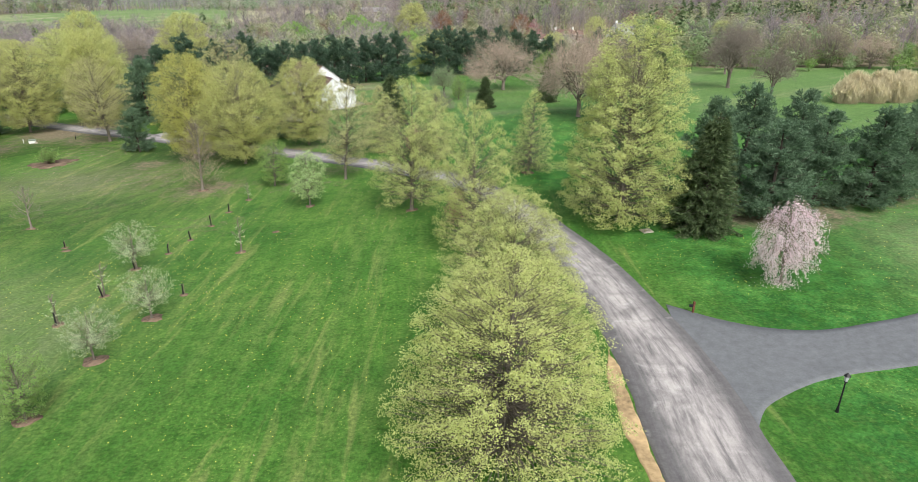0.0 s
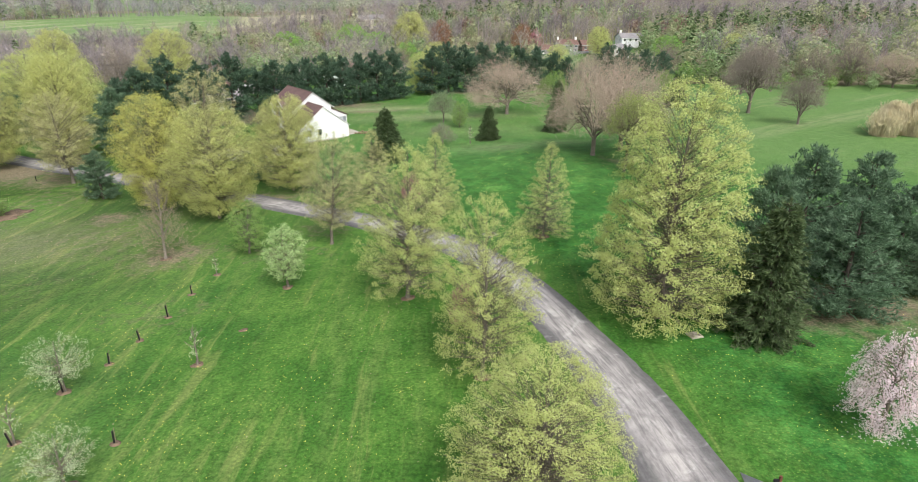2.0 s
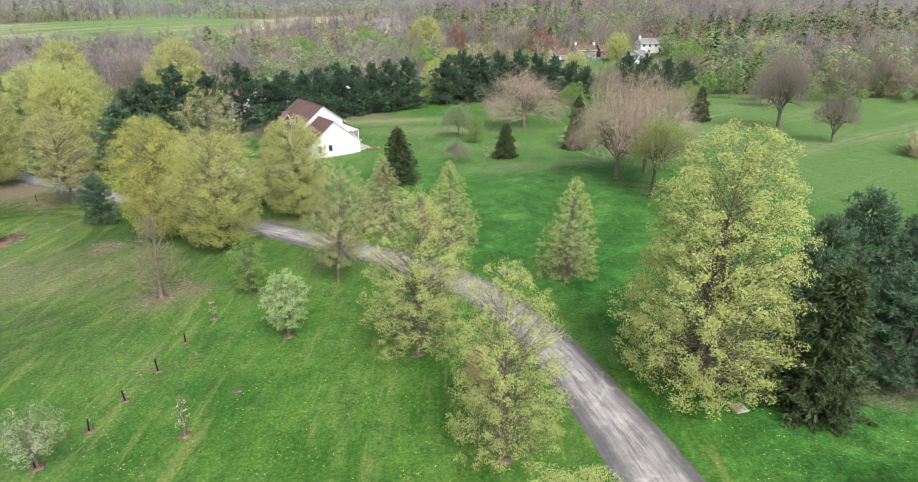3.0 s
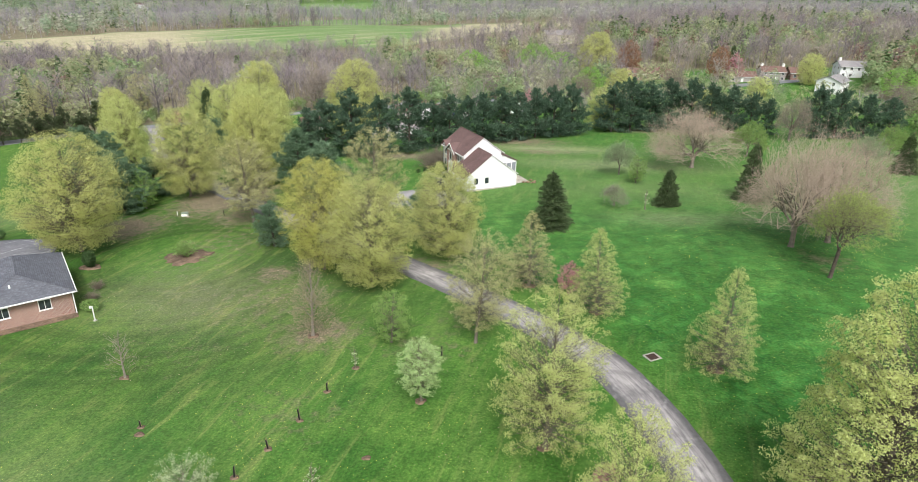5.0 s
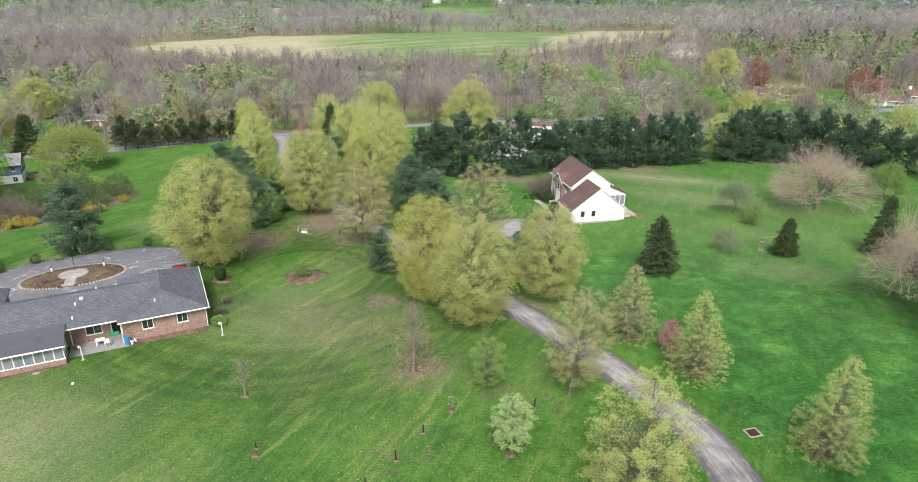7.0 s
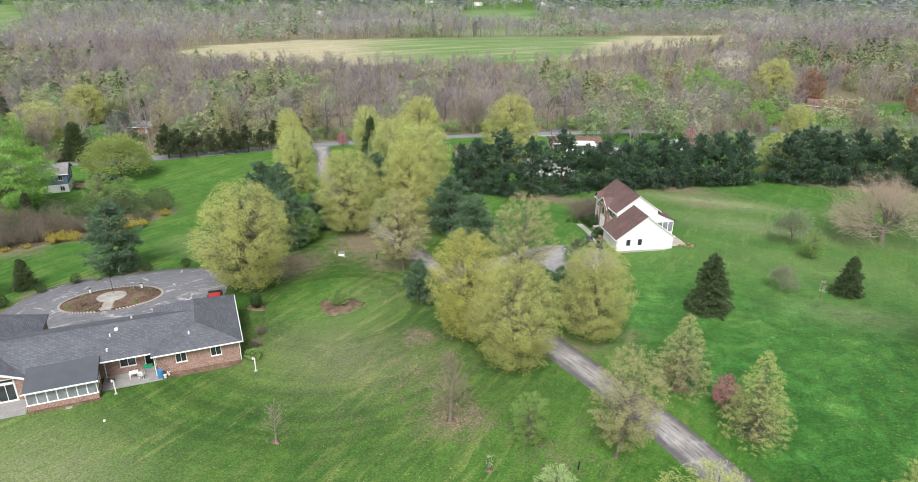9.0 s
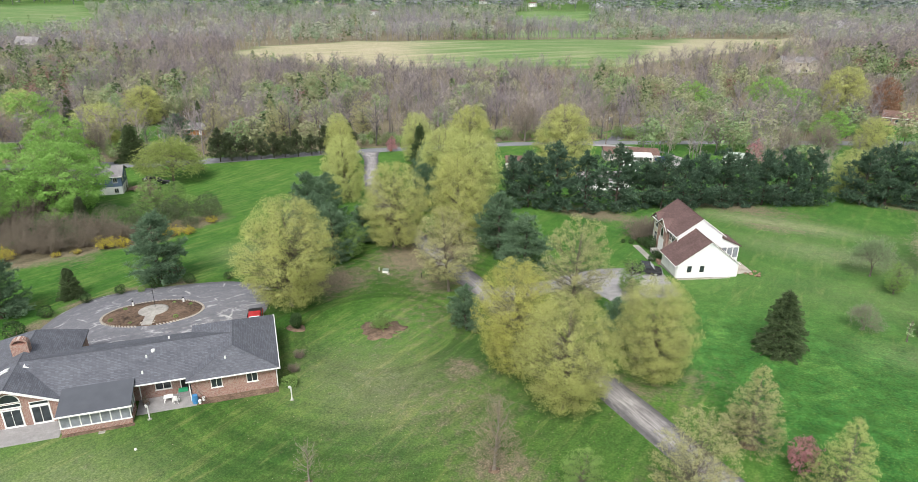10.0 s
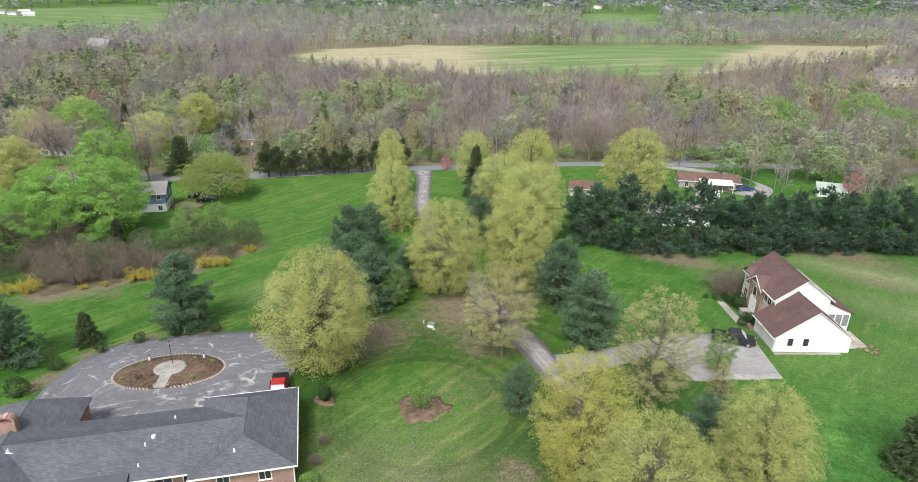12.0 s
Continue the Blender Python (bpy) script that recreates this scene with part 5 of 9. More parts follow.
grow("small_green", spring_tree(82, 5.4, 1.9, leaf=0.085, limbs=150, tuft=40, puff=0.32, twigs=4, per=8, jitter=0.07, base=0.12, lift=(0.1, 0.8), profile=egg, ragged=0.2), LEAFY, (M_BARK, M_TWIG, M_LEAF_GREEN), 5.4)
grow("pale_small", spring_tree(83, 3.5, 1.9, leaf=0.05, limbs=75, tuft=30, puff=0.34, twigs=6, per=6, jitter=0.05, base=0.32, lift=(0.1, 0.8), profile=lambda f: oval(f, 0.35, 0.45), ragged=0.25), LEAFY, (M_BARK, M_TWIG, M_LEAF_PALE), 3.5)
grow("whip", broadleaf(84, 2.6, 0.6, leaf=0.08, shoots=30, per=6, shoot=0.35, limbs=8, subs=3, twigs=2, base=0.4, lift=(0.7, 1.2), jitter=0.04), LEAFY, (M_BARK, M_TWIG, M_LEAF_PALE), 2.6)
grow("cherry", broadleaf(85, 5.4, 2.5, leaf=0.09, shoots=560, per=24, shoot=1.1, limbs=26, subs=5, twigs=3, base=0.16, lift=(0.75, 1.0), droop=0.2, rise=-1.6, profile=lambda f: oval(f, 0.2, 0.42)), LEAFY, (M_BARK, M_TWIG, M_BLOSSOM_PINK), 5.4)
grow("rose_small", broadleaf(86, 4.2, 1.5, leaf=0.12, shoots=260, per=12, shoot=0.5, limbs=16, subs=4, twigs=3, base=0.2, lift=(0.5, 1.1)), LEAFY, (M_BARK, M_TWIG, M_BLOSSOM_ROSE), 4.2)
round_top = lambda f: oval(f, 0.22, 0.42)
grow("bare_round", dome_tree(87, 12.6, 9.6, fork=0.15, counts=(9, 6, 5, 4), twigs=6, leaf=0.055, stout=1.25, low=0.08), LEAFY, (M_BARK, M_BLUSHTWIG, M_BUD_TAN), 12.6)
grow("bare_tall", dome_tree(88, 16.0, 8.4, fork=0.16, counts=(9, 6, 5, 4), twigs=6, leaf=0.055, stout=0.95, spread=0.5, low=0.16), LEAFY, (M_BARK, M_BLUSHTWIG, M_BUD_TAN), 15.2)
grow("bare_grey", dome_tree(89, 13, 6.2, fork=0.22, counts=(8, 6, 5, 4), twigs=5, leaf=0.04, low=0.22, spread=0.42), LEAFY, (M_BARK, M_GREYTWIG, M_BUD_TAN), 13)
grow("far_bare", dome_tree(189, 13, 6.4, fork=0.2, counts=(7, 5, 5, 4), twigs=6, leaf=0.13, stout=1.2, low=0.1), LEAFY, (M_BARK, M_GREYTWIG, M_BUD_TAN), 13)
grow("wide_shade", dome_tree(194, 12.0, 8.5, fork=0.26, counts=(7, 6, 6, 4), twigs=5, leaf=0.24, per=4, low=0.12), LEAFY, (M_BARK, M_TWIG, M_LEAF_OLIVE), 12.0)
grow("ivy_tree", dome_tree(190, 10.4, 5.2, fork=0.34, counts=(6, 5, 5, 5), twigs=6, leaf=0.095, per=5, stout=0.9, lean=(1.0, 0.3), low=0.25), LEAFY, (M_PINEBARK, M_TWIG, M_LEAF_OLIVE), 11.0)
grow("sage_small", dome_tree(191, 6.6, 3.2, fork=0.22, counts=(6, 5, 5, 4), twigs=5, leaf=0.10, per=4, stout=0.8, low=0.2), LEAFY, (M_BARK, M_GREYTWIG, M_LEAF_SAGE), 6.6)
grow("round_small", dome_tree(192, 6.6, 3.6, fork=0.26, counts=(6, 5, 5, 4), twigs=5, leaf=0.15, per=5, stout=0.8, low=0.05), LEAFY, (M_BARK, M_TWIG, M_LEAF_GREEN), 6.6)
grow("low_bare", dome_tree(193, 3.6, 2.6, fork=0.2, counts=(6, 5, 5, 4), twigs=5, leaf=0.05, low=0.05), LEAFY, (M_BARK, M_GREYTWIG, M_LEAF_SAGE), 3.6)
grow("thin_bare", broadleaf(90, 8.4, 2.4, leaf=0.08, shoots=700, per=4, shoot=1.0, limbs=24, subs=6, twigs=3, base=0.16, lift=(0.7, 1.2)), LEAFY, (M_GREYTWIG, M_TWIG, M_BUD_TAN), 8.4)
grow("bare_sapling", broadleaf(91, 4.5, 1.7, leaf=0.05, shoots=160, per=2, shoot=0.7, limbs=16, subs=5, twigs=3, base=0.25, lift=(0.5, 1.1)), LEAFY, (M_GREYTWIG, M_GREYTWIG, M_BUD_TAN), 4.5)
grow("red_bush", broadleaf(92, 10, 4.5, leaf=0.28, shoots=700, per=10, shoot=1.0, limbs=26, subs=4, twigs=2, base=0.1, lift=(0.4, 1.0), jitter=0.2, profile=round_top), LEAFY, (M_BARK, M_TWIG, M_BUD_RED), 10)
grow("cedar", spruce(93, 7, 1.9, sprays=1500, per=6, tuft=0.42, width=0.12), ("trunk", "foliage"), (M_PINEBARK, M_CEDARLEAF), 7)
grow("column_conifer", spruce(94, 19, 3.4, sprays=2800, per=7, tuft=0.6, width=0.14), ("trunk", "foliage"), (M_PINEBARK, M_SPRUCE), 19)
grow("row_pine_0", pine(95, 12, 4.6, tufts=1800, tuft=0.52, width=0.17, per=5, whorls=12, open_base=0.01), ("trunk", "foliage"), (M_PINEBARK, M_NEEDLE_OLD), 12)
grow("row_pine_1", pine(96, 12, 4.6, tufts=1800, tuft=0.52, width=0.17, per=5, whorls=13, open_base=0.05), ("trunk", "foliage"), (M_PINEBARK, M_NEEDLE_OLD), 12)
grow("row_cedar", pine(103, 9, 3.4, tufts=1300, tuft=0.42, width=0.13, per=5, whorls=11, open_base=0.16), ("trunk", "foliage"), (M_PINEBARK, M_CEDARLEAF), 9)
grow("yew", bush(97, 1.0, 0.6, 700, 0.09), ("stem_mass", "foliage"), (M_WOOD, M_YEW), 1.0)
grow("shrub", bush(98, 2.0, 1.4, 900, 0.17), ("stem_mass", "foliage"), (M_WOOD, M_LEAF_GREEN), 2.0)
grow("twiggy", thicket(99, 2.0, 1.55, stems=230, twigs=13, petal=0.022), ("stem_mass", "foliage"), (M_HEDGETWIG, M_BUD_TAN), 2.0)
grow("open_shrub", thicket(104, 2.1, 1.25, stems=80, twigs=9, bloom=4, petal=0.10), ("stem_mass", "foliage"), (M_WOOD, M_LEAF_GREEN), 2.1)
grow("olive_shrub", bush(101, 2.0, 1.4, 1500, 0.10), ("stem_mass", "foliage"), (M_WOOD, M_CEDARLEAF), 2.0)
grow("forsythia", thicket(100, 2.0, 1.7, stems=150, twigs=7, bloom=3, petal=0.085), ("stem_mass", "foliage"), (M_WOOD, M_FORSYTHIA), 2.0)
grow("egg_yew", bush(102, 1.9, 0.68, 2600, 0.115), ("stem_mass", "foliage"), (M_WOOD, M_YEW), 1.9)

LINE = "trees along the lane"
for key, x, y, h, r, label in (
        ("near_lime_0", 2.2, 21.6, 9.7, 5.2, "leafing tree with pale yellow-green spring leaves beside the lane"),
        ("near_lime_1", 3.0, 33.2, 8.9, 4.3, "leafing tree with pale yellow-green leaves beside the curving lane"),
        ("open_lime", 1.3, 44.6, 11.8, 3.3, "slender leafing tree with sparse yellow-green leaves beside the lane"),
        ("open_lime", -4.1, 55.5, 12.3, 4.0, "open-crowned leafing tree with yellow-green leaves beside the lane"),
        ("dull_0", -12.6, 69.4, 11.2, 3.4, "half-leafed tree with dull olive-yellow leaves and bare lower trunk"),
        ("dull_1", 8.2, 69.6, 9.6, 3.0, "young conical tree with pale olive leaves on the meadow"),
        ("dull_2", -10.1, 83.2, 9.0, 3.1, "young conical tree with olive-yellow leaves beside the lane"),
        ("dull_1", -2.4, 78.1, 9.2, 3.1, "young conical tree with olive-yellow leaves beside the lane"),
        ("yellow_0", -27.1, 79.0, 12.8, 5.15, "round tree with dense golden-green spring leaves"),
        ("yellow_1", -34.8, 82.5, 13.9, 4.7, "round tree with dense golden-yellow spring leaves"),
        ("yellow_2", -21.3, 89.6, 12.3, 4.6, "golden-green tree in front of the white house"),
        ("dull_0", -34.5, 97.1, 14.9, 4.9, "golden-green round tree by the pale driveway"),
        ("dull_0", -54.0, 97.0, 12.9, 5.0, "grey-green half-leafed tree beside the lane"),
        ("yellow_0", -68.9, 80.2, 16.0, 6.7, "large round golden-green tree beside the asphalt court"),
        ("yellow_2", -73.0, 107.2, 15.3, 6.2, "golden-green tree overhanging the lane"),
        ("far_yellow_0", -65.2, 116.0, 16.5, 5.4, "golden-green tree in the lane avenue"),
        ("far_yellow_1", -84.7, 139.5, 16.4, 6.4, "broad golden-green tree in the lane avenue"),
        ("far_yellow_1", -75.1, 134.3, 16.4, 6.8, "pale golden-green tree in the lane avenue"),
        ("far_yellow_1", -113.7, 166.2, 14.3, 4.6, "slim golden-green tree near the road"),
        ("far_yellow_0", -84.0, 147.3, 20.2, 6.6, "tall broad golden-green tree in the lane avenue"),
        ("far_yellow_1", -142, 164.0, 12.5, 4.0, "slim golden-green tree near the road"),
        ("far_yellow_0", -123.0, 146, 14.0, 4.3, "slim golden-green tree in the lane avenue"),
        ("far_yellow_1", -102.0, 125.0, 15.0, 4.8, "slim golden-green tree in the lane avenue"),
        ("far_yellow_0", -70.2, 168.0, 19.3, 7.6, "broad golden-yellow tree beside the road")):
    stand(key, "deciduous_tree", x, y, r / TREES[key]["radius"], label, "tree", LINE, stretch=h / TREES[key]["height"] * TREES[key]["radius"] / r)
stand("big_lime", "deciduous_tree", 14.3, 52.0, 1.04, "tall leafing tree with yellow-green leaves beside dark pines")
for key, x, y, h, label in (
        ("pear", -14.4, 59.3, 5.6, "small pear tree in white blossom on the lawn"),
        ("small_green", -20.3, 67.8, 5.4, "small round tree with fresh green leaves"),
        ("thin_bare", -28.3, 67.5, 8.4, "thin grey-brown tree just budding over bare soil"),
        ("rose_small", -5.6, 81.8, 4.2, "small tree in dusky rose blossom"),
        ("rose_small", 0.2, 50.8, 3.6, "small tree with rose-pink blossom beside the lane"),
        ("cherry", 22.2, 38.8, 5.4, "weeping cherry tree in pale pink blossom over fallen petals"),
        ("small_green", -21.0, 25.4, 4.0, "small fruit tree with fresh green leaves"),
        ("pale_small", -20.6, 30.9, 3.3, "small fruit tree opening white blossom"),
        ("pale_small", -19.6, 36.0, 3.5, "small spreading fruit tree with pale green leaves"),
        ("pale_small", -25.0, 45.1, 3.9, "young fruit tree with pale whitish leaves"),
        ("whip", -25.5, 35.6, 2.1, "staked whip of a fruit tree"),
        ("whip", -24.8, 39.9, 2.6, "staked whip of a fruit tree"),
        ("whip", -17.5, 47.5, 2.8, "thin young fruit tree with a few leaves"),
        ("whip", -21.7, 62.9, 1.9, "thin young fruit tree with a few leaves"),
        ("bare_sapling", -41.3, 57.4, 4.5, "bare grey ornamental sapling on the lawn"),
        ("bare_round", 10.4, 146.8, 13.8, "broad old tree with tan buds on the meadow"),
        ("bare_tall", 19.2, 100.2, 15.0, "tall bare tree with tan twigs at the meadow edge"),
        ("bare_tall", 24.0, 103.6, 15.4, "bare brown tree at the meadow edge"),
        ("bare_grey", 58.4, 139.0, 16.0, "bare grey tree on the meadow"),
        ("bare_grey", 61.2, 124.9, 10.2, "bare gnarled tree on the meadow"),
        ("sage_small", -2.9, 138.2, 7.2, "small grey-green budding tree on the lawn"),
        ("small_green", 0.3, 132.2, 5.0, "small green tree on the lawn"),
        ("low_bare", -2.6, 116.5, 3.8, "low spreading bare sapling on the lawn"),
        ("whip", 2.0, 115.5, 3.1, "thin whip of a young tree on the lawn"),
        ("round_small", 49.7, 166.5, 6.6, "small green leafing tree on the meadow"),
        ("sage_small", 41.7, 152.8, 7.2, "slender grey-green budding tree on the meadow"),
        ("round_small", 21.9, 160.0, 7.8, "small green leafing tree on the meadow"),
        ("small_green", -31.5, 110.5, 5.6, "small green tree beside the pale driveway"),
        ("dull_2", -29.5, 105.5, 5.0, "small budding tree beside the pale driveway"),
        ("far_green_1", -148, 70.0, 13.0, "spreading tree with bright green leaves"),
        ("rose_small", -129.7, 174.5, 5.0, "small red-leaved tree at the lane entrance"),
        ("small_green", -75.5, 99.5, 6.5, "fresh green young tree among the pines"),
        ("far_yellow_1", -250, 108, 14, "pale yellow tree beyond the road"),
        ("far_yellow_1", -262, 128, 15, "pale yellow tree beyond the road"),
        ("dull_0", -182, 158, 13, "pale half-leafed tree at the wood's edge"),
        ("dull_2", -168, 166, 14, "pale half-leafed tree at the wood's edge"),
        ("dull_0", -152, 186, 14, "pale half-leafed tree at the wood's edge"),
        ("far_bare", -105, 214, 15, "bare grey tree beside the road"),
        ("far_bare", -96, 224, 14, "bare grey tree beside the road"),
        ("far_green_0", -74, 300, 14, "fresh green tree behind the houses"),
        ("far_green_1", -20, 268, 11, "fresh green tree beside the road"),
        ("far_yellow_0", -8, 252, 12, "pale yellow tree behind the pine row"),
        ("far_bare", -48, 236, 12, "bare tree behind the mobile home"),
        ("far_bare", -20, 240, 12, "bare tree behind the pine row"),
        ("far_bare", 10, 262, 13, "bare tree behind the pine row"),
        ("far_yellow_1", 36, 246, 10, "pale yellow tree behind the pine row"),
        ("far_green_0", 82, 268, 10, "fresh green tree beside the white house with chimney"),
        ("far_yellow_0", 96, 240, 12, "yellow-green tree beyond the meadow"),
        ("far_bare", 66, 216, 12, "bare tree beyond the meadow"),
        ("far_green_1", 150, 150, 13, "light green tree at the meadow's far edge"),
        ("far_bare", -150, 74, 9, "bare grey tree in the wild hedge"),
        ("red_bush", -8, 330, 15.0, "dark red leafing tree behind a brick house"),
        ("red_bush", 30, 318, 13.0, "reddish leafing tree among distant houses"),
        ("rose_small", 36, 316, 11.0, "pink flowering tree among distant houses"),
        ("far_green_0", -48, 318, 15.0, "light green tree behind the houses"),
        ("far_green_1", -35, 305, 13.0, "light green tree behind the houses"),
        ("far_yellow_0", -22, 320, 20.0, "tall yellow-green tree behind the houses"),
        ("far_yellow_1", 62, 300, 12.0, "yellow-green tree among distant houses"),
        ("far_yellow_0", 18, 222, 8.0, "yellow-green tree behind the pine row"),
        ("far_yellow_1", -10, 192, 11.0, "thin yellow-green tree in a gap of the pine row"),
        ("far_bare", -58, 268, 10.0, "bare tree beside the road"),
        ("far_bare", -28, 226, 12.0, "bare tree behind the pine row"),
        ("rose_small", -34, 217, 8.0, "rose-pink flowering tree behind the pine row"),
        ("rose_small", -69, 262, 7.0, "pale pink flowering tree beside the road"),
        ("far_bare", 34, 183, 11.0, "bare dark tree in a gap of the pine row"),
        ("far_bare", 70, 170, 12.0, "bare tree at the meadow's far edge"),
        ("far_bare", 92, 178, 12.0, "bare brown tree at the meadow's far edge"),
        ("far_bare", 106, 186, 13.0, "bare grey tree at the meadow's far edge"),
        ("bare_round", 114, 180, 11.0, "broad tan-budded tree at the meadow's far edge"),
        ("dull_1", 124, 172, 13.0, "thinly leafed green tree at the meadow's far edge"),
        ("dull_2", 134, 160, 13.0, "thinly leafed green tree at the meadow's far edge"),
        ("far_bare", 84, 192, 13.0, "bare grey tree at the meadow's far edge")):
    stand(key, "tree", x, y, h / TREES[key]["height"], label)
for key, x, y, h, r, label in (
        ("wide_green", -154.7, 86.4, 15.4, 14.0, "large spreading tree with bright green leaves near the blue house"),
        ("far_green_1", -187.9, 106.1, 16.3, 9.0, "spreading tree with bright green leaves beyond the blue house"),
        ("wide_shade", -160.0, 120.2, 11.6, 9.6, "spreading yellow-green tree beside parked cars"),
        ("far_yellow_0", -198.1, 85.5, 15.1, 10.0, "broad pale yellow tree in the western gardens"),
        ("bare_round", -230.8, 106.8, 18.4, 8.7, "tall spreading tree with tan buds beside a grey-roofed house"),
        ("far_green_0", -243.9, 121.9, 16.2, 10.2, "drooping tree with light green leaves"),
        ("far_yellow_1", -217.8, 132.7, 13.5, 8.8, "broad olive-yellow tree beyond the road"),
        ("far_yellow_0", -239.4, 160.3, 14.7, 8.0, "pale yellow round tree at the wood's edge"),
        ("dull_0", -177.8, 146.7, 15.4, 3.6, "slim pale half-leafed tree beside the road"),
        ("far_bare", -187.8, 115.6, 15.4, 3.4, "tall thin tree with a dark trunk beside the road"),
        ("dull_2", -157.4, 153.0, 17.5, 3.2, "slim cream-budded tree at the wood's edge"),
        ("far_green_1", -176.0, 62.0, 13.0, 9.0, "spreading tree with light green leaves"),
        ("far_yellow_1", -222.0, 76.0, 14.0, 9.0, "pale yellow tree in the western gardens"),
        ("small_green", -130.4, 97.0, 8.2, 3.6, "dark leafing tree in the wild hedge"),
        ("small_green", -137.2, 106.4, 5.5, 2.8, "round bright green shrub-like tree by the hedge"),
        ("thin_bare", -134.0, 99.0, 8.0, 3.4, "bare brown tree in the wild hedge")):
    stand(key, "tree", x, y, r / TREES[key]["radius"], label, stretch=h / TREES[key]["height"] * TREES[key]["radius"] / r)
for i, (x, y, h, r) in enumerate(((27.0, 51.8, 8.6, 3.6), (32.7, 54.6, 8.6, 3.6), (37.0, 54.2, 9.0, 3.6), (27.9, 60.4, 10.5, 3.4), (33.3, 60.8, 9.6, 3.4), (41.5, 56.5, 8.6, 2.9),
                                  (45.6, 61.6, 8.4, 2.6), (23.2, 56.2, 9.8, 3.0), (-89.7, 103.1, 12.5, 4.6), (-83.5, 99, 10.5, 4.4), (-77.9, 97.4, 9.6, 4.4), (-79.2, 106.1, 7.0, 3.2),
                                  (-94, 112, 10.0, 4.2), (-55.9, 114.3, 11.0, 4.4), (-47.2, 107.4, 10.2, 4.6), (-45.2, 88.4, 6.3, 2.4), (-27.9, 95.5, 6.0, 2.7), (-91.6, 74.6, 11.3, 4.6),
                                  (-99.3, 56.2, 10.0, 4.4), (-60, 121, 8.0, 3.2), (-198.3, 147.3, 9.8, 5.3), (-289.2, 115.0, 13.3, 4.4), (-277.5, 107.1, 11.0, 3.6))):
    stand(f"pine_{i % 3}", "pine_tree", x, y, r / 3.3, "dense dark blue-green white pine" + (" in a close group" if x > 0 else " beside the lane avenue" if y > 85 else " on the lawn"), "pine", stretch=h / 10 / (r / 3.3))
for i, (x, y, h, r) in enumerate(((20.5, 49.4, 9.8, 3.3), (5.2, 118.5, 5.9, 2.3), (-10.6, 104.3, 8.2, 3.3), (17.5, 124.6, 9.2, 2.5), (-97.9, 64.7, 4.8, 2.0), (47.2, 150.1, 7.2, 2.6), (-188.8, 125.9, 11.2, 5.1), (-259.6, 142.3, 11.0, 3.0), (-217.3, 168.4, 10.2, 2.1), (36, 330, 12, 3))):
    stand(f"spruce_{i % 2}", "spruce_tree", x, y, r / 2.9, "dark green spruce with boughs down to the grass", "spruce", stretch=h / 8 / (r / 2.9))
stand("ivy_tree", "tree", 21.4, 91.2, 1.0, "leaning dark-trunked tree with thin yellow-green leaves at the meadow edge", turn=0)
stand("column_conifer", "conifer_tree", -105.4, 156.4, 0.86, "tall narrow dark conifer in the lane avenue", "conifer", stretch=0.80)
stand("pine_1", "pine_tree", -93.5, 143.5, 1.05, "dark green pine in the lane avenue", "pine", stretch=1.05)
stand("pine_0", "pine_tree", -82.0, 128.5, 1.0, "dark green pine beneath golden-green trees", "pine", stretch=1.0)
stand("pine_2", "pine_tree", -88.0, 136.0, 0.95, "dark green pine beneath golden-green trees", "pine", stretch=1.0)
rng = random.Random(7)
for x, y, h in ((-71.2, 146.5, 9.0), (-65.5, 142.8, 11.5), (-60.1, 144.6, 13.4), (-54.3, 147.3, 12.6), (-49.3, 151.6, 13.0), (-45.4, 157.1, 10.8), (-41.5, 157.5, 11.5), (-38.2, 161.6, 11.6), (-35.5, 163.5, 12.0), (-31.8, 167.5, 11.5),
                (-28.6, 169.6, 11.3), (-24.5, 173.1, 12.2), (-20.5, 176, 12.8), (-16.5, 179.5, 12.6), (-7, 186, 12.2), (-2.5, 188.8, 12.8), (2.2, 190.4, 12.9), (7, 193, 12.8), (12.2, 194.5, 12.6),
                (17, 193.2, 11.6), (21.5, 191.4, 10.8), (26, 190.4, 9.6), (30, 189.4, 8.6), (40.2, 188.1, 11.5), (45, 189, 12.0), (50.5, 188, 10.0), (56, 190, 9.0)):
    stand(f"row_pine_{rng.randrange(2)}", "pine_tree", x, y, h / 12 * rng.uniform(0.95, 1.08), "tall dark green pine in a windbreak row", "pine", "windbreak of pines")
for i, (x, y, h) in enumerate(((-166.1, 139.5, 9.2), (-163.6, 141.5, 8.0), (-160.4, 144.6, 6.8), (-157.4, 147.2, 5.8), (-154.6, 149.9, 7.2), (-152.4, 152.0, 6.2), (-149.6, 154.8, 7.6), (-147.0, 157.9, 6.0), (-144.2, 161.4, 8.2), (-142.0, 168.5, 8.0))):
    stand("row_cedar", "cedar_tree", x, y, h / 9 * (1.05 + 0.12 * (i % 3)), "dark ragged evergreen in a row along the road", "cedar", "evergreens along the road", stretch=1.0 / (1.05 + 0.12 * (i % 3)) * 1.05)
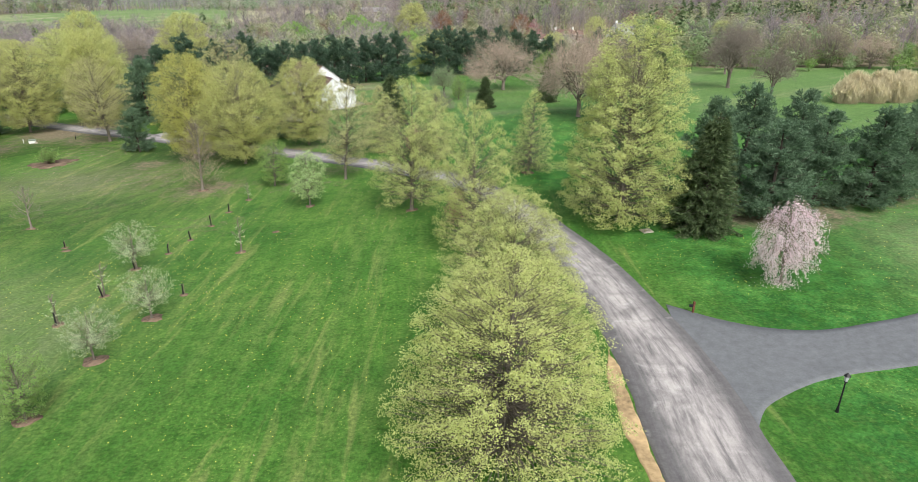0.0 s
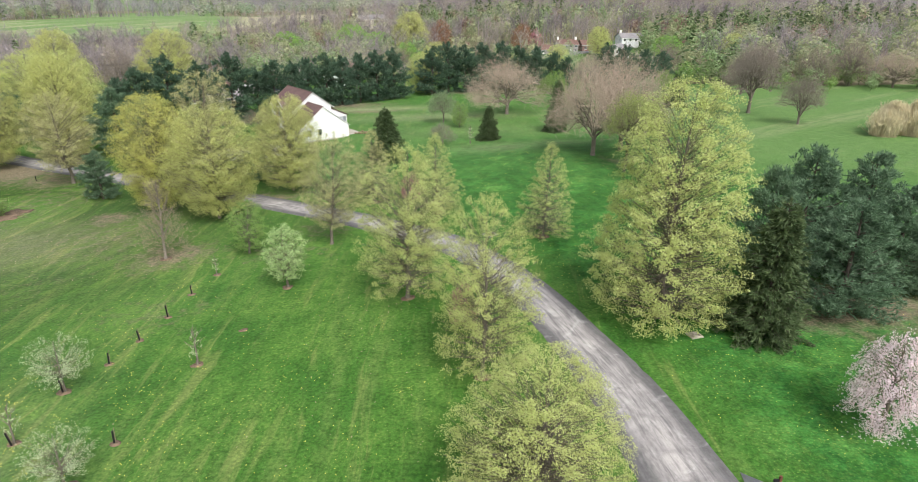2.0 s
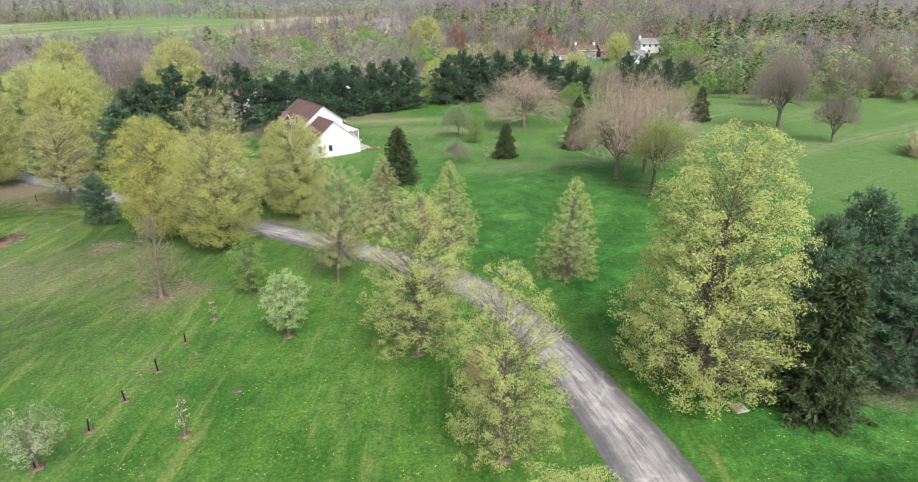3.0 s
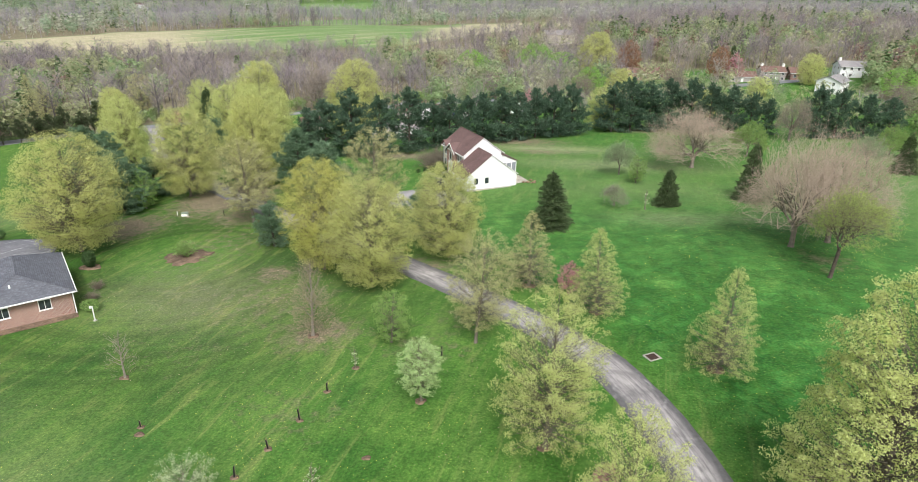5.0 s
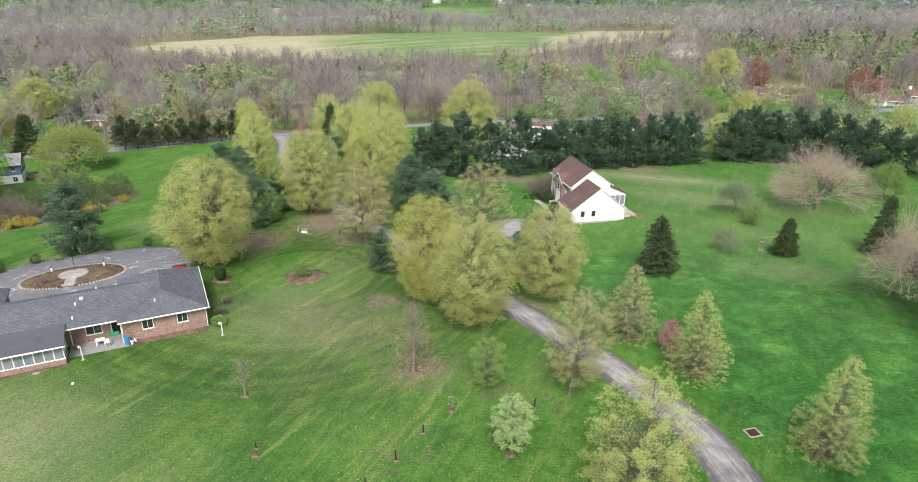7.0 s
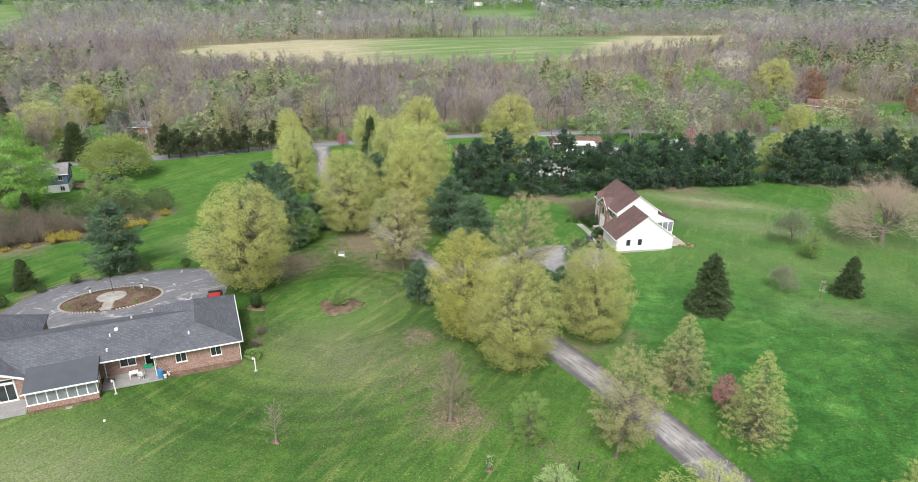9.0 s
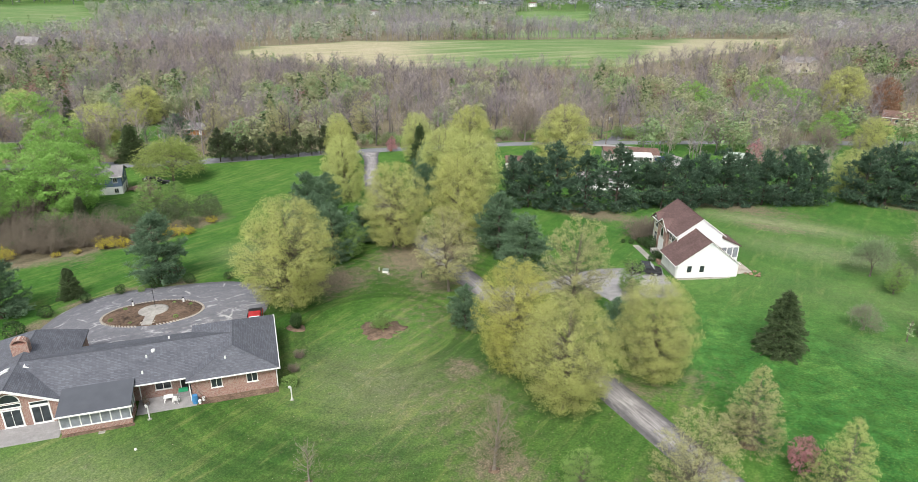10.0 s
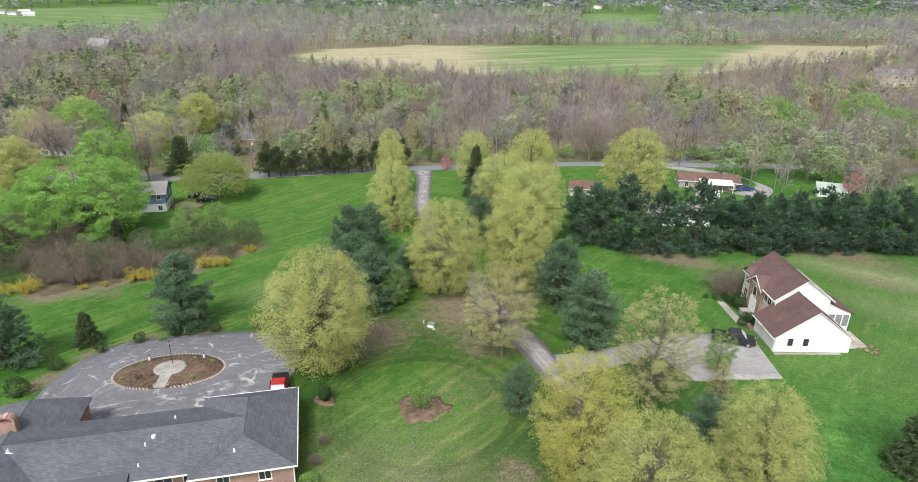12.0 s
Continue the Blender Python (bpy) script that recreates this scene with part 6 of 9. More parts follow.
for x, y, key, s, label in ((-63.4, 76.1, "egg_yew", 1.2, "clipped dark green egg-shaped yew in a ring of soil"), (-54.4, 82.2, "open_shrub", 1.2, "leafy shrub in a bare mulch island"),
                            (-53.9, 66.5, "shrub", 0.72, "broad green shrub at the brick house corner"), (-55.8, 68.8, "twiggy", 0.6, "twiggy budding shrub beside the brick house"),
                            (-57.6, 71.2, "twiggy", 0.62, "twiggy budding shrub beside the brick house"),
                            (-87.4, 76.8, "yew", 1.55, "round clipped evergreen edging the asphalt court"), (-90.2, 73.0, "yew", 1.55, "round clipped evergreen edging the asphalt court"), (-92.6, 69.0, "yew", 1.49, "round clipped evergreen edging the asphalt court"), (-94.0, 64.8, "yew", 1.49, "round clipped evergreen edging the asphalt court"), (-93.8, 59.4, "yew", 1.82, "round clipped evergreen edging the asphalt court"), (-91.2, 54.6, "yew", 2.43, "round clipped evergreen edging the asphalt court"), (-84.0, 81.2, "yew", 1.35, "round clipped evergreen edging the asphalt court"),
                            (-90.5, 71.0, "shrub", 0.4, "low green shrub edging the asphalt court"),
                            (-73.5, 81.8, "shrub", 0.6, "green shrub under the golden tree"), (-93.5, 78.2, "twiggy", 1.0, "bare twiggy shrub on the lawn")):
    stand(key, "shrub", x, y, s, label, "shrub")
for x, y, key, size, tall in ((-127.1, 77.6, "twiggy", 3.5, 0.95), (-124.0, 82.6, "twiggy", 3.1, 0.9), (-130.5, 73.5, "twiggy", 3.1, 0.9), (-127.3, 87.4, "olive_shrub", 2.6, 0.95), (-121.6, 87.6, "olive_shrub", 2.0, 0.9), (-131.6, 82.2, "olive_shrub", 2.1, 1.0),
                              (-133.6, 88.4, "olive_shrub", 2.2, 1.0), (-118.6, 90.4, "olive_shrub", 1.5, 0.9), (-129.0, 92.6, "olive_shrub", 2.1, 1.0), (-136.8, 78.4, "olive_shrub", 2.1, 1.0), (-141.5, 74.4, "twiggy", 3.1, 1.0), (-146.4, 78.0, "twiggy", 3.4, 1.0),
                              (-135.6, 70.2, "twiggy", 2.7, 0.9), (-150.5, 72.0, "olive_shrub", 2.4, 1.0), (-157.0, 68.0, "twiggy", 3.5, 1.0), (-122.1, 94.6, "olive_shrub", 2.3, 1.0), (-118.2, 97.4, "olive_shrub", 2.0, 1.05), (-124.6, 98.4, "olive_shrub", 2.2, 1.1),
                              (-116.6, 101.4, "olive_shrub", 1.9, 1.1), (-120.6, 103.0, "olive_shrub", 2.2, 1.1), (-128.0, 103.6, "shrub", 2.0, 1.0), (-143.4, 68.6, "olive_shrub", 2.7, 1.1), (-137.6, 65.6, "olive_shrub", 2.4, 1.1), (-148.8, 65.4, "olive_shrub", 2.6, 1.1),
                              (-131.6, 64.6, "olive_shrub", 1.8, 1.0), (-114.4, 95.2, "olive_shrub", 1.3, 0.9), (-122.8, 73.0, "twiggy", 2.3, 0.9), (-120.9, 78.2, "twiggy", 2.4, 0.9), (-119.0, 83.6, "twiggy", 2.1, 0.9), (-126.4, 70.0, "twiggy", 2.3, 0.9), (-125.0, 77.0, "olive_shrub", 1.9, 1.0)):
    stand(key, "hedge_shrub", x, y, size, "overgrown hedge shrub with bare grey-brown arching stems" if key == "twiggy" else "overgrown dull green hedge shrub" if key == "olive_shrub" else "rounded bright green hedge shrub", "shrub", "wild hedge", stretch=tall)
stand("cedar", "conifer_tree", -139.5, 86.5, 0.85, "small dark conifer standing in the wild hedge", "conifer")
stand("cedar", "conifer_tree", -133.0, 84.5, 0.55, "small dark conifer standing in the wild hedge", "conifer")
for x, y, s in ((-124.4, 66.2, 1.35), (-126.4, 63.6, 1.1), (-116.4, 79.4, 1.25), (-114.8, 81.6, 1.0), (-119.2, 72.2, 0.55), (-117.9, 75.0, 0.5), (-112.8, 90.0, 1.2), (-111.2, 92.4, 0.9), (-114.2, 99.5, 0.8)):
    stand("forsythia", "forsythia_shrub", x, y, s, "forsythia shrub in bright yellow flower", "shrub", "forsythia in the hedge")

# ---------------------------------------------------------------- woods of the valley and the hills
def wild(rng, kind, n):
    """A far tree of unit height: a trunk with rising limbs and a haze of twigs, a lobed leafy crown, or a cone."""
    if kind == "bare":
        m = 11
        a, u = np.arange(m) * 2.4 + rng.normal(size=m) * 0.4, np.linspace(0.24, 0.72, m)
        s = np.stack([0 * a, 0 * a, u], 1)
        out = rng.uniform(0.20, 0.36, m) * (1.15 - 0.75 * u)
        e = np.stack([np.cos(a) * out, np.sin(a) * out, np.minimum(u + rng.uniform(0.22, 0.42, m), 0.97)], 1)
        limb = blades(s, e, np.full(m, 0.014), rng)
        tr = tubes(np.array([[0, 0, -0.03]]), np.array([[0, 0, 0.86]]), [0.014], [0.003], 3)
        k, t = rng.integers(0, m, n), rng.uniform(0.15, 1.0, n)[:, None]
        c = s[k] * (1 - t) + e[k] * t
        d = (e - s)[k] * 0.8 + rng.normal(size=(n, 3)) * [0.30, 0.30, 0.24] + [0, 0, 0.05]
        d *= rng.uniform(0.10, 0.19, (n, 1)) / np.linalg.norm(d, axis=1, keepdims=True)
        return join(tr, limb, blades(c, c + d, np.full(n, 0.0095 if n > 60 else 0.02), rng))
    if kind == "leafy":
        lobes = 10
        la, lz = np.arange(lobes) * 2.4, np.linspace(0.30, 0.80, lobes) + rng.normal(size=lobes) * 0.03
        lr = 0.20 * np.sin(np.pi * np.clip((lz - 0.16) / 0.78, 0, 1)) ** 0.6 * rng.uniform(0.7, 1.15, lobes)
        hub = np.stack([np.cos(la) * lr, np.sin(la) * lr, lz], 1)
        k = rng.integers(0, lobes, n)
        d = rng.normal(size=(n, 3)) + [0, 0, 0.35]
        d /= np.linalg.norm(d, axis=1, keepdims=True)
        c = hub[k] + d * (rng.uniform(0.10, 0.165, lobes)[k] * rng.uniform(0.75, 1.05, n))[:, None]
        tr = tubes(np.array([[0, 0, -0.03]]), np.array([[0, 0, 0.7]]), [0.016], [0.008], 3)
        size = 0.036 if n > 500 else 0.052 if n > 250 else 0.064 if n > 150 else 0.075 if n > 60 else 0.12
        return join(leaves(c, size, rng, 0.8, face=d + (c - [0, 0, 0.5]) * 2 + [0, 0, 0.3], loose=0.12), tr)
    f = rng.uniform(0, 1, n) ** 1.3
    a = rng.uniform(0, 2 * np.pi, n)
    w = 0.22 * (1 - f) ** 0.75 * rng.uniform(0.6, 1.1, n)
    c = np.stack([np.cos(a) * w, np.sin(a) * w, 0.05 + 0.95 * f], 1)
    return join(leaves(c, 0.10, rng, 0.6, face=c * [6, 6, 0] + [0, 0, 0.4]))


def scatter(name, pts, sizes, kind, n, mat, label, seed, girth=1.0):
    """One object of many far trees."""
    rng = np.random.default_rng(seed)
    temps = [wild(rng, kind, n) for _ in range(5)]
    which = rng.integers(0, 5, len(pts))
    vs, by, off = [], {}, 0
    for k, (v, fs) in enumerate(temps):
        p, s = pts[which == k], sizes[which == k]
        if not len(p):
            continue
        a = rng.uniform(0, 2 * np.pi, len(p))
        wide = s * rng.uniform(0.95, 1.4, len(p)) * girth
        x = (v[None, :, 0] * np.cos(a)[:, None] - v[None, :, 1] * np.sin(a)[:, None]) * wide[:, None] + p[:, :1]
        y = (v[None, :, 0] * np.sin(a)[:, None] + v[None, :, 1] * np.cos(a)[:, None]) * wide[:, None] + p[:, 1:2]
        z = v[None, :, 2] * s[:, None] + ground(p[:, 0], p[:, 1])[:, None]
        vs.append(np.stack([x, y, z], -1).reshape(-1, 3))
        for f in fs:
            by.setdefault(f.shape[1], []).append((f[None] + (np.arange(len(p)) * len(v) + off)[:, None, None]).reshape(-1, f.shape[1]))
        off += len(v) * len(p)
    me = np_mesh(name, np.concatenate(vs), [np.concatenate(f) for f in by.values()], mat)
    return tagged(new(name, me), label, "woodland", kind="stuff")


def road_gap(p):
    d = np.full(len(p), 1e9)
    for (x0, y0), (x1, y1) in zip(ROAD, ROAD[1:]):
        v = np.array([x1 - x0, y1 - y0], float)
        t = np.clip(((p - [x0, y0]) @ v) / (v @ v), 0, 1)
        d = np.minimum(d, np.hypot(*(p - [x0, y0] - t[:, None] * v).T))
    return d


def sites(n, seed, near, far, spread=1.0):
    """Places for trees in the sector that the valley fills, clear of fields, lawns and the road."""
    rng = np.random.default_rng(seed)
    r = np.sqrt(rng.uniform(near ** 2, far ** 2, n))
    a = rng.uniform(radians(-48), radians(88), n)
    p = np.stack([-20 - np.sin(a) * r, 60 + np.cos(a) * r], 1)
    ok = road_gap(p) > 6.5
    for poly in (*CLEAR, *FIELDS):
        ok &= ~inside(p[:, 0], p[:, 1], list(poly))
    return p[ok]


wr = np.random.default_rng(5)
tint = lambda p: np.sin(p[:, 0] / 37 + 1) * np.sin(p[:, 1] / 29) + 0.6 * np.sin(p[:, 0] / 13 + p[:, 1] / 19)
FRINGE = [(-420, 300), (-377, 322), (-311, 324), (-257, 340), (-206, 366), (-140, 392), (-92, 500), (-66, 620), (-20, 620), (-30, 480), (-60, 400), (-110, 330), (-190, 305), (-260, 280), (-330, 262), (-400, 270)]
near_wood, mid_wood, far_wood = sites(8800, 21, 120, 520), sites(9500, 22, 500, 1100), sites(6200, 23, 1050, 3000)
k = tint(near_wood) + wr.normal(size=len(near_wood)) * 0.6 + 0.55 * (near_wood[:, 0] > 20) + 0.75 * (near_wood[:, 0] > 58) * (near_wood[:, 1] < 330)
for cx, cy, rx, ry, more in ((-262, 172, 60, 45, 0.85), (-330, 195, 60, 45, 0.8), (-430, 190, 70, 40, 1.0), (-395, 246, 35, 30, 0.8), (-120, 330, 22, 26, 0.4), (-20, 400, 60, 60, 0.5)):
    k += more * np.exp(-((near_wood[:, 0] - cx) / rx) ** 2 - ((near_wood[:, 1] - cy) / ry) ** 2)
size = wr.uniform(7.5, 16.0, len(near_wood))
low = inside(near_wood[:, 0], near_wood[:, 1], FRINGE)
size = np.where(low, size * 0.62, size)
keep = ~low | (wr.uniform(size=len(low)) < 0.95)
near_wood, k, size = near_wood[keep], k[keep], size[keep]
pick = wr.uniform(size=len(k))
for name, lo, hi, mat, label, seed in (("bare_woods", 0.0, 0.45, M_WOOD_BARE, "grey-brown bare woodland on the valley floor", 31), ("dark_bare_woods", 0.45, 0.66, M_WOOD_DARK, "dark bare trees of the valley woodland", 37),
                                       ("tan_bare_woods", 0.66, 1.1, M_WOOD_TAN, "tan budding trees of the valley woodland", 38)):
    s = (k < 0.68) & (pick >= lo) & (pick < hi)
    scatter(name, near_wood[s], size[s], "bare", 100, mat, label, seed)
close = np.hypot(near_wood[:, 0] + 20, near_wood[:, 1] - 60) < 285
for name, lo, hi, mat, big, label, seed in (("budding_woods", 0.68, 1.22, M_WOOD_BUD, 0.9, "yellow-green budding woodland trees", 32), ("green_woods", 1.22, 1.6, M_WOOD_GREEN, 0.85, "fresh green woodland trees", 33)):
    s = (k >= lo) & (k < hi)
    scatter(name, near_wood[s & close], size[s & close] * big, "leafy", 480, mat, label, seed)
    scatter(name, near_wood[s & ~close], size[s & ~close] * big, "leafy", 160, mat, label, seed + 100)
s = (k >= 1.6) & (k < 1.75)
scatter("reddish_woods", near_wood[s], size[s] * 0.8, "leafy", 200, M_WOOD_RED, "reddish budding woodland trees", 34)
s = k >= 1.75
scatter("conifer_woods", near_wood[s], size[s], "cone", 60, M_SPRUCE, "dark conifers in the woodland", 35)
under = near_wood + wr.normal(size=near_wood.shape) * 4
under = under[(road_gap(under) > 5) & ~inside(under[:, 0], under[:, 1], CLEAR[0])][::2]
scatter("undergrowth", under, wr.uniform(1.5, 4, len(under)), "leafy", 22, M_UNDER, "green undergrowth below the bare trees", 36)
k = tint(mid_wood / 2.2) + wr.normal(size=len(mid_wood)) * 0.7 + 0.3 * np.clip((np.hypot(mid_wood[:, 0] + 20, mid_wood[:, 1] - 60) - 700) / 200, 0, 1)
size = wr.uniform(10, 17, len(mid_wood))
pick = wr.uniform(size=len(k))
for name, lo, hi, mat, label, seed in (("far_bare_woods", 0.0, 0.5, M_HAZED_BARE, "distant bare grey-brown woodland", 41), ("far_dark_woods", 0.5, 0.66, M_HAZED_DARK, "distant dark bare woodland", 49), ("far_tan_woods", 0.66, 1.1, M_HAZED_TAN, "distant tan budding woodland", 50)):
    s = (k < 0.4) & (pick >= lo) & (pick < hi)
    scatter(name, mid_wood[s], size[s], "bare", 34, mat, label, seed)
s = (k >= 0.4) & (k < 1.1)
scatter("far_budding_woods", mid_wood[s], size[s] * 0.9, "leafy", 50, M_HAZED_BUD, "distant yellow-green woodland", 42)
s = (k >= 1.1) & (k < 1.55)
scatter("far_green_woods", mid_wood[s], size[s] * 0.9, "leafy", 50, M_HAZED_GREEN, "distant green woodland", 43)
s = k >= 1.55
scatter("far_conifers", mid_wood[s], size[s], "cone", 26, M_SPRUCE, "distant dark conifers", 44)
low = mid_wood[::2] + wr.normal(size=mid_wood[::2].shape) * 5
low = low[~np.any([inside(low[:, 0], low[:, 1], f) for f in FIELDS], 0)]
scatter("distant_undergrowth", low, wr.uniform(3, 6, len(low)), "leafy", 12, M_HAZED_TAN, "low scrub below the distant bare trees", 51, 1.6)
k = tint(far_wood / 4) + wr.normal(size=len(far_wood)) * 0.7
size = wr.uniform(17, 30, len(far_wood))
for name, lo, hi, mat, label, seed in (("hill_bare_woods", -9, -0.1, M_HAZED_HILL_BARE, "bare woods on the far hills", 45), ("hill_budding_woods", -0.1, 0.5, M_HAZED_HILL_BUD, "yellow-green woods on the far hills", 46),
                                       ("hill_green_woods", 0.5, 0.85, M_HAZED_HILL_GREEN, "green woods on the far hills", 47), ("hill_conifers", 0.85, 9, M_HAZED_HILL_DARK, "dark woods on the far hills", 48)):
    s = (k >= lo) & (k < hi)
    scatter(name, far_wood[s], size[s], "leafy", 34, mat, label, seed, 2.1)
# thicket of shrubs and saplings that edges the woods along the road and the meadow
er = np.random.default_rng(71)
edge = np.array([(-250, 62), (-191, 118), (-139.5, 169.4), (-117.5, 192), (-105.5, 207), (-90, 220.5), (-62, 243), (-35, 262)], float)
i = er.integers(0, len(edge) - 1, 300)
u, off = er.uniform(0, 1, (300, 1)), er.uniform(5.5, 17, (300, 1))
way = edge[i + 1] - edge[i]
way /= np.linalg.norm(way, axis=1, keepdims=True)
verge = edge[i] * (1 - u) + edge[i + 1] * u + np.stack([-way[:, 1], way[:, 0]], 1) * off
meadow = np.stack([er.uniform(62, 150, 110), er.uniform(178, 215, 110)], 1)
meadow[:, 1] -= (meadow[:, 0] - 62) * 0.18
verge = np.concatenate([verge, meadow])
verge = verge[road_gap(verge) > 4.5]
size = er.uniform(1.6, 5.0, len(verge)) * np.where(verge[:, 0] > 50, 1.4, 1.0)
for i, (m, label) in enumerate(((M_WOOD_GREEN, "green shrubs along the edge of the woods"), (M_LEAF_GREEN, "bright saplings along the edge of the woods"), (M_UNDER, "dark green brambles along the edge of the woods"))):
    scatter("edge_shrubs", verge[i::3], size[i::3], "leafy", 380, m, label, 72 + i, 1.3)
# gardens and hedgerows between the pine row and the far houses
gr = np.random.default_rng(61)
garden = np.concatenate([np.stack([gr.uniform(-75, -28, 210), gr.uniform(206, 306, 210)], 1), np.stack([gr.uniform(-28, 120, 260), gr.uniform(200, 296, 260)], 1)])
garden = garden[(road_gap(garden) > 5) & (np.min([np.hypot(garden[:, 0] - x, garden[:, 1] - y) for x, y in ((-66, 206), (-60.6, 190.5), (1.3, 318), (50, 314), (38, 312), (61, 316), (66, 284), (80, 318), (72, 276), (-54, 293), (-39, 217), (66, 270), (-58, 200))], 0) > 10)]
size = np.where(garden[:, 0] < -28, gr.uniform(7, 13, len(garden)), gr.uniform(4, 9, len(garden)))
for i, (kind, m, mat, label) in enumerate((("bare", 96, M_WOOD_BARE, "bare garden trees behind the pine row"), ("leafy", 300, M_WOOD_GREEN, "fresh green garden trees behind the pine row"), ("leafy", 300, M_WOOD_BUD, "pale budding garden trees behind the pine row"), ("bare", 96, M_WOOD_TAN, "tan budding garden trees behind the pine row"))):
    scatter("garden_trees", garden[i::4], size[i::4], kind, m, mat, label, 62 + i)

# ---------------------------------------------------------------- houses
def window(parent, x, y, z, w, h, face="-y", panes=2, frame=0.07, name="window", mat=None):
    """A framed window set into a wall face: frame bars and one pane of glass per light. x, y, z: middle of the sill line."""
    ob = new(name)
    ob.parent = parent
    ob.matrix_basis = pose(x, y, z, 0, 0, {"-y": 0, "+x": 90, "+y": 180, "-x": -90}[face])
    bm = boxes((-w / 2, w / 2, -0.05, 0.06, 0, frame), (-w / 2, w / 2, -0.05, 0.06, h - frame, h), (-w / 2, -w / 2 + frame, -0.05, 0.06, frame, h - frame), (w / 2 - frame, w / 2, -0.05, 0.06, frame, h - frame))
    part("window_frame", bm, mat or M_TRIM, ob)
    part("sill", boxes((-w / 2 - 0.05, w / 2 + 0.05, -0.09, 0.05, -0.06, -0.004)), mat or M_TRIM, ob)
    step_w = (w - 2 * frame) / panes
    for i in range(panes):
        x0 = -w / 2 + frame + i * step_w
        part("pane", boxes((x0 + 0.004, x0 + step_w - 0.004, -0.018, 0.0, frame + 0.004, h - frame - 0.004)), M_GLASS, ob)
        if i:
            part("mullion", boxes((x0 - 0.025, x0 + 0.025, -0.045, -0.02, frame, h - frame)), mat or M_TRIM, ob)
    return ob


def arch_window(parent, x, y, z, w, h, name="arch_window"):
    """A window with a half-round head."""
    ob = new(name)
    ob.parent = parent
    ob.matrix_basis = pose(x, y, z)
    n, r = 14, w / 2
    arc = lambda k, d: [(math.cos(math.pi * i / n) * k, d, h - r + math.sin(math.pi * i / n) * k) for i in range(n + 1)]
    bm = bmesh.new()
    outer, inner = arc(r, -0.05), arc(r - 0.08, -0.05)
    for i in range(n):
        prism(bm, [outer[i], outer[i + 1], inner[i + 1], inner[i]], (0, 0.11, 0))
    if h > r:
        box(bm, -r, -r + 0.08, -0.05, 0.06, 0, h - r)
        box(bm, r - 0.08, r, -0.05, 0.06, 0, h - r)
    box(bm, -r, r, -0.05, 0.06, -0.08, 0)
    part("window_frame", bm, M_TRIM, ob)
    bm = bmesh.new()
    prism(bm, [(-r + 0.08, -0.015, 0.002), *[(p[0], -0.015, p[2]) for p in inner[::-1]], (r - 0.08, -0.015, 0.002)], (0, 0.015, 0))
    part("pane", bm, M_GLASS, ob)
    return ob


def french_door(parent, x, y, z, w=1.75, h=2.1):
    ob = window(parent, x, y, z, w, h, panes=2, frame=0.14, name="french_door")
    part("handle", boxes((-0.03, 0.03, -0.1, -0.05, 0.95, 1.1)), M_STEEL, ob)
    return ob


EAVE, RIDGE = 2.88, 4.86
ranch = thing("ranch_house", pose(-54.30, 65.67, -4.15, 0, 0, 52.4), "long red brick ranch house with dark grey shingle roof", "house")
# walls
part("front_wall", boxes((-9.0, -0.45, 0.5, 0.72, -0.4, EAVE - 0.06)), M_BRICK, ranch)
part("side_wall", boxes((-0.67, -0.45, 0.722, 11.5, -0.6, EAVE - 0.06)), M_BRICK, ranch)
part("back_wall", boxes((-9.0, -0.45, 11.502, 11.7, -0.6, EAVE - 0.06)), M_BRICK, ranch)
part("wing_return_wall", boxes((-9.0, -8.8, 0.722, 2.2, -0.4, EAVE - 0.06)), M_BRICK, ranch)
part("recess_wall", boxes((-21.2, -9.0, 2.2, 2.42, -0.4, EAVE + 0.3)), M_BRICK, ranch)
part("north_wall", boxes((-21.2, -9.0, 10.1, 10.3, -0.6, EAVE - 0.06)), M_BRICK, ranch)
part("left_wall", boxes((-29.5, -29.3, 0.9, 14.2, -0.4, EAVE - 0.06)), M_BRICK, ranch)
part("garage_wall", boxes((-29.3, -21.4, 14.0, 14.2, -0.6, EAVE - 0.06), (-21.4, -21.2, 10.3, 14.2, -0.6, EAVE - 0.06)), M_BRICK, ranch)
bm = bmesh.new()
prism(bm, [(-29.5, 0.9, -0.4), (-21.2, 0.9, -0.4), (-21.2, 0.9, EAVE - 0.08), (-25.4, 0.9, RIDGE - 0.1), (-29.5, 0.9, EAVE - 0.08)], (0, 0.22, 0))
part("gable_wall", bm, M_BRICK, ranch)
# roofs
P, Q = (-4.65, 2.7, RIDGE), (-4.65, 8.4, RIDGE)
A, B, C, D = (0, 0, EAVE), (0, 12.05, EAVE), (-9.4, 12.05, EAVE), (-9.4, 0, EAVE)
part("wing_roof", slabs((D, A, P), (A, B, Q, P), (B, C, Q), (C, D, P, Q)), M_SLATE, ranch, "dark grey hipped shingle roof")
part("main_roof", slabs(((-4.65, 0.85, EAVE), (-4.65, 5.5, RIDGE - 0.02), (-25.4, 5.5, RIDGE - 0.02), (-21.0, 0.85, EAVE)),
                        ((-4.65, 5.5, RIDGE - 0.02), (-4.65, 10.6, EAVE), (-21.0, 10.6, EAVE), (-25.4, 5.5, RIDGE - 0.02))), M_SLATE, ranch, "dark grey shingle roof")
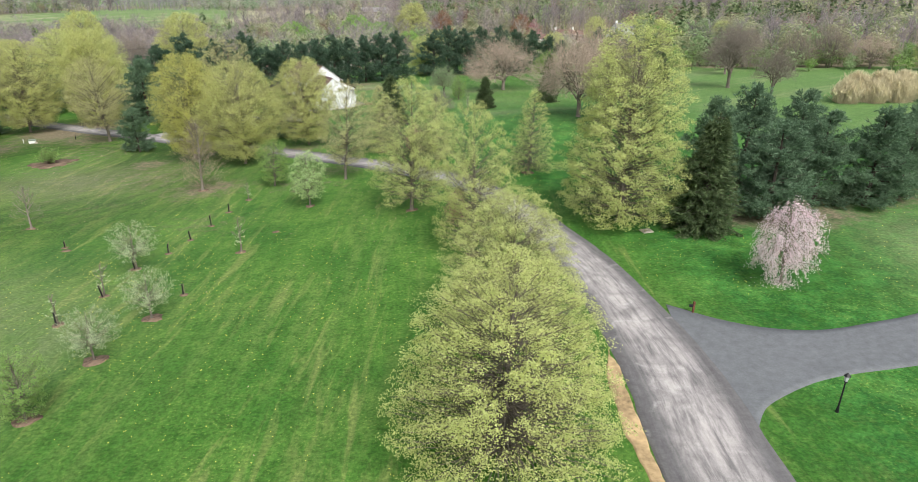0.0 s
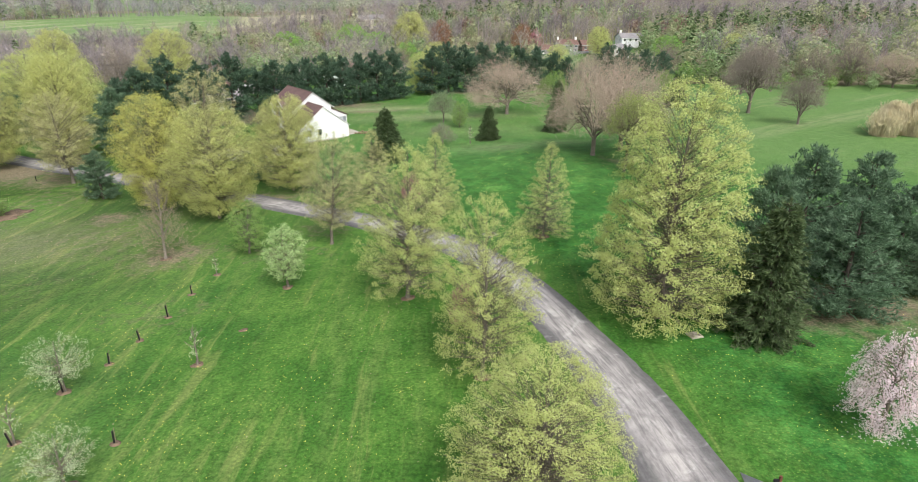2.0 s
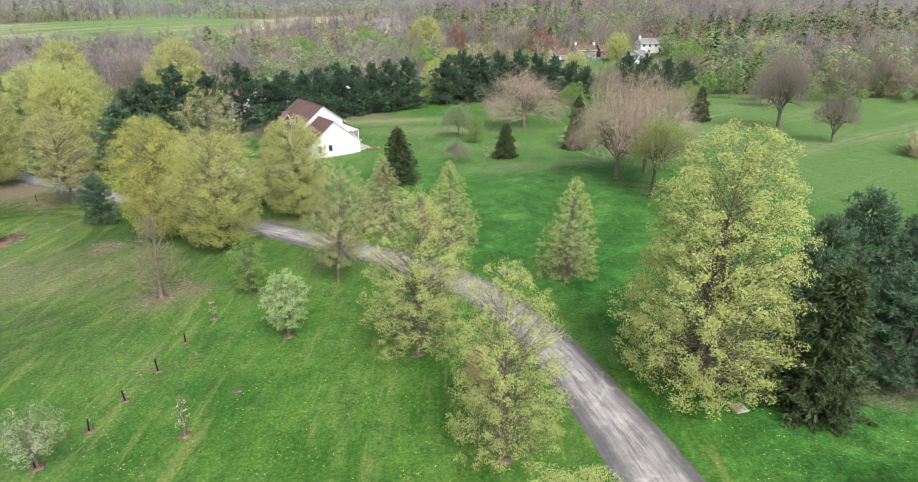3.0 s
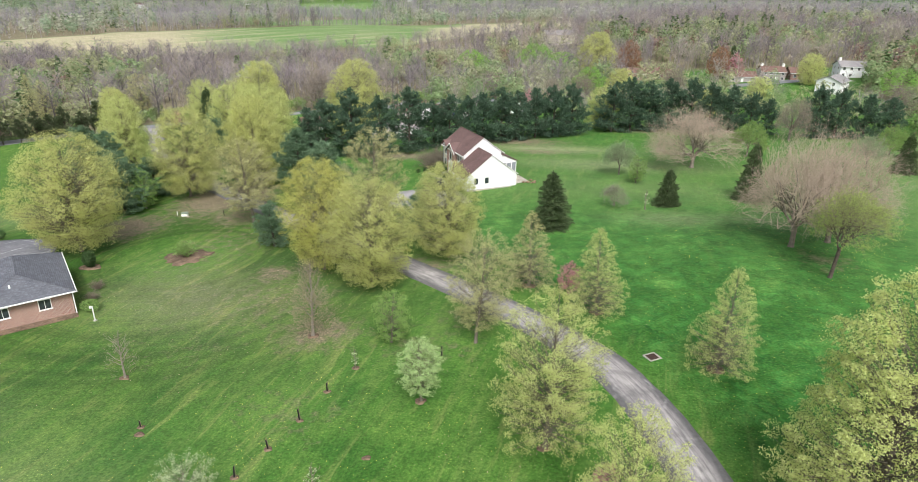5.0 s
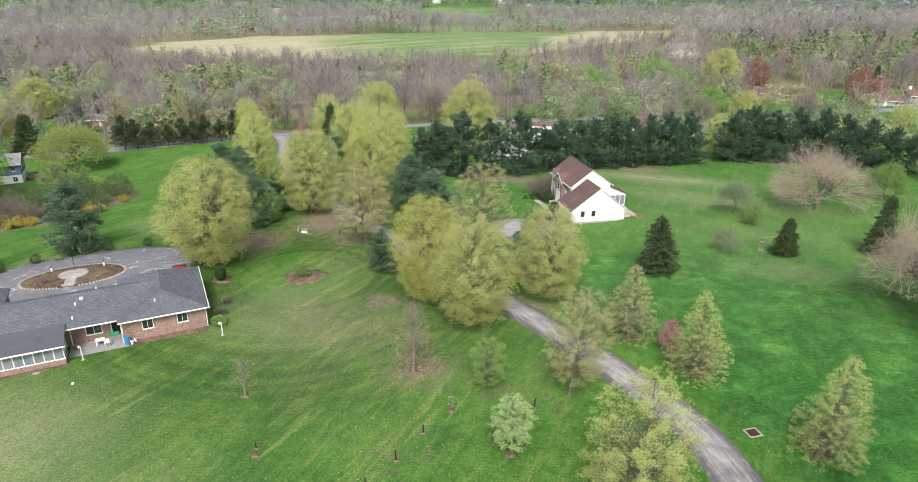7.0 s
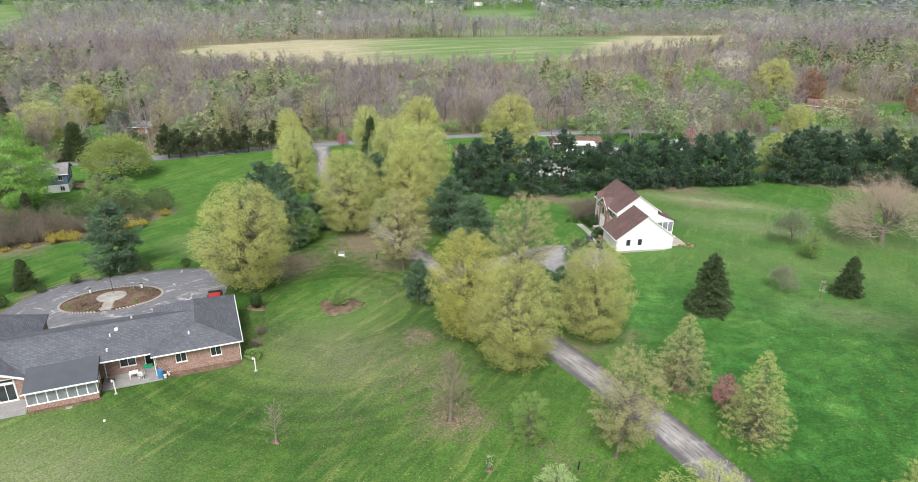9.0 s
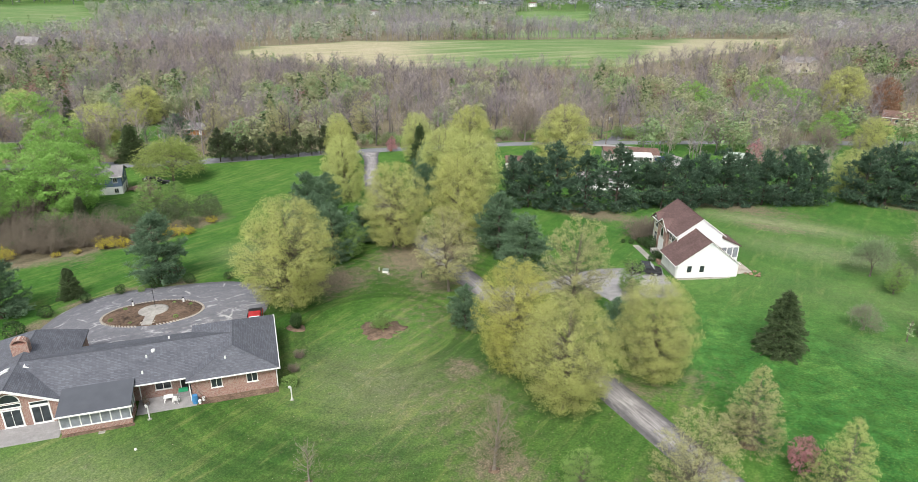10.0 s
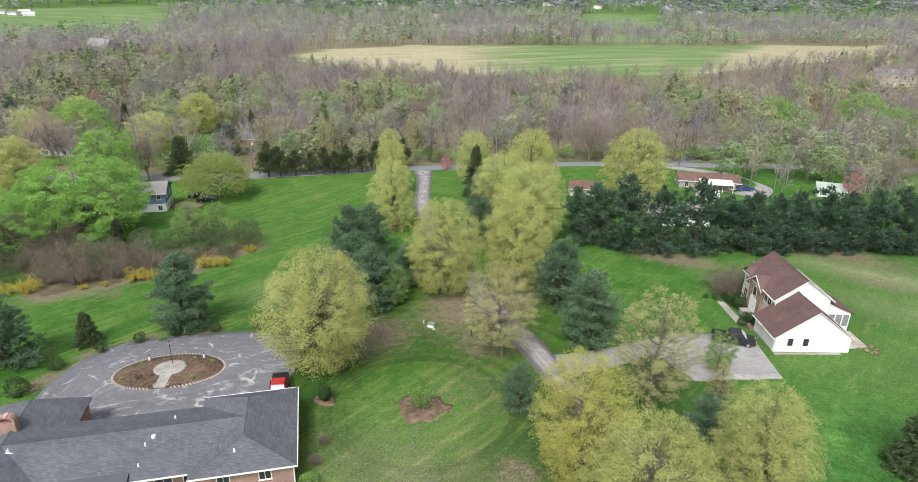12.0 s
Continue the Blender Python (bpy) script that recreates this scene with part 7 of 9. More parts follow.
part("west_roof", slabs(((-20.9, 0.4, EAVE), (-20.9, 14.6, EAVE), (-25.4, 12.3, RIDGE), (-25.4, 0.4, RIDGE)), ((-29.9, 14.6, EAVE), (-29.9, 0.4, EAVE), (-25.4, 0.4, RIDGE), (-25.4, 12.3, RIDGE)),
                        ((-20.9, 14.6, EAVE), (-29.9, 14.6, EAVE), (-25.4, 12.3, RIDGE))), M_SLATE, ranch, "dark grey gabled shingle roof")
caps = bmesh.new()
for a, b in ((A, P), (D, P), (B, Q), (C, Q), (P, Q), ((-4.65, 5.5, RIDGE - 0.02), (-25.4, 5.5, RIDGE - 0.02)), ((-25.4, 0.4, RIDGE), (-25.4, 12.3, RIDGE)), ((-20.9, 14.6, EAVE), (-25.4, 12.3, RIDGE)), ((-29.9, 14.6, EAVE), (-25.4, 12.3, RIDGE))):
    cyl(caps, Vector(a) - Vector((0, 0, 0.03)), Vector(b) - Vector((0, 0, 0.03)), 0.07, n=6)
part("ridge_cap", caps, M_SLATE, ranch)
# gutters and white fascia
for r in (((-9.4, 0.06, -0.10, -0.005), (0, 0)), ((-14.4, -9.45, 0.75, 0.845), (0, 0)), ((-9.4, 0.06, 12.055, 12.15), (0, 0))):
    part("gutter", boxes((*r[0], EAVE - 0.13, EAVE + 0.0)), M_TRIM, ranch, "white gutter")
part("gutter", boxes((0.005, 0.09, -0.1, 12.15, EAVE - 0.13, EAVE + 0.0)), M_TRIM, ranch, "white gutter")
bm = bmesh.new()
prism(bm, [(-20.9, 0.28, EAVE - 0.18), (-20.9, 0.28, EAVE + 0.04), (-25.4, 0.28, RIDGE + 0.04), (-29.9, 0.28, EAVE + 0.04), (-29.9, 0.28, EAVE - 0.18), (-25.4, 0.28, RIDGE - 0.2)], (0, 0.1, 0))
part("bargeboard", bm, M_TRIM, ranch, "white gable bargeboard")
for x, y in ((-9.15, 0.42), (-14.1, 1.9), (-0.35, 0.45), (-20.95, 0.75)):
    part("downspout", boxes((x - 0.05, x + 0.05, y - 0.08, y, -0.1, EAVE - 0.15)), M_TRIM, ranch, "white downspout")
for x in (-2.9, -6.5):
    window(ranch, x, 0.5, 1.35, 1.15, 1.15)
window(ranch, -11.9, 2.2, 1.05, 1.6, 1.25)
for x in (-22.9, -25.35, -27.8):
    french_door(ranch, x, 0.9, 0.24)
for x in (-22.9, -27.8):
    window(ranch, x, 0.9, 2.42, 1.7, 0.42, panes=1)
window(ranch, -25.35, 0.9, 2.5, 1.9, 0.45, panes=1)
arch_window(ranch, -25.35, 0.9, 3.12, 1.9, 0.95)
door = new("door")
door.parent = ranch
door.matrix_basis = pose(-9.7, 2.2, 0.24)
part("leaf", boxes((-0.45, 0.45, -0.05, 0.0, 0, 2.05)), M_BLACK, door, "dark back door")
part("door_frame", boxes((-0.55, -0.45, -0.08, 0.0, 0, 2.15), (0.45, 0.55, -0.08, 0.0, 0, 2.15), (-0.45, 0.45, -0.08, 0.0, 2.05, 2.15)), M_TRIM, door)
# screened porch
part("porch_roof", slabs(((-20.9, -2.1, 2.55), (-14.3, -2.1, 2.55), (-14.3, 1.6, 3.32), (-20.9, 1.6, 3.32)), thick=0.16), M_MEMBRANE, ranch, "flat dark membrane porch roof")
part("porch_fascia", boxes((-21.0, -14.2, -2.2, -2.105, 2.42, 2.56)), M_TRIM, ranch, "white fascia")
part("knee_wall", boxes((-20.8, -14.5, -1.75, -1.55, -0.4, 0.85), (-14.7, -14.5, -1.548, 0.8, -0.4, 0.85)), M_BRICK, ranch)
part("porch_sill", boxes((-20.85, -14.45, -1.8, -1.5, 0.854, 0.93)), M_TRIM, ranch)
for i in range(8):
    x = -20.75 + i * 0.885
    part("porch_post", boxes((x - 0.05, x + 0.05, -1.7, -1.6, 0.934, 2.42)), M_TRIM, ranch, "white porch post")
    if i < 7:
        part("screen_panel", boxes((x + 0.055, x + 0.83, -1.66, -1.65, 0.934, 2.42)), M_SCREEN, ranch, "grey insect screen")
for i in range(3):
    y = -1.45 + i * 0.8
    part("screen_panel", boxes((-14.62, -14.6, y, y + 0.72, 0.86, 2.5)), M_SCREEN, ranch, "grey insect screen")
    part("porch_post", boxes((-14.66, -14.54, y + 0.725, y + 0.795, 0.86, 2.6)), M_TRIM, ranch, "white porch post")
# chimney, skylights, vents
chimney = part("chimney", boxes((-26.5, -24.9, 7.6, 8.5, 3.9, 5.75)), M_BRICK, ranch, "wide brick chimney with arched cap")
bm = bmesh.new()
arc = [(-25.7 + math.cos(math.pi * i / 10) * 0.8, 7.65, 5.754 + math.sin(math.pi * i / 10) * 0.55) for i in range(11)]
inn = [(-25.7 + math.cos(math.pi * i / 10) * 0.62, 7.65, 5.754 + math.sin(math.pi * i / 10) * 0.40) for i in range(11)]
for i in range(10):
    prism(bm, [arc[i], arc[i + 1], inn[i + 1], inn[i]], (0, 0.8, 0))
part("arched_cap", bm, M_BRICK, chimney)
slope = (RIDGE - EAVE) / 4.5
for x, y in ((-24.3, 5.0), (-26.5, 4.6)):
    z = RIDGE - abs(x + 25.4) * slope
    sk = new("skylight")
    sk.parent = ranch
    sk.matrix_basis = pose(x, y, z + 0.05, 0, math.degrees(math.atan(slope)) * (1 if x > -25.4 else -1), 0)
    part("skylight_frame", boxes((-0.55, 0.55, -0.32, -0.24, 0, 0.1), (-0.55, 0.55, 0.24, 0.32, 0, 0.1), (-0.55, -0.47, -0.24, 0.24, 0, 0.1), (0.47, 0.55, -0.24, 0.24, 0, 0.1)), M_TRIM, sk)
    part("pane", boxes((-0.46, 0.46, -0.23, 0.23, 0.02, 0.06)), M_LAMPGLASS, sk)
for x, y in ((-13.3, 3.9), (-13.6, 2.1), (-5.4, 1.6), (-11.4, 7.6)):
    z = EAVE + min((y - 0.85) * 0.426 if y < 5.5 else (10.6 - y) * 0.39, 1.9) if x < -9 else EAVE + y * 0.733
    part("vent_pipe", cyl(bmesh.new(), (x, y, z - 0.1), (x, y, z + 0.26), 0.10, 0.09), M_TRIM, ranch, "white roof vent")
part("wall_box", boxes((-0.44, -0.2, 9.2, 9.8, 0.9, 1.7), bevel=0.02), M_TRIM, ranch, "white electric box")
# hard ground round the house
patio = tagged(new("patio", None), "pale concrete patio beside the brick house", "patio", kind="structure")
patio.matrix_basis = pose(-54.30, 65.67, -4.15, 0, 0, 52.4)
part("slab", boxes((-31.5, -21.0, -2.0, 0.88, -0.5, 0.22), bevel=0.02), M_CONCRETE, patio)
part("slab", boxes((-14.4, -8.6, -0.55, 2.18, -0.5, 0.22), bevel=0.02), M_CONCRETE, patio)
bed = tagged(new("foundation_bed", None), "strip of brown soil along the brick wall", "flower bed", kind="structure")
bed.matrix_basis = patio.matrix_basis.copy()
part("soil", boxes((-8.5, -0.3, -0.55, 0.49, -0.4, 0.24), bevel=0.05), M_MULCH, bed)
part("soil", boxes((-20.8, -14.3, -2.25, -1.76, -0.4, 0.27), bevel=0.05), M_MULCH, bed)

# asphalt court with its planted island
band("court", [(-80.5, 47.0, -74.5, 50.0), (-84.2, 50.8, -77.0, 54.0), (-88.0, 54.6, -78.0, 56.4), (-91.3, 58.0, -77.8, 58.6), (-93.6, 62.2, -77.0, 60.0), (-93.9, 66.6, -75.2, 62.0), (-91.7, 71.0, -72.5, 65.4), (-87.8, 75.5, -69.8, 68.8), (-83.2, 80.4, -68.6, 72.0), (-78.2, 82.6, -69.4, 74.6), (-74.5, 82.0, -70.6, 77.2)],
     M_COURT, "grey asphalt court with pale cracks beside the brick house", "driveway", lift=0.06, seed=8, cross=14)
ISL = pose(-81.9, 67.6, gz(-81.9, 67.6), 0, 0, 46)


def draped_oval(m, rx, ry, lift, n=40, rings=6, wob=0.0, seed=0, crown=0.0):
    """An oval sheet that follows the land, slightly crowned, with a rim down into it."""
    rng = np.random.default_rng(seed)
    w = 1 + wob * np.convolve(np.tile(rng.normal(size=n), 3), np.ones(3) / 3, "same")[n:2 * n]
    a = np.arange(n) * 2 * np.pi / n
    inv = m.inverted()
    pts = []
    for k in range(1, rings + 2):
        f = min(k / rings, 1.0)
        for i in range(n):
            p = m @ Vector((math.cos(a[i]) * rx * w[i] * f, math.sin(a[i]) * ry * w[i] * f, 0))
            p.z = gz(p.x, p.y) + (lift + crown * (1 - f * f) if k <= rings else -0.15)
            pts.append(inv @ p)
    c = m @ Vector((0, 0, 0))
    pts.append(inv @ Vector((c.x, c.y, gz(c.x, c.y) + lift + crown)))
    quads = [(k * n + i, k * n + (i + 1) % n, (k + 1) * n + (i + 1) % n, (k + 1) * n + i) for k in range(rings) for i in range(n)]
    tris = [(len(pts) - 1, (i + 1) % n, i) for i in range(n)]
    return np.array([tuple(p) for p in pts]), [np.array(quads)[:, ::-1], np.array(tris)[:, ::-1]]


island = thing("planted_island", ISL, "oval bed of brown soil edged with stones inside the court", "flower bed")
v, f = draped_oval(ISL, 6.35, 3.8, 0.12, rings=10, crown=0.15, seed=2, wob=0.02)
part("soil", np_mesh("island_soil", v, f, M_BEDSOIL, True), None, island)
stone_mesh = bpy.data.meshes.new("edging_stone")
bm = boxes((-0.17, 0.17, -0.075, 0.075, -0.14, 0.03), bevel=0.025)
bm.to_mesh(stone_mesh)
bm.free()
stone_mesh.materials.append(M_STONE)
rng = random.Random(3)


def lay_stones(parent, m, pts):
    for p in pts:
        q = m @ Vector((*p[:2], 0))
        st = new("edging_stone", stone_mesh)
        st.parent = parent
        st.matrix_basis = m.inverted() @ pose(q.x, q.y, gz(q.x, q.y) + 0.16, rng.uniform(-8, 8), rng.uniform(-8, 8), math.degrees(p[2]) + rng.uniform(-10, 10))
        st.scale = (rng.uniform(0.8, 1.15), rng.uniform(0.8, 1.2), rng.uniform(0.8, 1.2))


n = 92
lay_stones(island, ISL, [(math.cos(t) * 6.4, math.sin(t) * 3.85, math.atan2(math.cos(t) * 3.85, -math.sin(t) * 6.4)) for t in (2 * math.pi * i / n for i in range(n)) if not (math.sin(t) < -0.9 and -0.18 < math.cos(t) < 0.18)])
circle = thing("paved_circle", ISL @ pose(0, 0.4, 0), "round pale stone paving with a short path", "paving")
v, f = draped_oval(ISL @ pose(0, 0.4, 0), 1.9, 1.75, 0.32, n=30, seed=5, wob=0.01)
part("paving", np_mesh("circle_paving", v, f, M_PAVER, True), None, circle)
part("path", boxes((-0.65, 0.65, -4.1, -1.6, -0.1, 0.36), bevel=0.03), M_PAVER, circle)
lay_stones(circle, ISL @ pose(0, 0.4, 0), [(math.cos(t) * 1.95, math.sin(t) * 1.8, t + 1.57) for t in (2 * math.pi * i / 30 for i in range(30)) if not (math.sin(t) < -0.85)] + [(s * 0.75, -1.8 - 0.36 * k, 1.57) for s in (-1, 1) for k in range(6)])
for x, y, z, s, label in ((-4.9, -1.4, 0, 0.28, "low green plant in the island bed"), (-3.9, 1.8, 0, 0.24, "low green plant in the island bed"), (3.3, -2.2, 0, 0.3, "low green plant in the island bed"), (4.5, 1.6, 0, 0.22, "low green plant in the island bed"), (2.2, 2.6, 0, 0.2, "low green plant in the island bed"), (-2.2, -2.7, 0, 0.2, "low green plant in the island bed")):
    p = ISL @ Vector((x, y, 0))
    stand("shrub", "bed_plant", p.x, p.y, s, label, "plant")
pole = thing("garden_pole", ISL @ pose(0.0, 1.4, 0.25), "thin dark pole with a cross arm in the island", "pole")
part("shaft", cyl(bmesh.new(), (0, 0, -0.2), (0, 0, 3.2), 0.03), M_BLACK, pole)
part("cross_arm", cyl(bmesh.new(), (-0.35, 0, 2.4), (0.35, 0, 2.4), 0.02), M_BLACK, pole)
for x, y in ((-3.1, 2.6), (3.4, 2.6)):
    orn = thing("garden_ornament", ISL @ pose(x, y, 0.15), "small white and black garden ornament", "ornament")
    bm = cyl(bmesh.new(), (0, 0, -0.1), (0, 0, 0.45), 0.14, 0.10)
    part("body", bm, M_TRIM, orn)
    bm = bmesh.new()
    bmesh.ops.create_icosphere(bm, subdivisions=2, radius=0.12, matrix=pose(0, 0, 0.55))
    part("cap", bm, M_BLACK, orn)

# garden things on the ranch terrace
RM = ranch.matrix_basis


def chair(m, mat, label):
    ob = thing("garden_chair", m, label, "chair")
    part("seat", boxes((-0.24, 0.24, -0.24, 0.24, 0.40, 0.44), bevel=0.01), mat, ob)
    for i in range(4):
        part("slat", boxes((-0.2 + i * 0.11, -0.13 + i * 0.11, 0.21, 0.25, 0.444, 0.9)), mat, ob)
    part("top_rail", boxes((-0.24, 0.24, 0.2, 0.26, 0.904, 0.97), bevel=0.01), mat, ob)
    for sx in (-0.21, 0.21):
        for sy in (-0.21, 0.21):
            part("leg", boxes((sx - 0.025, sx + 0.025, sy - 0.025, sy + 0.025, 0, 0.396)), mat, ob)
        part("armrest", boxes((sx - 0.03, sx + 0.03, -0.22, 0.2, 0.62, 0.65)), mat, ob)
    return ob


chair(RM @ pose(-10.6, 0.5, 0.22, 0, 0, 160), M_TRIM, "white slatted garden chair on the terrace")
chair(RM @ pose(-13.6, 1.0, 0.22, 0, 0, 40), M_WOOD, "brown wooden rocking chair on the terrace")
table = thing("garden_table", RM @ pose(-11.4, 0.9, 0.22), "small white garden table on the terrace", "table")
part("tabletop", boxes((-0.45, 0.45, -0.35, 0.35, 0.68, 0.72), bevel=0.01), M_TRIM, table)
for sx in (-0.38, 0.38):
    for sy in (-0.28, 0.28):
        part("leg", boxes((sx - 0.03, sx + 0.03, sy - 0.03, sy + 0.03, 0, 0.676)), M_TRIM, table)
barrel = thing("barrel", RM @ pose(-8.75, -0.1, 0.22), "blue plastic barrel at the terrace corner", "barrel")
bm = cyl(bmesh.new(), (0, 0, 0), (0, 0, 0.45), 0.27, 0.32, 16)
cyl(bm, (0, 0, 0.45), (0, 0, 0.9), 0.32, 0.27, 16)
part("body", bm, M_BLUEPLASTIC, barrel)
part("rim", cyl(bmesh.new(), (0, 0, 0.904), (0, 0, 0.95), 0.285, 0.285, 16), M_BLUEPLASTIC, barrel)
for x, y in ((-8.3, -0.35), (-7.95, 0.1)):
    bucket = thing("bucket", RM @ pose(x, y, 0.24), "white plastic bucket beside the barrel", "bucket")
    part("body", cyl(bmesh.new(), (0, 0, 0), (0, 0, 0.36), 0.13, 0.16, 14), M_TRIM, bucket)
    part("rim", cyl(bmesh.new(), (0, 0, 0.362), (0, 0, 0.39), 0.175, 0.175, 14), M_TRIM, bucket)
bench = thing("storage_bench", RM @ pose(-9.9, 1.6, 0.22), "grey storage chest with green cushion on the terrace", "bench")
part("body", boxes((-0.6, 0.6, -0.3, 0.3, 0, 0.6), bevel=0.02), M_GREYROOF, bench)
part("cushion", boxes((-0.55, 0.4, -0.25, 0.28, 0.604, 0.85), bevel=0.06), M_GREENPLASTIC, bench)
for x, y in ((-61.0, 54.4), (-51.8, 64.9)):
    fp = thing("bird_feeder", pose(x, y, gz(x, y)), "white post with a small bird feeder on the lawn", "bird feeder")
    part("post", boxes((-0.045, 0.045, -0.045, 0.045, -0.2, 1.6)), M_TRIM, fp)
    part("arm", boxes((-0.3, 0.05, -0.03, 0.03, 1.604, 1.66)), M_TRIM, fp)
    part("feeder", boxes((-0.36, -0.2, -0.08, 0.08, 1.35, 1.6), bevel=0.02), M_TRIM, fp)
    part("footing", cyl(bmesh.new(), (0, 0, -0.1), (0, 0, 0.03), 0.24, 0.22, 14), M_PAVER, fp)

vent = cyl(bmesh.new(), (-12.7, 4.6, 4.2), (-12.7, 4.6, 4.62), 0.2, 0.2, 12)
part("turbine_vent", vent, M_TRIM, ranch, "round white roof vent")
# boards leaning on the terrace wall, a hose reel, a ball on the grass
ladder = thing("leaning_pole", RM @ pose(-7.6, 0.0, 0.24), "thin wooden pole leaning on the brick wall", "pole")
part("shaft", cyl(bmesh.new(), (0.0, -0.3, 0), (-1.1, 0.46, 1.7), 0.03), M_WOOD, ladder)
ball = thing("garden_stone", pose(-57.7, 51.0, gz(-57.7, 51.0)), "small round white stone on the lawn", "stone")
bm = bmesh.new()
bmesh.ops.create_icosphere(bm, subdivisions=2, radius=0.14, matrix=pose(0, 0, 0.05))
part("body", bm, M_TRIM, ball)
splash = thing("splash_block", RM @ pose(-17.2, -2.45, 0.2), "pale splash block below the porch", "splash block")
part("block", boxes((-0.3, 0.3, -0.2, 0.2, -0.1, 0.08), bevel=0.02), M_PAVER, splash)

# ---------------------------------------------------------------- the white house
wh = thing("white_house", pose(-27.53, 120.23, -4.45, 0, 0, 39.4), "two-storey white house with maroon shingle roof and brick entry", "house")
part("foundation", boxes((-0.05, 9.65, -0.05, 6.2, -0.8, 0.12), (2.0, 9.6, 6.2, 15.4, -0.8, 0.12)), M_PAVER, wh)
bm = bmesh.new()
prism(bm, [(0, 0, 0.124), (9.6, 0, 0.124), (9.6, 0, 2.45), (4.8, 0, 5.85), (0, 0, 2.3)], (0, 0.2, 0))
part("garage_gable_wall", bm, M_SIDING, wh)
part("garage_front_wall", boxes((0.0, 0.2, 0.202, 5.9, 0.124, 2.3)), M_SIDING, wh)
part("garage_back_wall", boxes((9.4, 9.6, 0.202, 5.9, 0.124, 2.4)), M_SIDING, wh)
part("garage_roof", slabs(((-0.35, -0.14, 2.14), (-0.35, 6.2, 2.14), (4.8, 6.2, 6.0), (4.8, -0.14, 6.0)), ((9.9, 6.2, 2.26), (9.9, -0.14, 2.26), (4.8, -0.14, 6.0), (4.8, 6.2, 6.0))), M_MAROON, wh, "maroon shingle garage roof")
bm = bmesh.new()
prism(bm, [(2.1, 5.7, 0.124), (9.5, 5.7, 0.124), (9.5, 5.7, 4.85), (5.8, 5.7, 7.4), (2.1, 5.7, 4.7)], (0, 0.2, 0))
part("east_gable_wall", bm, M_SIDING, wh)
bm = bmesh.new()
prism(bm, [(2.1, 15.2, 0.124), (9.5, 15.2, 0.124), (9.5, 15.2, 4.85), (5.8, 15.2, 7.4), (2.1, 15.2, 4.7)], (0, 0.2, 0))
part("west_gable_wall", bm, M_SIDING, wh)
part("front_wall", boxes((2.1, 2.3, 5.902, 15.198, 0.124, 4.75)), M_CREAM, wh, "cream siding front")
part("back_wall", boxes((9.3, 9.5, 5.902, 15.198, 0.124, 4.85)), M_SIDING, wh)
part("main_roof", slabs(((1.75, 5.56, 4.62), (1.75, 15.75, 4.62), (5.8, 15.75, 7.6), (5.8, 5.56, 7.6)), ((9.9, 15.75, 4.65), (9.9, 5.56, 4.65), (5.8, 5.56, 7.6), (5.8, 15.75, 7.6))), M_MAROON, wh, "maroon shingle roof")
bm = bmesh.new()
for a, b in (((4.8, -0.14, 5.98), (4.8, 5.7, 5.98)), ((5.8, 5.56, 7.58), (5.8, 15.75, 7.58))):
    cyl(bm, a, b, 0.08, n=6)
part("ridge_cap", bm, M_MAROON, wh)
for p in ([(-0.35, -0.17, 2.03), (-0.35, -0.17, 2.13), (4.8, -0.17, 5.99), (9.9, -0.17, 2.25), (9.9, -0.17, 2.15), (4.8, -0.17, 5.88)], [(1.75, 5.52, 4.52), (1.75, 5.52, 4.62), (5.8, 5.52, 7.6), (9.9, 5.52, 4.65), (9.9, 5.52, 4.55), (5.8, 5.52, 7.49)]):
    bm = bmesh.new()
    prism(bm, p, (0, 0.03, 0))
    part("bargeboard", bm, M_TRIM, wh, "white bargeboard")
for r in ((-0.45, -0.36, -0.14, 6.2, 2.0, 2.12), (1.64, 1.74, 5.35, 15.75, 4.45, 4.62), (9.91, 10.0, 5.35, 15.75, 4.5, 4.65), (9.91, 10.0, -0.14, 5.3, 2.12, 2.25)):
    part("gutter", boxes(r), M_TRIM, wh, "white gutter")
for x, y, z1 in ((-0.1, 0.1, 2.0), (9.68, 0.1, 2.1), (2.0, 5.6, 4.5)):
    part("downspout", boxes((x - 0.05, x + 0.05, y - 0.1, y, 0.1, z1)), M_TRIM, wh, "white downspout")
# brick entry bay with a steep gable
bm = bmesh.new()
prism(bm, [(1.65, 8.9, 0.124), (1.65, 12.6, 0.124), (1.65, 12.6, 4.4), (1.65, 10.75, 5.7), (1.65, 8.9, 4.4)], (0.45, 0, 0))
part("brick_bay", bm, M_BRICK, wh, "red brick entry bay")
part("bay_roof", slabs(((1.35, 12.95, 4.28), (5.2, 12.95, 4.28), (5.2, 10.75, 5.9), (1.35, 10.75, 5.9)), ((5.2, 8.55, 4.28), (1.35, 8.55, 4.28), (1.35, 10.75, 5.9), (5.2, 10.75, 5.9)), thick=0.12), M_MAROON, wh)
bm = bmesh.new()
prism(bm, [(1.3, 8.5, 4.1), (1.3, 8.5, 4.3), (1.3, 10.75, 5.94), (1.3, 13.0, 4.3), (1.3, 13.0, 4.1), (1.3, 10.75, 5.72)], (0.06, 0, 0))
part("bay_bargeboard", bm, M_TRIM, wh)
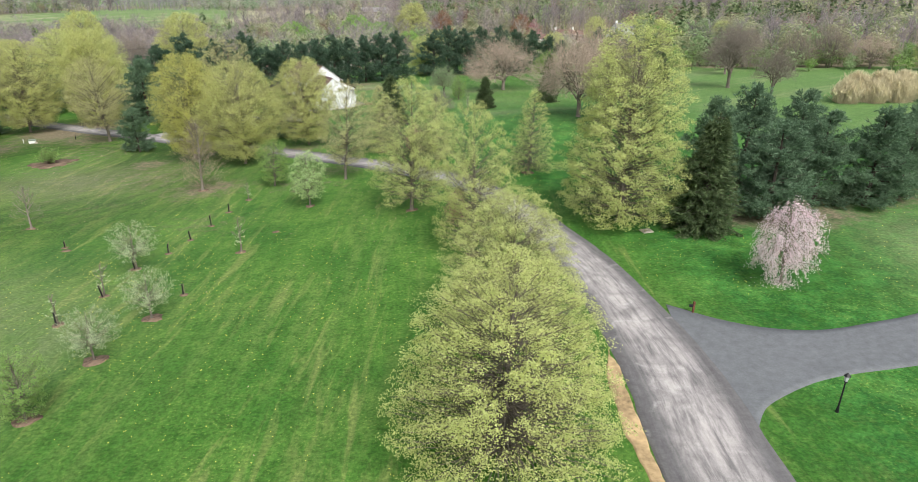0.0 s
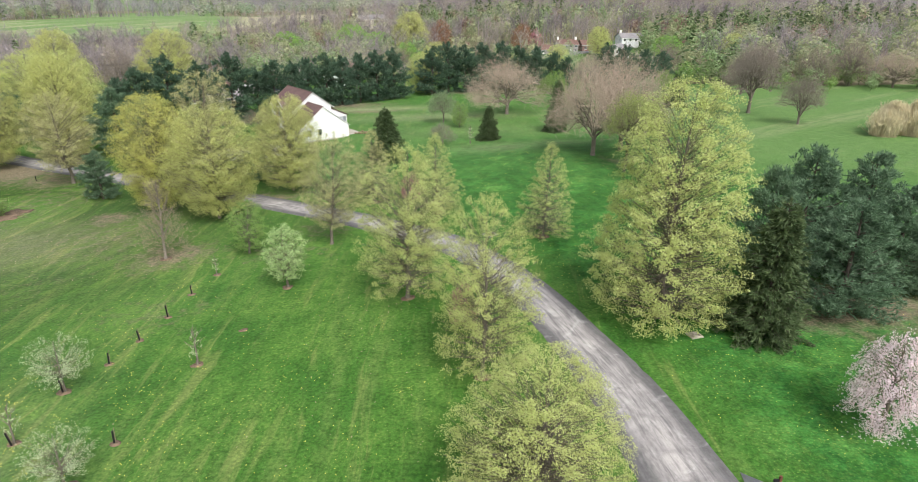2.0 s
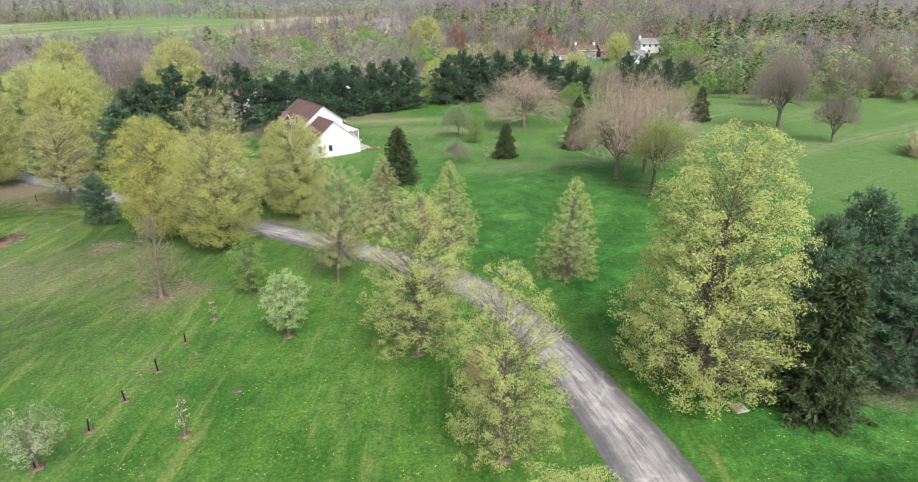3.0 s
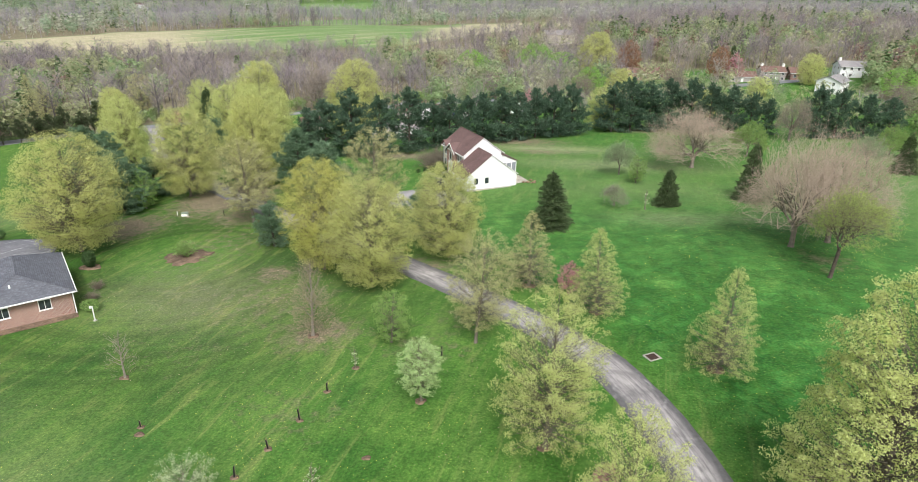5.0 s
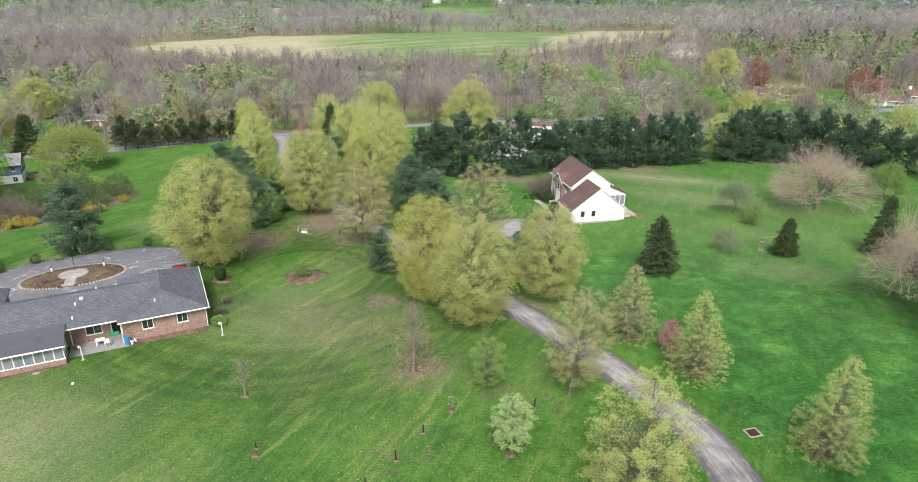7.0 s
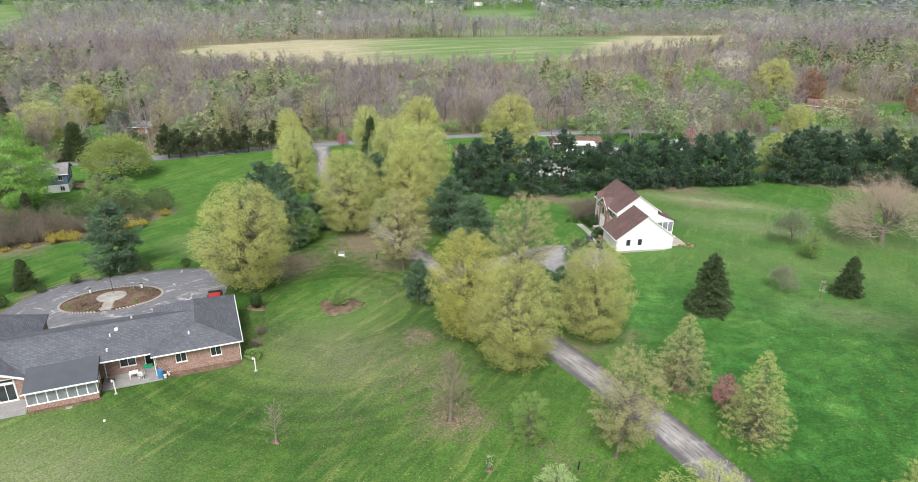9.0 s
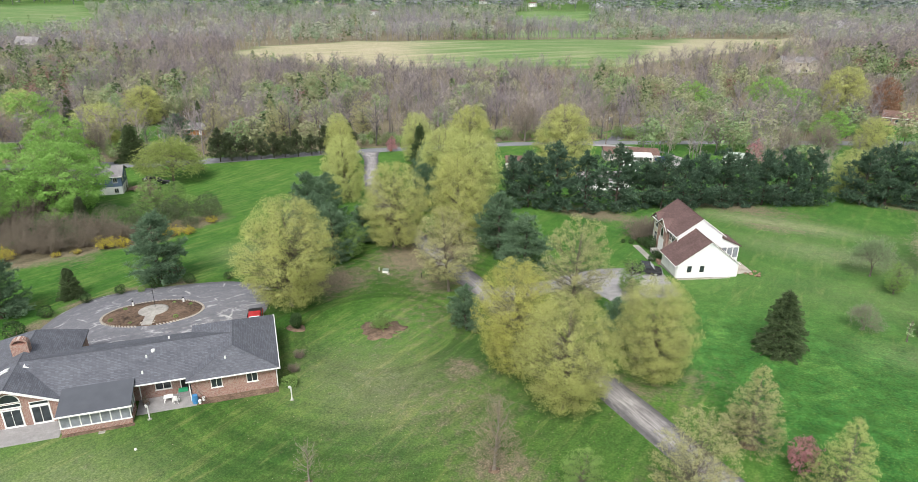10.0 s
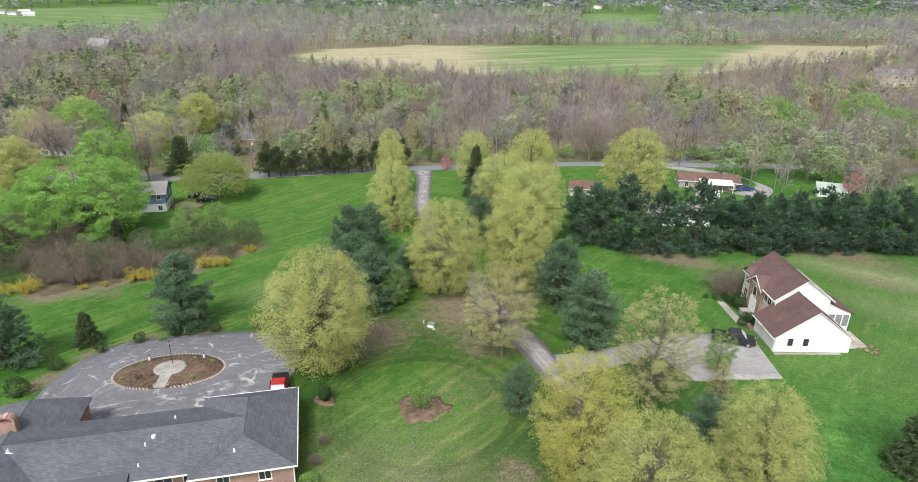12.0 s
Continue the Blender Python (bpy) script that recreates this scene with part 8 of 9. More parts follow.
# small front gable at the far end
bm = bmesh.new()
prism(bm, [(1.9, 12.9, 4.5), (1.9, 15.6, 4.5), (1.9, 14.25, 5.6)], (0.3, 0, 0))
part("front_gable", bm, M_SIDING, wh)
part("front_gable_roof", slabs(((1.6, 15.9, 4.45), (4.6, 15.9, 4.45), (4.6, 14.25, 5.75), (1.6, 14.25, 5.75)), ((4.6, 12.6, 4.45), (1.6, 12.6, 4.45), (1.6, 14.25, 5.75), (4.6, 14.25, 5.75)), thick=0.12), M_MAROON, wh)
arch = arch_window(wh, 1.65, 10.75, 2.75, 1.1, 1.5)
arch.matrix_basis = pose(1.65, 10.75, 2.75, 0, 0, -90)
entry = new("front_door")
entry.parent = wh
entry.matrix_basis = pose(1.65, 10.75, 0.14, 0, 0, -90)
part("surround", boxes((-0.95, -0.5, -0.06, 0.0, 0, 2.35), (0.5, 0.95, -0.06, 0.0, 0, 2.35), (-0.5, 0.5, -0.06, 0.0, 2.08, 2.35)), M_TRIM, entry)
part("leaf", boxes((-0.498, 0.498, -0.04, 0.0, 0, 2.078)), M_TRIM, entry, "white panelled door")
part("handle", boxes((0.36, 0.42, -0.1, -0.045, 0.95, 1.15)), M_STEEL, entry)
for y in (7.2, 14.2):
    for z in (0.9, 3.0):
        window(wh, 2.1, y, z, 1.0, 1.35, "-x")
window(wh, 2.1, 8.3, 3.0, 0.9, 1.35, "-x")
for x in (1.9, 3.9):
    window(wh, x, 0.0, 0.95, 0.85, 1.2, panes=1)
for y in (0.45, 3.15):
    gd = new("garage_door")
    gd.parent = wh
    gd.matrix_basis = pose(0.0, y, 0.13)
    for k in range(4):
        part("door_panel", boxes((-0.05, -0.002, 0.05, 2.35, k * 0.5, k * 0.5 + 0.49), bevel=0.008), M_TRIM, gd)
    for k in range(4):
        part("pane", boxes((-0.062, -0.052, 0.15 + k * 0.56, 0.55 + k * 0.56, 1.62, 1.86)), M_GLASS, gd)
    part("door_jamb", boxes((-0.07, -0.002, -0.06, 0.046, 0, 2.1)), M_TRIM, gd)
    part("door_jamb", boxes((-0.07, -0.002, 2.354, 2.46, 0, 2.1)), M_TRIM, gd)
part("wall_meter", boxes((6.6, 6.85, -0.14, -0.002, 0.9, 1.35), bevel=0.01), M_TRIM, wh, "white electric meter")
# screened rear porch
part("porch_roof", slabs(((9.55, 5.5, 4.4), (13.0, 5.5, 2.85), (13.0, 10.4, 2.85), (9.55, 10.4, 4.4)), thick=0.14), M_MAROON, wh)
bm = bmesh.new()
prism(bm, [(9.55, 5.7, 2.55), (12.7, 5.7, 2.55), (12.7, 5.7, 2.8), (9.55, 5.7, 4.2)], (0, 0.12, 0))
part("porch_gable", bm, M_SIDING, wh)
part("porch_rail_wall", boxes((9.55, 12.7, 5.7, 5.8, 0.0, 0.75), (12.6, 12.7, 5.802, 10.2, 0.0, 0.75)), M_SIDING, wh)
part("porch_floor", boxes((9.52, 12.8, 5.65, 10.3, -0.6, -0.004)), M_WOOD, wh)
for x, y in ((9.7, 5.75), (10.7, 5.75), (11.7, 5.75), (12.65, 5.75), (12.65, 7.2), (12.65, 8.7), (12.65, 10.15)):
    part("porch_post", boxes((x - 0.06, x + 0.06, y - 0.06, y + 0.06, 0.754, 2.56)), M_TRIM, wh)
for x in (9.78, 10.78, 11.78):
    part("screen_panel", boxes((x, x + 0.84, 5.745, 5.755, 0.754, 2.55)), M_SCREEN, wh)
for y in (5.83, 7.28, 8.78):
    part("screen_panel", boxes((12.645, 12.655, y, y + 1.34, 0.754, 2.55)), M_SCREEN, wh)
WM = wh.matrix_basis
terrace = tagged(new("terrace", None), "brown paved terrace behind the white garage", "patio", kind="structure")
terrace.matrix_basis = WM.copy()
part("slab", boxes((9.66, 13.2, 0.2, 5.6, -0.6, 0.03), bevel=0.02), M_STONE, terrace)
part("slab", boxes((5.0, 8.6, -0.5, -0.06, -0.6, 0.1), bevel=0.03), M_PAVER, terrace)
walk_way = tagged(new("front_walk", None), "pale path and steps to the front door", "path", kind="structure")
walk_way.matrix_basis = WM.copy()
for k in range(6):
    q = WM @ Vector((-0.7, 9.0 + k * 1.2, 0))
    top = gz(q.x, q.y) + 4.45 + 0.05
    part("slab", boxes((-1.25, -0.15, 8.42 + k * 1.2, 9.58 + k * 1.2, top - 0.3, top), bevel=0.02), M_PAVER, walk_way)
part("step", boxes((0.3, 1.6, 9.9, 11.6, -0.4, 0.28), bevel=0.02), M_PAVER, walk_way)
part("step", boxes((-0.4, 0.5, 6.0, 7.2, -0.4, 0.2), bevel=0.02), M_BRICK, walk_way)
for x, y, s in ((0.7, 8.4, 1.7), (0.9, 7.3, 1.6), (0.5, 6.4, 1.3), (1.1, 12.9, 2.0), (1.1, 13.9, 2.3), (0.4, 15.2, 1.7), (-0.9, 7.6, 1.3), (0.3, 9.2, 1.4), (-1.2, 16.5, 1.0), (0.4, 16.8, 1.1), (-2.5, 17.0, 0.8)):
    p = WM @ Vector((x, y, 0))
    stand("yew", "foundation_shrub", p.x, p.y, s, "clipped dark green shrub before the white house", "shrub")
for x, y, s in ((1.2, 18.6, 2.5), (3.4, 20.0, 2.2)):
    p = WM @ Vector((x, y, 0))
    stand("twiggy", "shrub", p.x, p.y, s, "bare twiggy shrub beyond the white house", "shrub")
p = WM @ Vector((5.5, 21.0, 0))
stand("small_green", "tree", p.x, p.y, 0.9, "small bright green tree beyond the white house")
M_FIELDSTONE = plain("brown_field_stone", (0.27, 0.185, 0.125), 0.9, vary=0.35, scale=5)
for i, (x, y, size) in enumerate(((12.4, 0.6, 0.34), (13.6, 1.6, 0.30), (11.7, 0.9, 0.26), (13.2, -0.2, 0.36), (13.9, 0.7, 0.24), (12.7, -0.1, 0.2))):
    bm = bmesh.new()
    bmesh.ops.create_icosphere(bm, subdivisions=2, radius=size)
    sr = random.Random(40 + i)
    for vert in bm.verts:
        vert.co *= sr.uniform(0.82, 1.08)
        vert.co.z *= 0.7
    me = bpy.data.meshes.new("garden_stone")
    bm.to_mesh(me)
    bm.free()
    me.materials.append(M_FIELDSTONE)
    q = WM @ Vector((x, y, 0))
    rock = new("garden_stone", me)
    rock.matrix_basis = pose(q.x, q.y, (WM @ Vector((0, 0, 0.03))).z + size * 0.55 if x < 13.2 and y > 0.2 else gz(q.x, q.y) + size * 0.4, 0, 0, i * 71)
    tagged(rock, "rough brown stone at the corner of the brown terrace", "stone", "stones at the terrace corner")
for i in range(22):
    st = new("border_stone", stone_mesh)
    q = WM @ Vector((0.1 + i * 0.24, -0.35 - 0.15 * random.Random(i).random(), 0))
    st.matrix_basis = pose(q.x, q.y, gz(q.x, q.y) + 0.06, 0, 0, i * 37)
    tagged(st, "rough field stone along the white garage wall", "stone", "stones along the garage")


# ---------------------------------------------------------------- far houses
def cottage(x, y, rot, length, width, height, wall, roof, label, pitch=0.45, lower=None, chimneys=(), windows=4, name="house", wall_name="wall"):
    """A gabled house with walls, roof, trim, windows and a door on both long sides."""
    z = min(gz(x + dx, y + dy) for dx in (-4, 4) for dy in (-4, 4)) - 0.1
    ob = thing(name, pose(x, y, z, 0, 0, rot), label, "house")
    L, W, rise = length / 2, width / 2, width / 2 * pitch
    h0 = 0
    if lower:
        part("lower_wall", boxes((-L, L, -W, W, -0.5, height * 0.48)), lower, ob)
        h0 = height * 0.48 + 0.004
    part(wall_name, boxes((-L, L, -W, W, h0 if lower else -0.5, height)), wall, ob)
    for sx in (-1, 1):
        bm = bmesh.new()
        prism(bm, [(sx * L, -W, height + 0.003), (sx * L, W, height + 0.003), (sx * L, 0, height + rise)], (-sx * 0.2, 0, 0))
        part("gable", bm, wall, ob)
    o = 0.45
    dz = o * pitch
    part("roof", slabs(((-L - o, -W - o, height - dz + 0.12), (L + o, -W - o, height - dz + 0.12), (L + o, 0, height + rise + 0.12), (-L - o, 0, height + rise + 0.12)),
                       ((L + o, W + o, height - dz + 0.12), (-L - o, W + o, height - dz + 0.12), (-L - o, 0, height + rise + 0.12), (L + o, 0, height + rise + 0.12)), thick=0.12), roof, ob)
    for sy in (-1, 1):
        part("gutter", boxes((-L - o, L + o, *(sorted((sy * (W + o + 0.005), sy * (W + o + 0.09)))), height - dz - 0.06, height - dz + 0.13)), M_TRIM, ob)
    floors = (1.0,) if height < 4 else (0.9, 0.9 + height * 0.5)
    for zf in floors:
        for i in range(windows):
            wx = -L + length * (i + 0.5) / windows
            if zf == floors[0] and i == windows // 2:
                continue
            window(ob, wx, -W, zf, 1.0, 1.2)
            window(ob, wx, W, zf, 1.0, 1.2, "+y")
        for sy in (-0.45, 0.45):
            window(ob, L, sy * W, zf, 0.9, 1.2, "+x")
            window(ob, -L, sy * W, zf, 0.9, 1.2, "-x")
    dx = -L + length * (windows // 2 + 0.5) / windows
    for sy in (-1, 1):
        part("door", boxes((dx - 0.5, dx + 0.5, *(sorted((sy * (W + 0.003), sy * (W + 0.06)))), 0.0, 2.1)), M_TRIM, ob)
    for cx, mat in chimneys:
        part("chimney", boxes((cx - 0.45, cx + 0.45, -0.4, 0.4, height, height + rise + 1.2)), mat, ob)
    return ob


cottage(-165.6, 104.0, 52, 11, 7.5, 5.2, M_BLUESIDE, M_GREYROOF, "blue and white two-storey house with grey roof", lower=M_SIDING)
deck = thing("deck", pose(-158.6, 111.3, gz(-158.6, 111.3), 0, 0, 22), "brown timber deck with railing beside the blue house", "deck")
for i in range(14):
    part("board", boxes((-3.4, 3.4, -2.4 + i * 0.3, -2.12 + i * 0.3, 0.5, 0.56)), M_DECK, deck)
for px in (-3.3, -1.2, 1.2, 3.3):
    for py in (-2.3, 1.6):
        part("post", boxes((px - 0.07, px + 0.07, py - 0.07, py + 0.07, -0.6, 0.496 if py > 0 else 1.45)), M_DECK, deck)
part("rail", boxes((-3.4, 3.4, -2.36, -2.24, 1.454, 1.54)), M_DECK, deck)
part("rail", boxes((-3.23, 3.23, -2.345, -2.26, 0.98, 1.06)), M_DECK, deck)
cottage(-66.0, 206.0, 30, 15, 7.5, 2.7, M_GREYSIDE, M_REDROOF, "long pale mobile home with red-brown roof", pitch=0.3)
carport = thing("carport", pose(-62.0, 201.2, gz(-62, 201.2), 0, 0, 30), "white awning with posts beside the mobile home", "carport")
part("awning", slabs(((-4, -2.2, 2.3), (4, -2.2, 2.3), (4, 1.4, 2.75), (-4, 1.4, 2.75)), thick=0.1), M_TRIM, carport)
for px in (-3.8, -1.3, 1.3, 3.8):
    part("post", boxes((px - 0.06, px + 0.06, -2.1, -1.98, -0.3, 2.22)), M_TRIM, carport)
part("railing", boxes((-3.7, 3.7, -2.08, -2.0, 0.5, 1.0)), M_WOOD, carport)
cottage(-60.6, 190.5, 28, 4.5, 3.2, 2.3, M_SIDING, M_TRIM, "small white garden shed with white roof", windows=1, name="shed")
cottage(-86.0, 176.0, 35, 7, 5, 2.6, M_CREAM, M_REDROOF, "small outbuilding with red-brown roof", windows=2, name="outbuilding")
cottage(-59, 168, 35, 12, 6, 3.0, M_SIDING, M_GREYROOF, "white outbuilding half hidden behind the pines", windows=3, name="outbuilding")
cottage(1.3, 318, 5, 18, 8.5, 2.9, M_BRICK, M_REDROOF, "red brick rancher with brown roof among trees", chimneys=((4, M_BRICK),), windows=6)
cottage(50, 314, 8, 9, 8, 4.0, M_GREYSIDE, M_REDROOF, "grey-brown house with pinkish roof and two chimneys", chimneys=((-4.2, M_TRIM), (4.2, M_TRIM)))
cottage(38, 312, 8, 11, 8, 2.6, M_GREYSIDE, M_REDROOF, "low garage wing with pinkish roof", windows=3)
cottage(61, 316, 8, 9, 8, 3.0, M_BRICK, M_REDROOF, "low brick wing with pinkish roof", windows=3)
cottage(66, 284, 60, 10, 8, 4.6, M_SIDING, M_GREYROOF, "white gabled house with pale grey roof", windows=3)
cottage(80, 318, 8, 11, 8, 4.8, M_SIDING, M_GREYROOF, "white two-storey house with grey roof and tall chimney", chimneys=((-4.9, M_TRIM),))
cottage(-54, 293, 25, 16, 8, 2.9, M_GREYSIDE, M_GREYROOF, "low grey rancher under trees", chimneys=((-5, M_TRIM),), windows=5)
cottage(-39, 217, 20, 6, 5, 2.6, M_SIDING, plain("green_metal_roof", (0.35, 0.42, 0.36), 0.6), "white shed with pale green roof", windows=2, name="shed")
cottage(-240, 113, 40, 14, 8, 2.8, M_SIDING, M_GREYROOF, "white house with grey roof half hidden by trees", windows=5)
cottage(-208, 161, 35, 8, 6, 2.7, M_CEDAR, M_GREYROOF, "orange cedar garage at the wood's edge", windows=2, name="garage")
cottage(-520, 244, 30, 16, 10, 9, M_GREYSIDE, M_GREYROOF, "weathered grey barn in the woods", windows=3, name="barn", pitch=0.9)
cottage(-52, 415, 30, 18, 10, 6, M_CREAM, M_GREYROOF, "cream house among distant bare trees", windows=5)
rng = random.Random(17)
for i in range(26):
    a, r = radians(rng.uniform(-14, 50)), rng.uniform(820, 1750)
    x, y = -20 - math.sin(a) * r, 60 + math.cos(a) * r
    if not any(bool(inside(np.array(x), np.array(y), list(p))) for p in FIELDS):
        cottage(x, y, rng.uniform(0, 90), rng.uniform(12, 18), 10, rng.uniform(5, 7), M_SIDING if i % 3 else M_CREAM, M_GREYROOF if i % 2 else M_REDROOF, "distant pale house among trees on the hill", windows=3)
for i, (x, y) in enumerate(((-985, 335), (-1000, 352), (-1010, 330), (-965, 345))):
    cottage(x, y, 30 + 40 * (i % 2), 13, 7, 3.4, M_SIDING, M_TRIM if i % 2 else M_GREYROOF, "white farm building on a far green field", windows=2, name="farm_building")

# ---------------------------------------------------------------- vehicles
def wheels(ob, places, r=0.36, w=0.24):
    for x, y in places:
        wheel = new("wheel")
        wheel.parent = ob
        wheel.matrix_basis = pose(x, y, r)
        part("tyre", cyl(bmesh.new(), (0, -w / 2, 0), (0, w / 2, 0), r, r, 20), M_RUBBER, wheel)
        part("rim", cyl(bmesh.new(), (0, -w / 2 - 0.01, 0), (0, w / 2 + 0.01, 0), r * 0.6, r * 0.6, 14), M_STEEL, wheel)


def loft(bm, sections):
    """A closed body through cross-sections (x, half width, z low, z high, half width at the top)."""
    rings = []
    for x, w, z0, z1, wt in sections:
        zm = z0 + (z1 - z0) * 0.45
        rings.append([bm.verts.new(p) for p in ((x, -w * 0.94, z0), (x, -w, zm), (x, -wt, z1), (x, wt, z1), (x, w, zm), (x, w * 0.94, z0))])
    for a, b in zip(rings, rings[1:]):
        for i in range(6):
            bm.faces.new((a[i], a[(i + 1) % 6], b[(i + 1) % 6], b[i]))
    bm.faces.new(rings[0][::-1])
    bm.faces.new(rings[-1])
    bmesh.ops.recalc_face_normals(bm, faces=bm.faces)
    return bm


def pickup(m, paint, label):
    ob = thing("pickup_truck", m, label, "truck")
    part("body", loft(bmesh.new(), [(-2.75, 0.9, 0.45, 0.95, 0.86), (-2.65, 0.97, 0.4, 1.05, 0.92), (0.5, 0.98, 0.38, 1.08, 0.93), (1.4, 0.98, 0.38, 1.08, 0.9), (2.5, 0.95, 0.42, 1.0, 0.84), (2.72, 0.85, 0.48, 0.85, 0.75)]), paint, ob)
    part("cab", loft(bmesh.new(), [(-0.75, 0.9, 1.05, 1.1, 0.88), (-0.6, 0.9, 1.05, 1.82, 0.72), (0.75, 0.9, 1.05, 1.84, 0.72), (1.5, 0.9, 1.05, 1.12, 0.85)]), paint, ob)
    bm = bmesh.new()
    prism(bm, [(1.48, -0.74, 1.16), (1.48, 0.74, 1.16), (0.86, 0.64, 1.80), (0.86, -0.64, 1.80)], (0.03, 0, 0.025))
    # sky reflection is put into the pane's colour: pale, opaque glass
    part("windscreen", bm, M_LAMPGLASS, ob)
    for s in (-1, 1):
        part("side_window", boxes((-0.5, 0.85, *sorted((s * 0.84, s * 0.90)), 1.3, 1.68), bevel=0.02), M_GLASS, ob)
        part("headlamp", boxes((2.62, 2.75, *sorted((s * 0.55, s * 0.82)), 0.68, 0.86), bevel=0.02), M_LAMPGLASS, ob)
        part("tail_lamp", boxes((-2.80, -2.70, *sorted((s * 0.72, s * 0.9)), 0.72, 0.98)), M_REDLIGHT, ob)
        part("mirror", boxes((1.0, 1.12, *sorted((s * 0.96, s * 1.14)), 1.15, 1.32), bevel=0.02), M_BLACK, ob)
    part("bed_cover", boxes((-2.66, -0.78, -0.88, 0.88, 1.06, 1.17), bevel=0.03), M_BLACK, ob)
    part("bumper", boxes((2.7, 2.84, -0.85, 0.85, 0.42, 0.6), bevel=0.03), M_STEEL, ob)
    wheels(ob, ((-1.7, -0.86), (-1.7, 0.86), (1.75, -0.86), (1.75, 0.86)))
    return ob


def car(m, paint, label):
    ob = thing("car", m, label, "car")
    part("body", loft(bmesh.new(), [(-2.25, 0.75, 0.45, 0.75, 0.7), (-2.1, 0.86, 0.35, 0.92, 0.8), (0, 0.9, 0.3, 0.95, 0.84), (1.2, 0.88, 0.3, 0.92, 0.8), (2.1, 0.82, 0.35, 0.78, 0.72), (2.25, 0.7, 0.42, 0.65, 0.62)]), paint, ob)
    part("cabin", loft(bmesh.new(), [(-1.9, 0.78, 0.92, 0.95, 0.75), (-1.2, 0.78, 0.92, 1.42, 0.6), (0.3, 0.8, 0.92, 1.45, 0.62), (1.1, 0.8, 0.92, 0.96, 0.74)]), M_GLASS, ob)
    part("roof", boxes((-1.2, 0.3, -0.58, 0.58, 1.455, 1.49), bevel=0.015), paint, ob)
    for s in (-1, 1):
        part("headlamp", boxes((2.14, 2.26, *sorted((s * 0.45, s * 0.68)), 0.58, 0.7)), M_LAMPGLASS, ob)
        part("tail_lamp", boxes((-2.28, -2.16, *sorted((s * 0.45, s * 0.7)), 0.6, 0.74)), M_REDLIGHT, ob)
    wheels(ob, ((-1.35, -0.78), (-1.35, 0.78), (1.35, -0.78), (1.35, 0.78)), 0.32, 0.2)
    return ob


x, y, _ = RM @ Vector((-2.3, 15.6, 0))
pickup(pose(x, y, gz(x, y) + 0.06, 0, 0, 52.4 - 93), M_REDCAR, "red pickup truck with black bed cover on the court")
pickup(pose(-32.4, 119.6, gz(-32.4, 119.6) + 0.07, 0, 0, 22), M_BLACKCAR, "black pickup truck before the white garage")
car(pose(-56.3, 206.9, gz(-56.3, 206.9) + 0.07, 0, 0, 40), M_BLUECAR, "dark blue car beside the mobile home")
car(pose(-62, 285, gz(-62, 285) + 0.02, 0, 0, 70), M_SILVERCAR, "silver car before the grey rancher")
for x, y, m in ((-164.6, 116.8, M_BLACKCAR), (-159.6, 116.4, M_BLACKCAR)):
    car(pose(x, y, gz(x, y) + 0.02, 0, 0, 60), m, "dark car parked beside the blue house")
band("mobile_home_drive", [(-86, 223.5, -84, 220), (-66, 226, -64, 222), (-56, 216, -53, 216), (-57.5, 205, -50, 207), (-58, 202, -51, 200)], M_CONCRETE, "pale concrete driveway beside the mobile home", "driveway", seed=12)
band("side_road", widened([(-84, 226), (-82, 238), (-86, 252), (-80, 268), (-70, 284), (-62, 296)], 2.2), M_COURT, "narrow dark side road into the trees", "road", seed=13)
band("gravel_edge", [(8.6, 17.0, 8.75, 17.0), (8.1, 20.0, 8.78, 20.0), (7.95, 24.0, 8.8, 24.0), (8.0, 26.5, 8.8, 26.5), (8.2, 28.5, 8.9, 28.7), (8.7, 30.6, 8.8, 30.6)], M_GRAVEL, "tan gravel strip along the lane edge", "gravel", lift=0.06, ragged=0.15, seed=14)

# ---------------------------------------------------------------- street and garden furniture
lamp = thing("lamp_post", pose(18.5, 25.0, gz(18.5, 25.0)), "black garden lamp post with glass lantern in a small bed", "lamp post")
part("post", cyl(bmesh.new(), (0, 0, -0.2), (0, 0, 1.72), 0.05, 0.035, 12), M_BLACK, lamp)
part("base", cyl(bmesh.new(), (0, 0, -0.05), (0, 0, 0.3), 0.09, 0.06, 12), M_BLACK, lamp)
part("collar", cyl(bmesh.new(), (0, 0, 1.724), (0, 0, 1.78), 0.09, 0.06, 12), M_BLACK, lamp)
part("lantern", cyl(bmesh.new(), (0, 0, 1.784), (0, 0, 2.05), 0.08, 0.13, 6), M_LAMPGLASS, lamp, "glass lantern")
part("cap", cyl(bmesh.new(), (0, 0, 2.054), (0, 0, 2.22), 0.17, 0.02, 6), M_BLACK, lamp)
post = thing("marker_post", pose(14.95, 34.9, gz(14.95, 34.9)), "short rusty iron post with a small box on the grass", "post")
part("post", boxes((-0.06, 0.06, -0.06, 0.06, -0.2, 0.78), bevel=0.01), plain("rusty_iron", (0.13, 0.055, 0.035), 0.9), post)
part("box", boxes((-0.3, -0.064, -0.06, 0.06, 0.42, 0.58), bevel=0.01), M_BLACK, post)


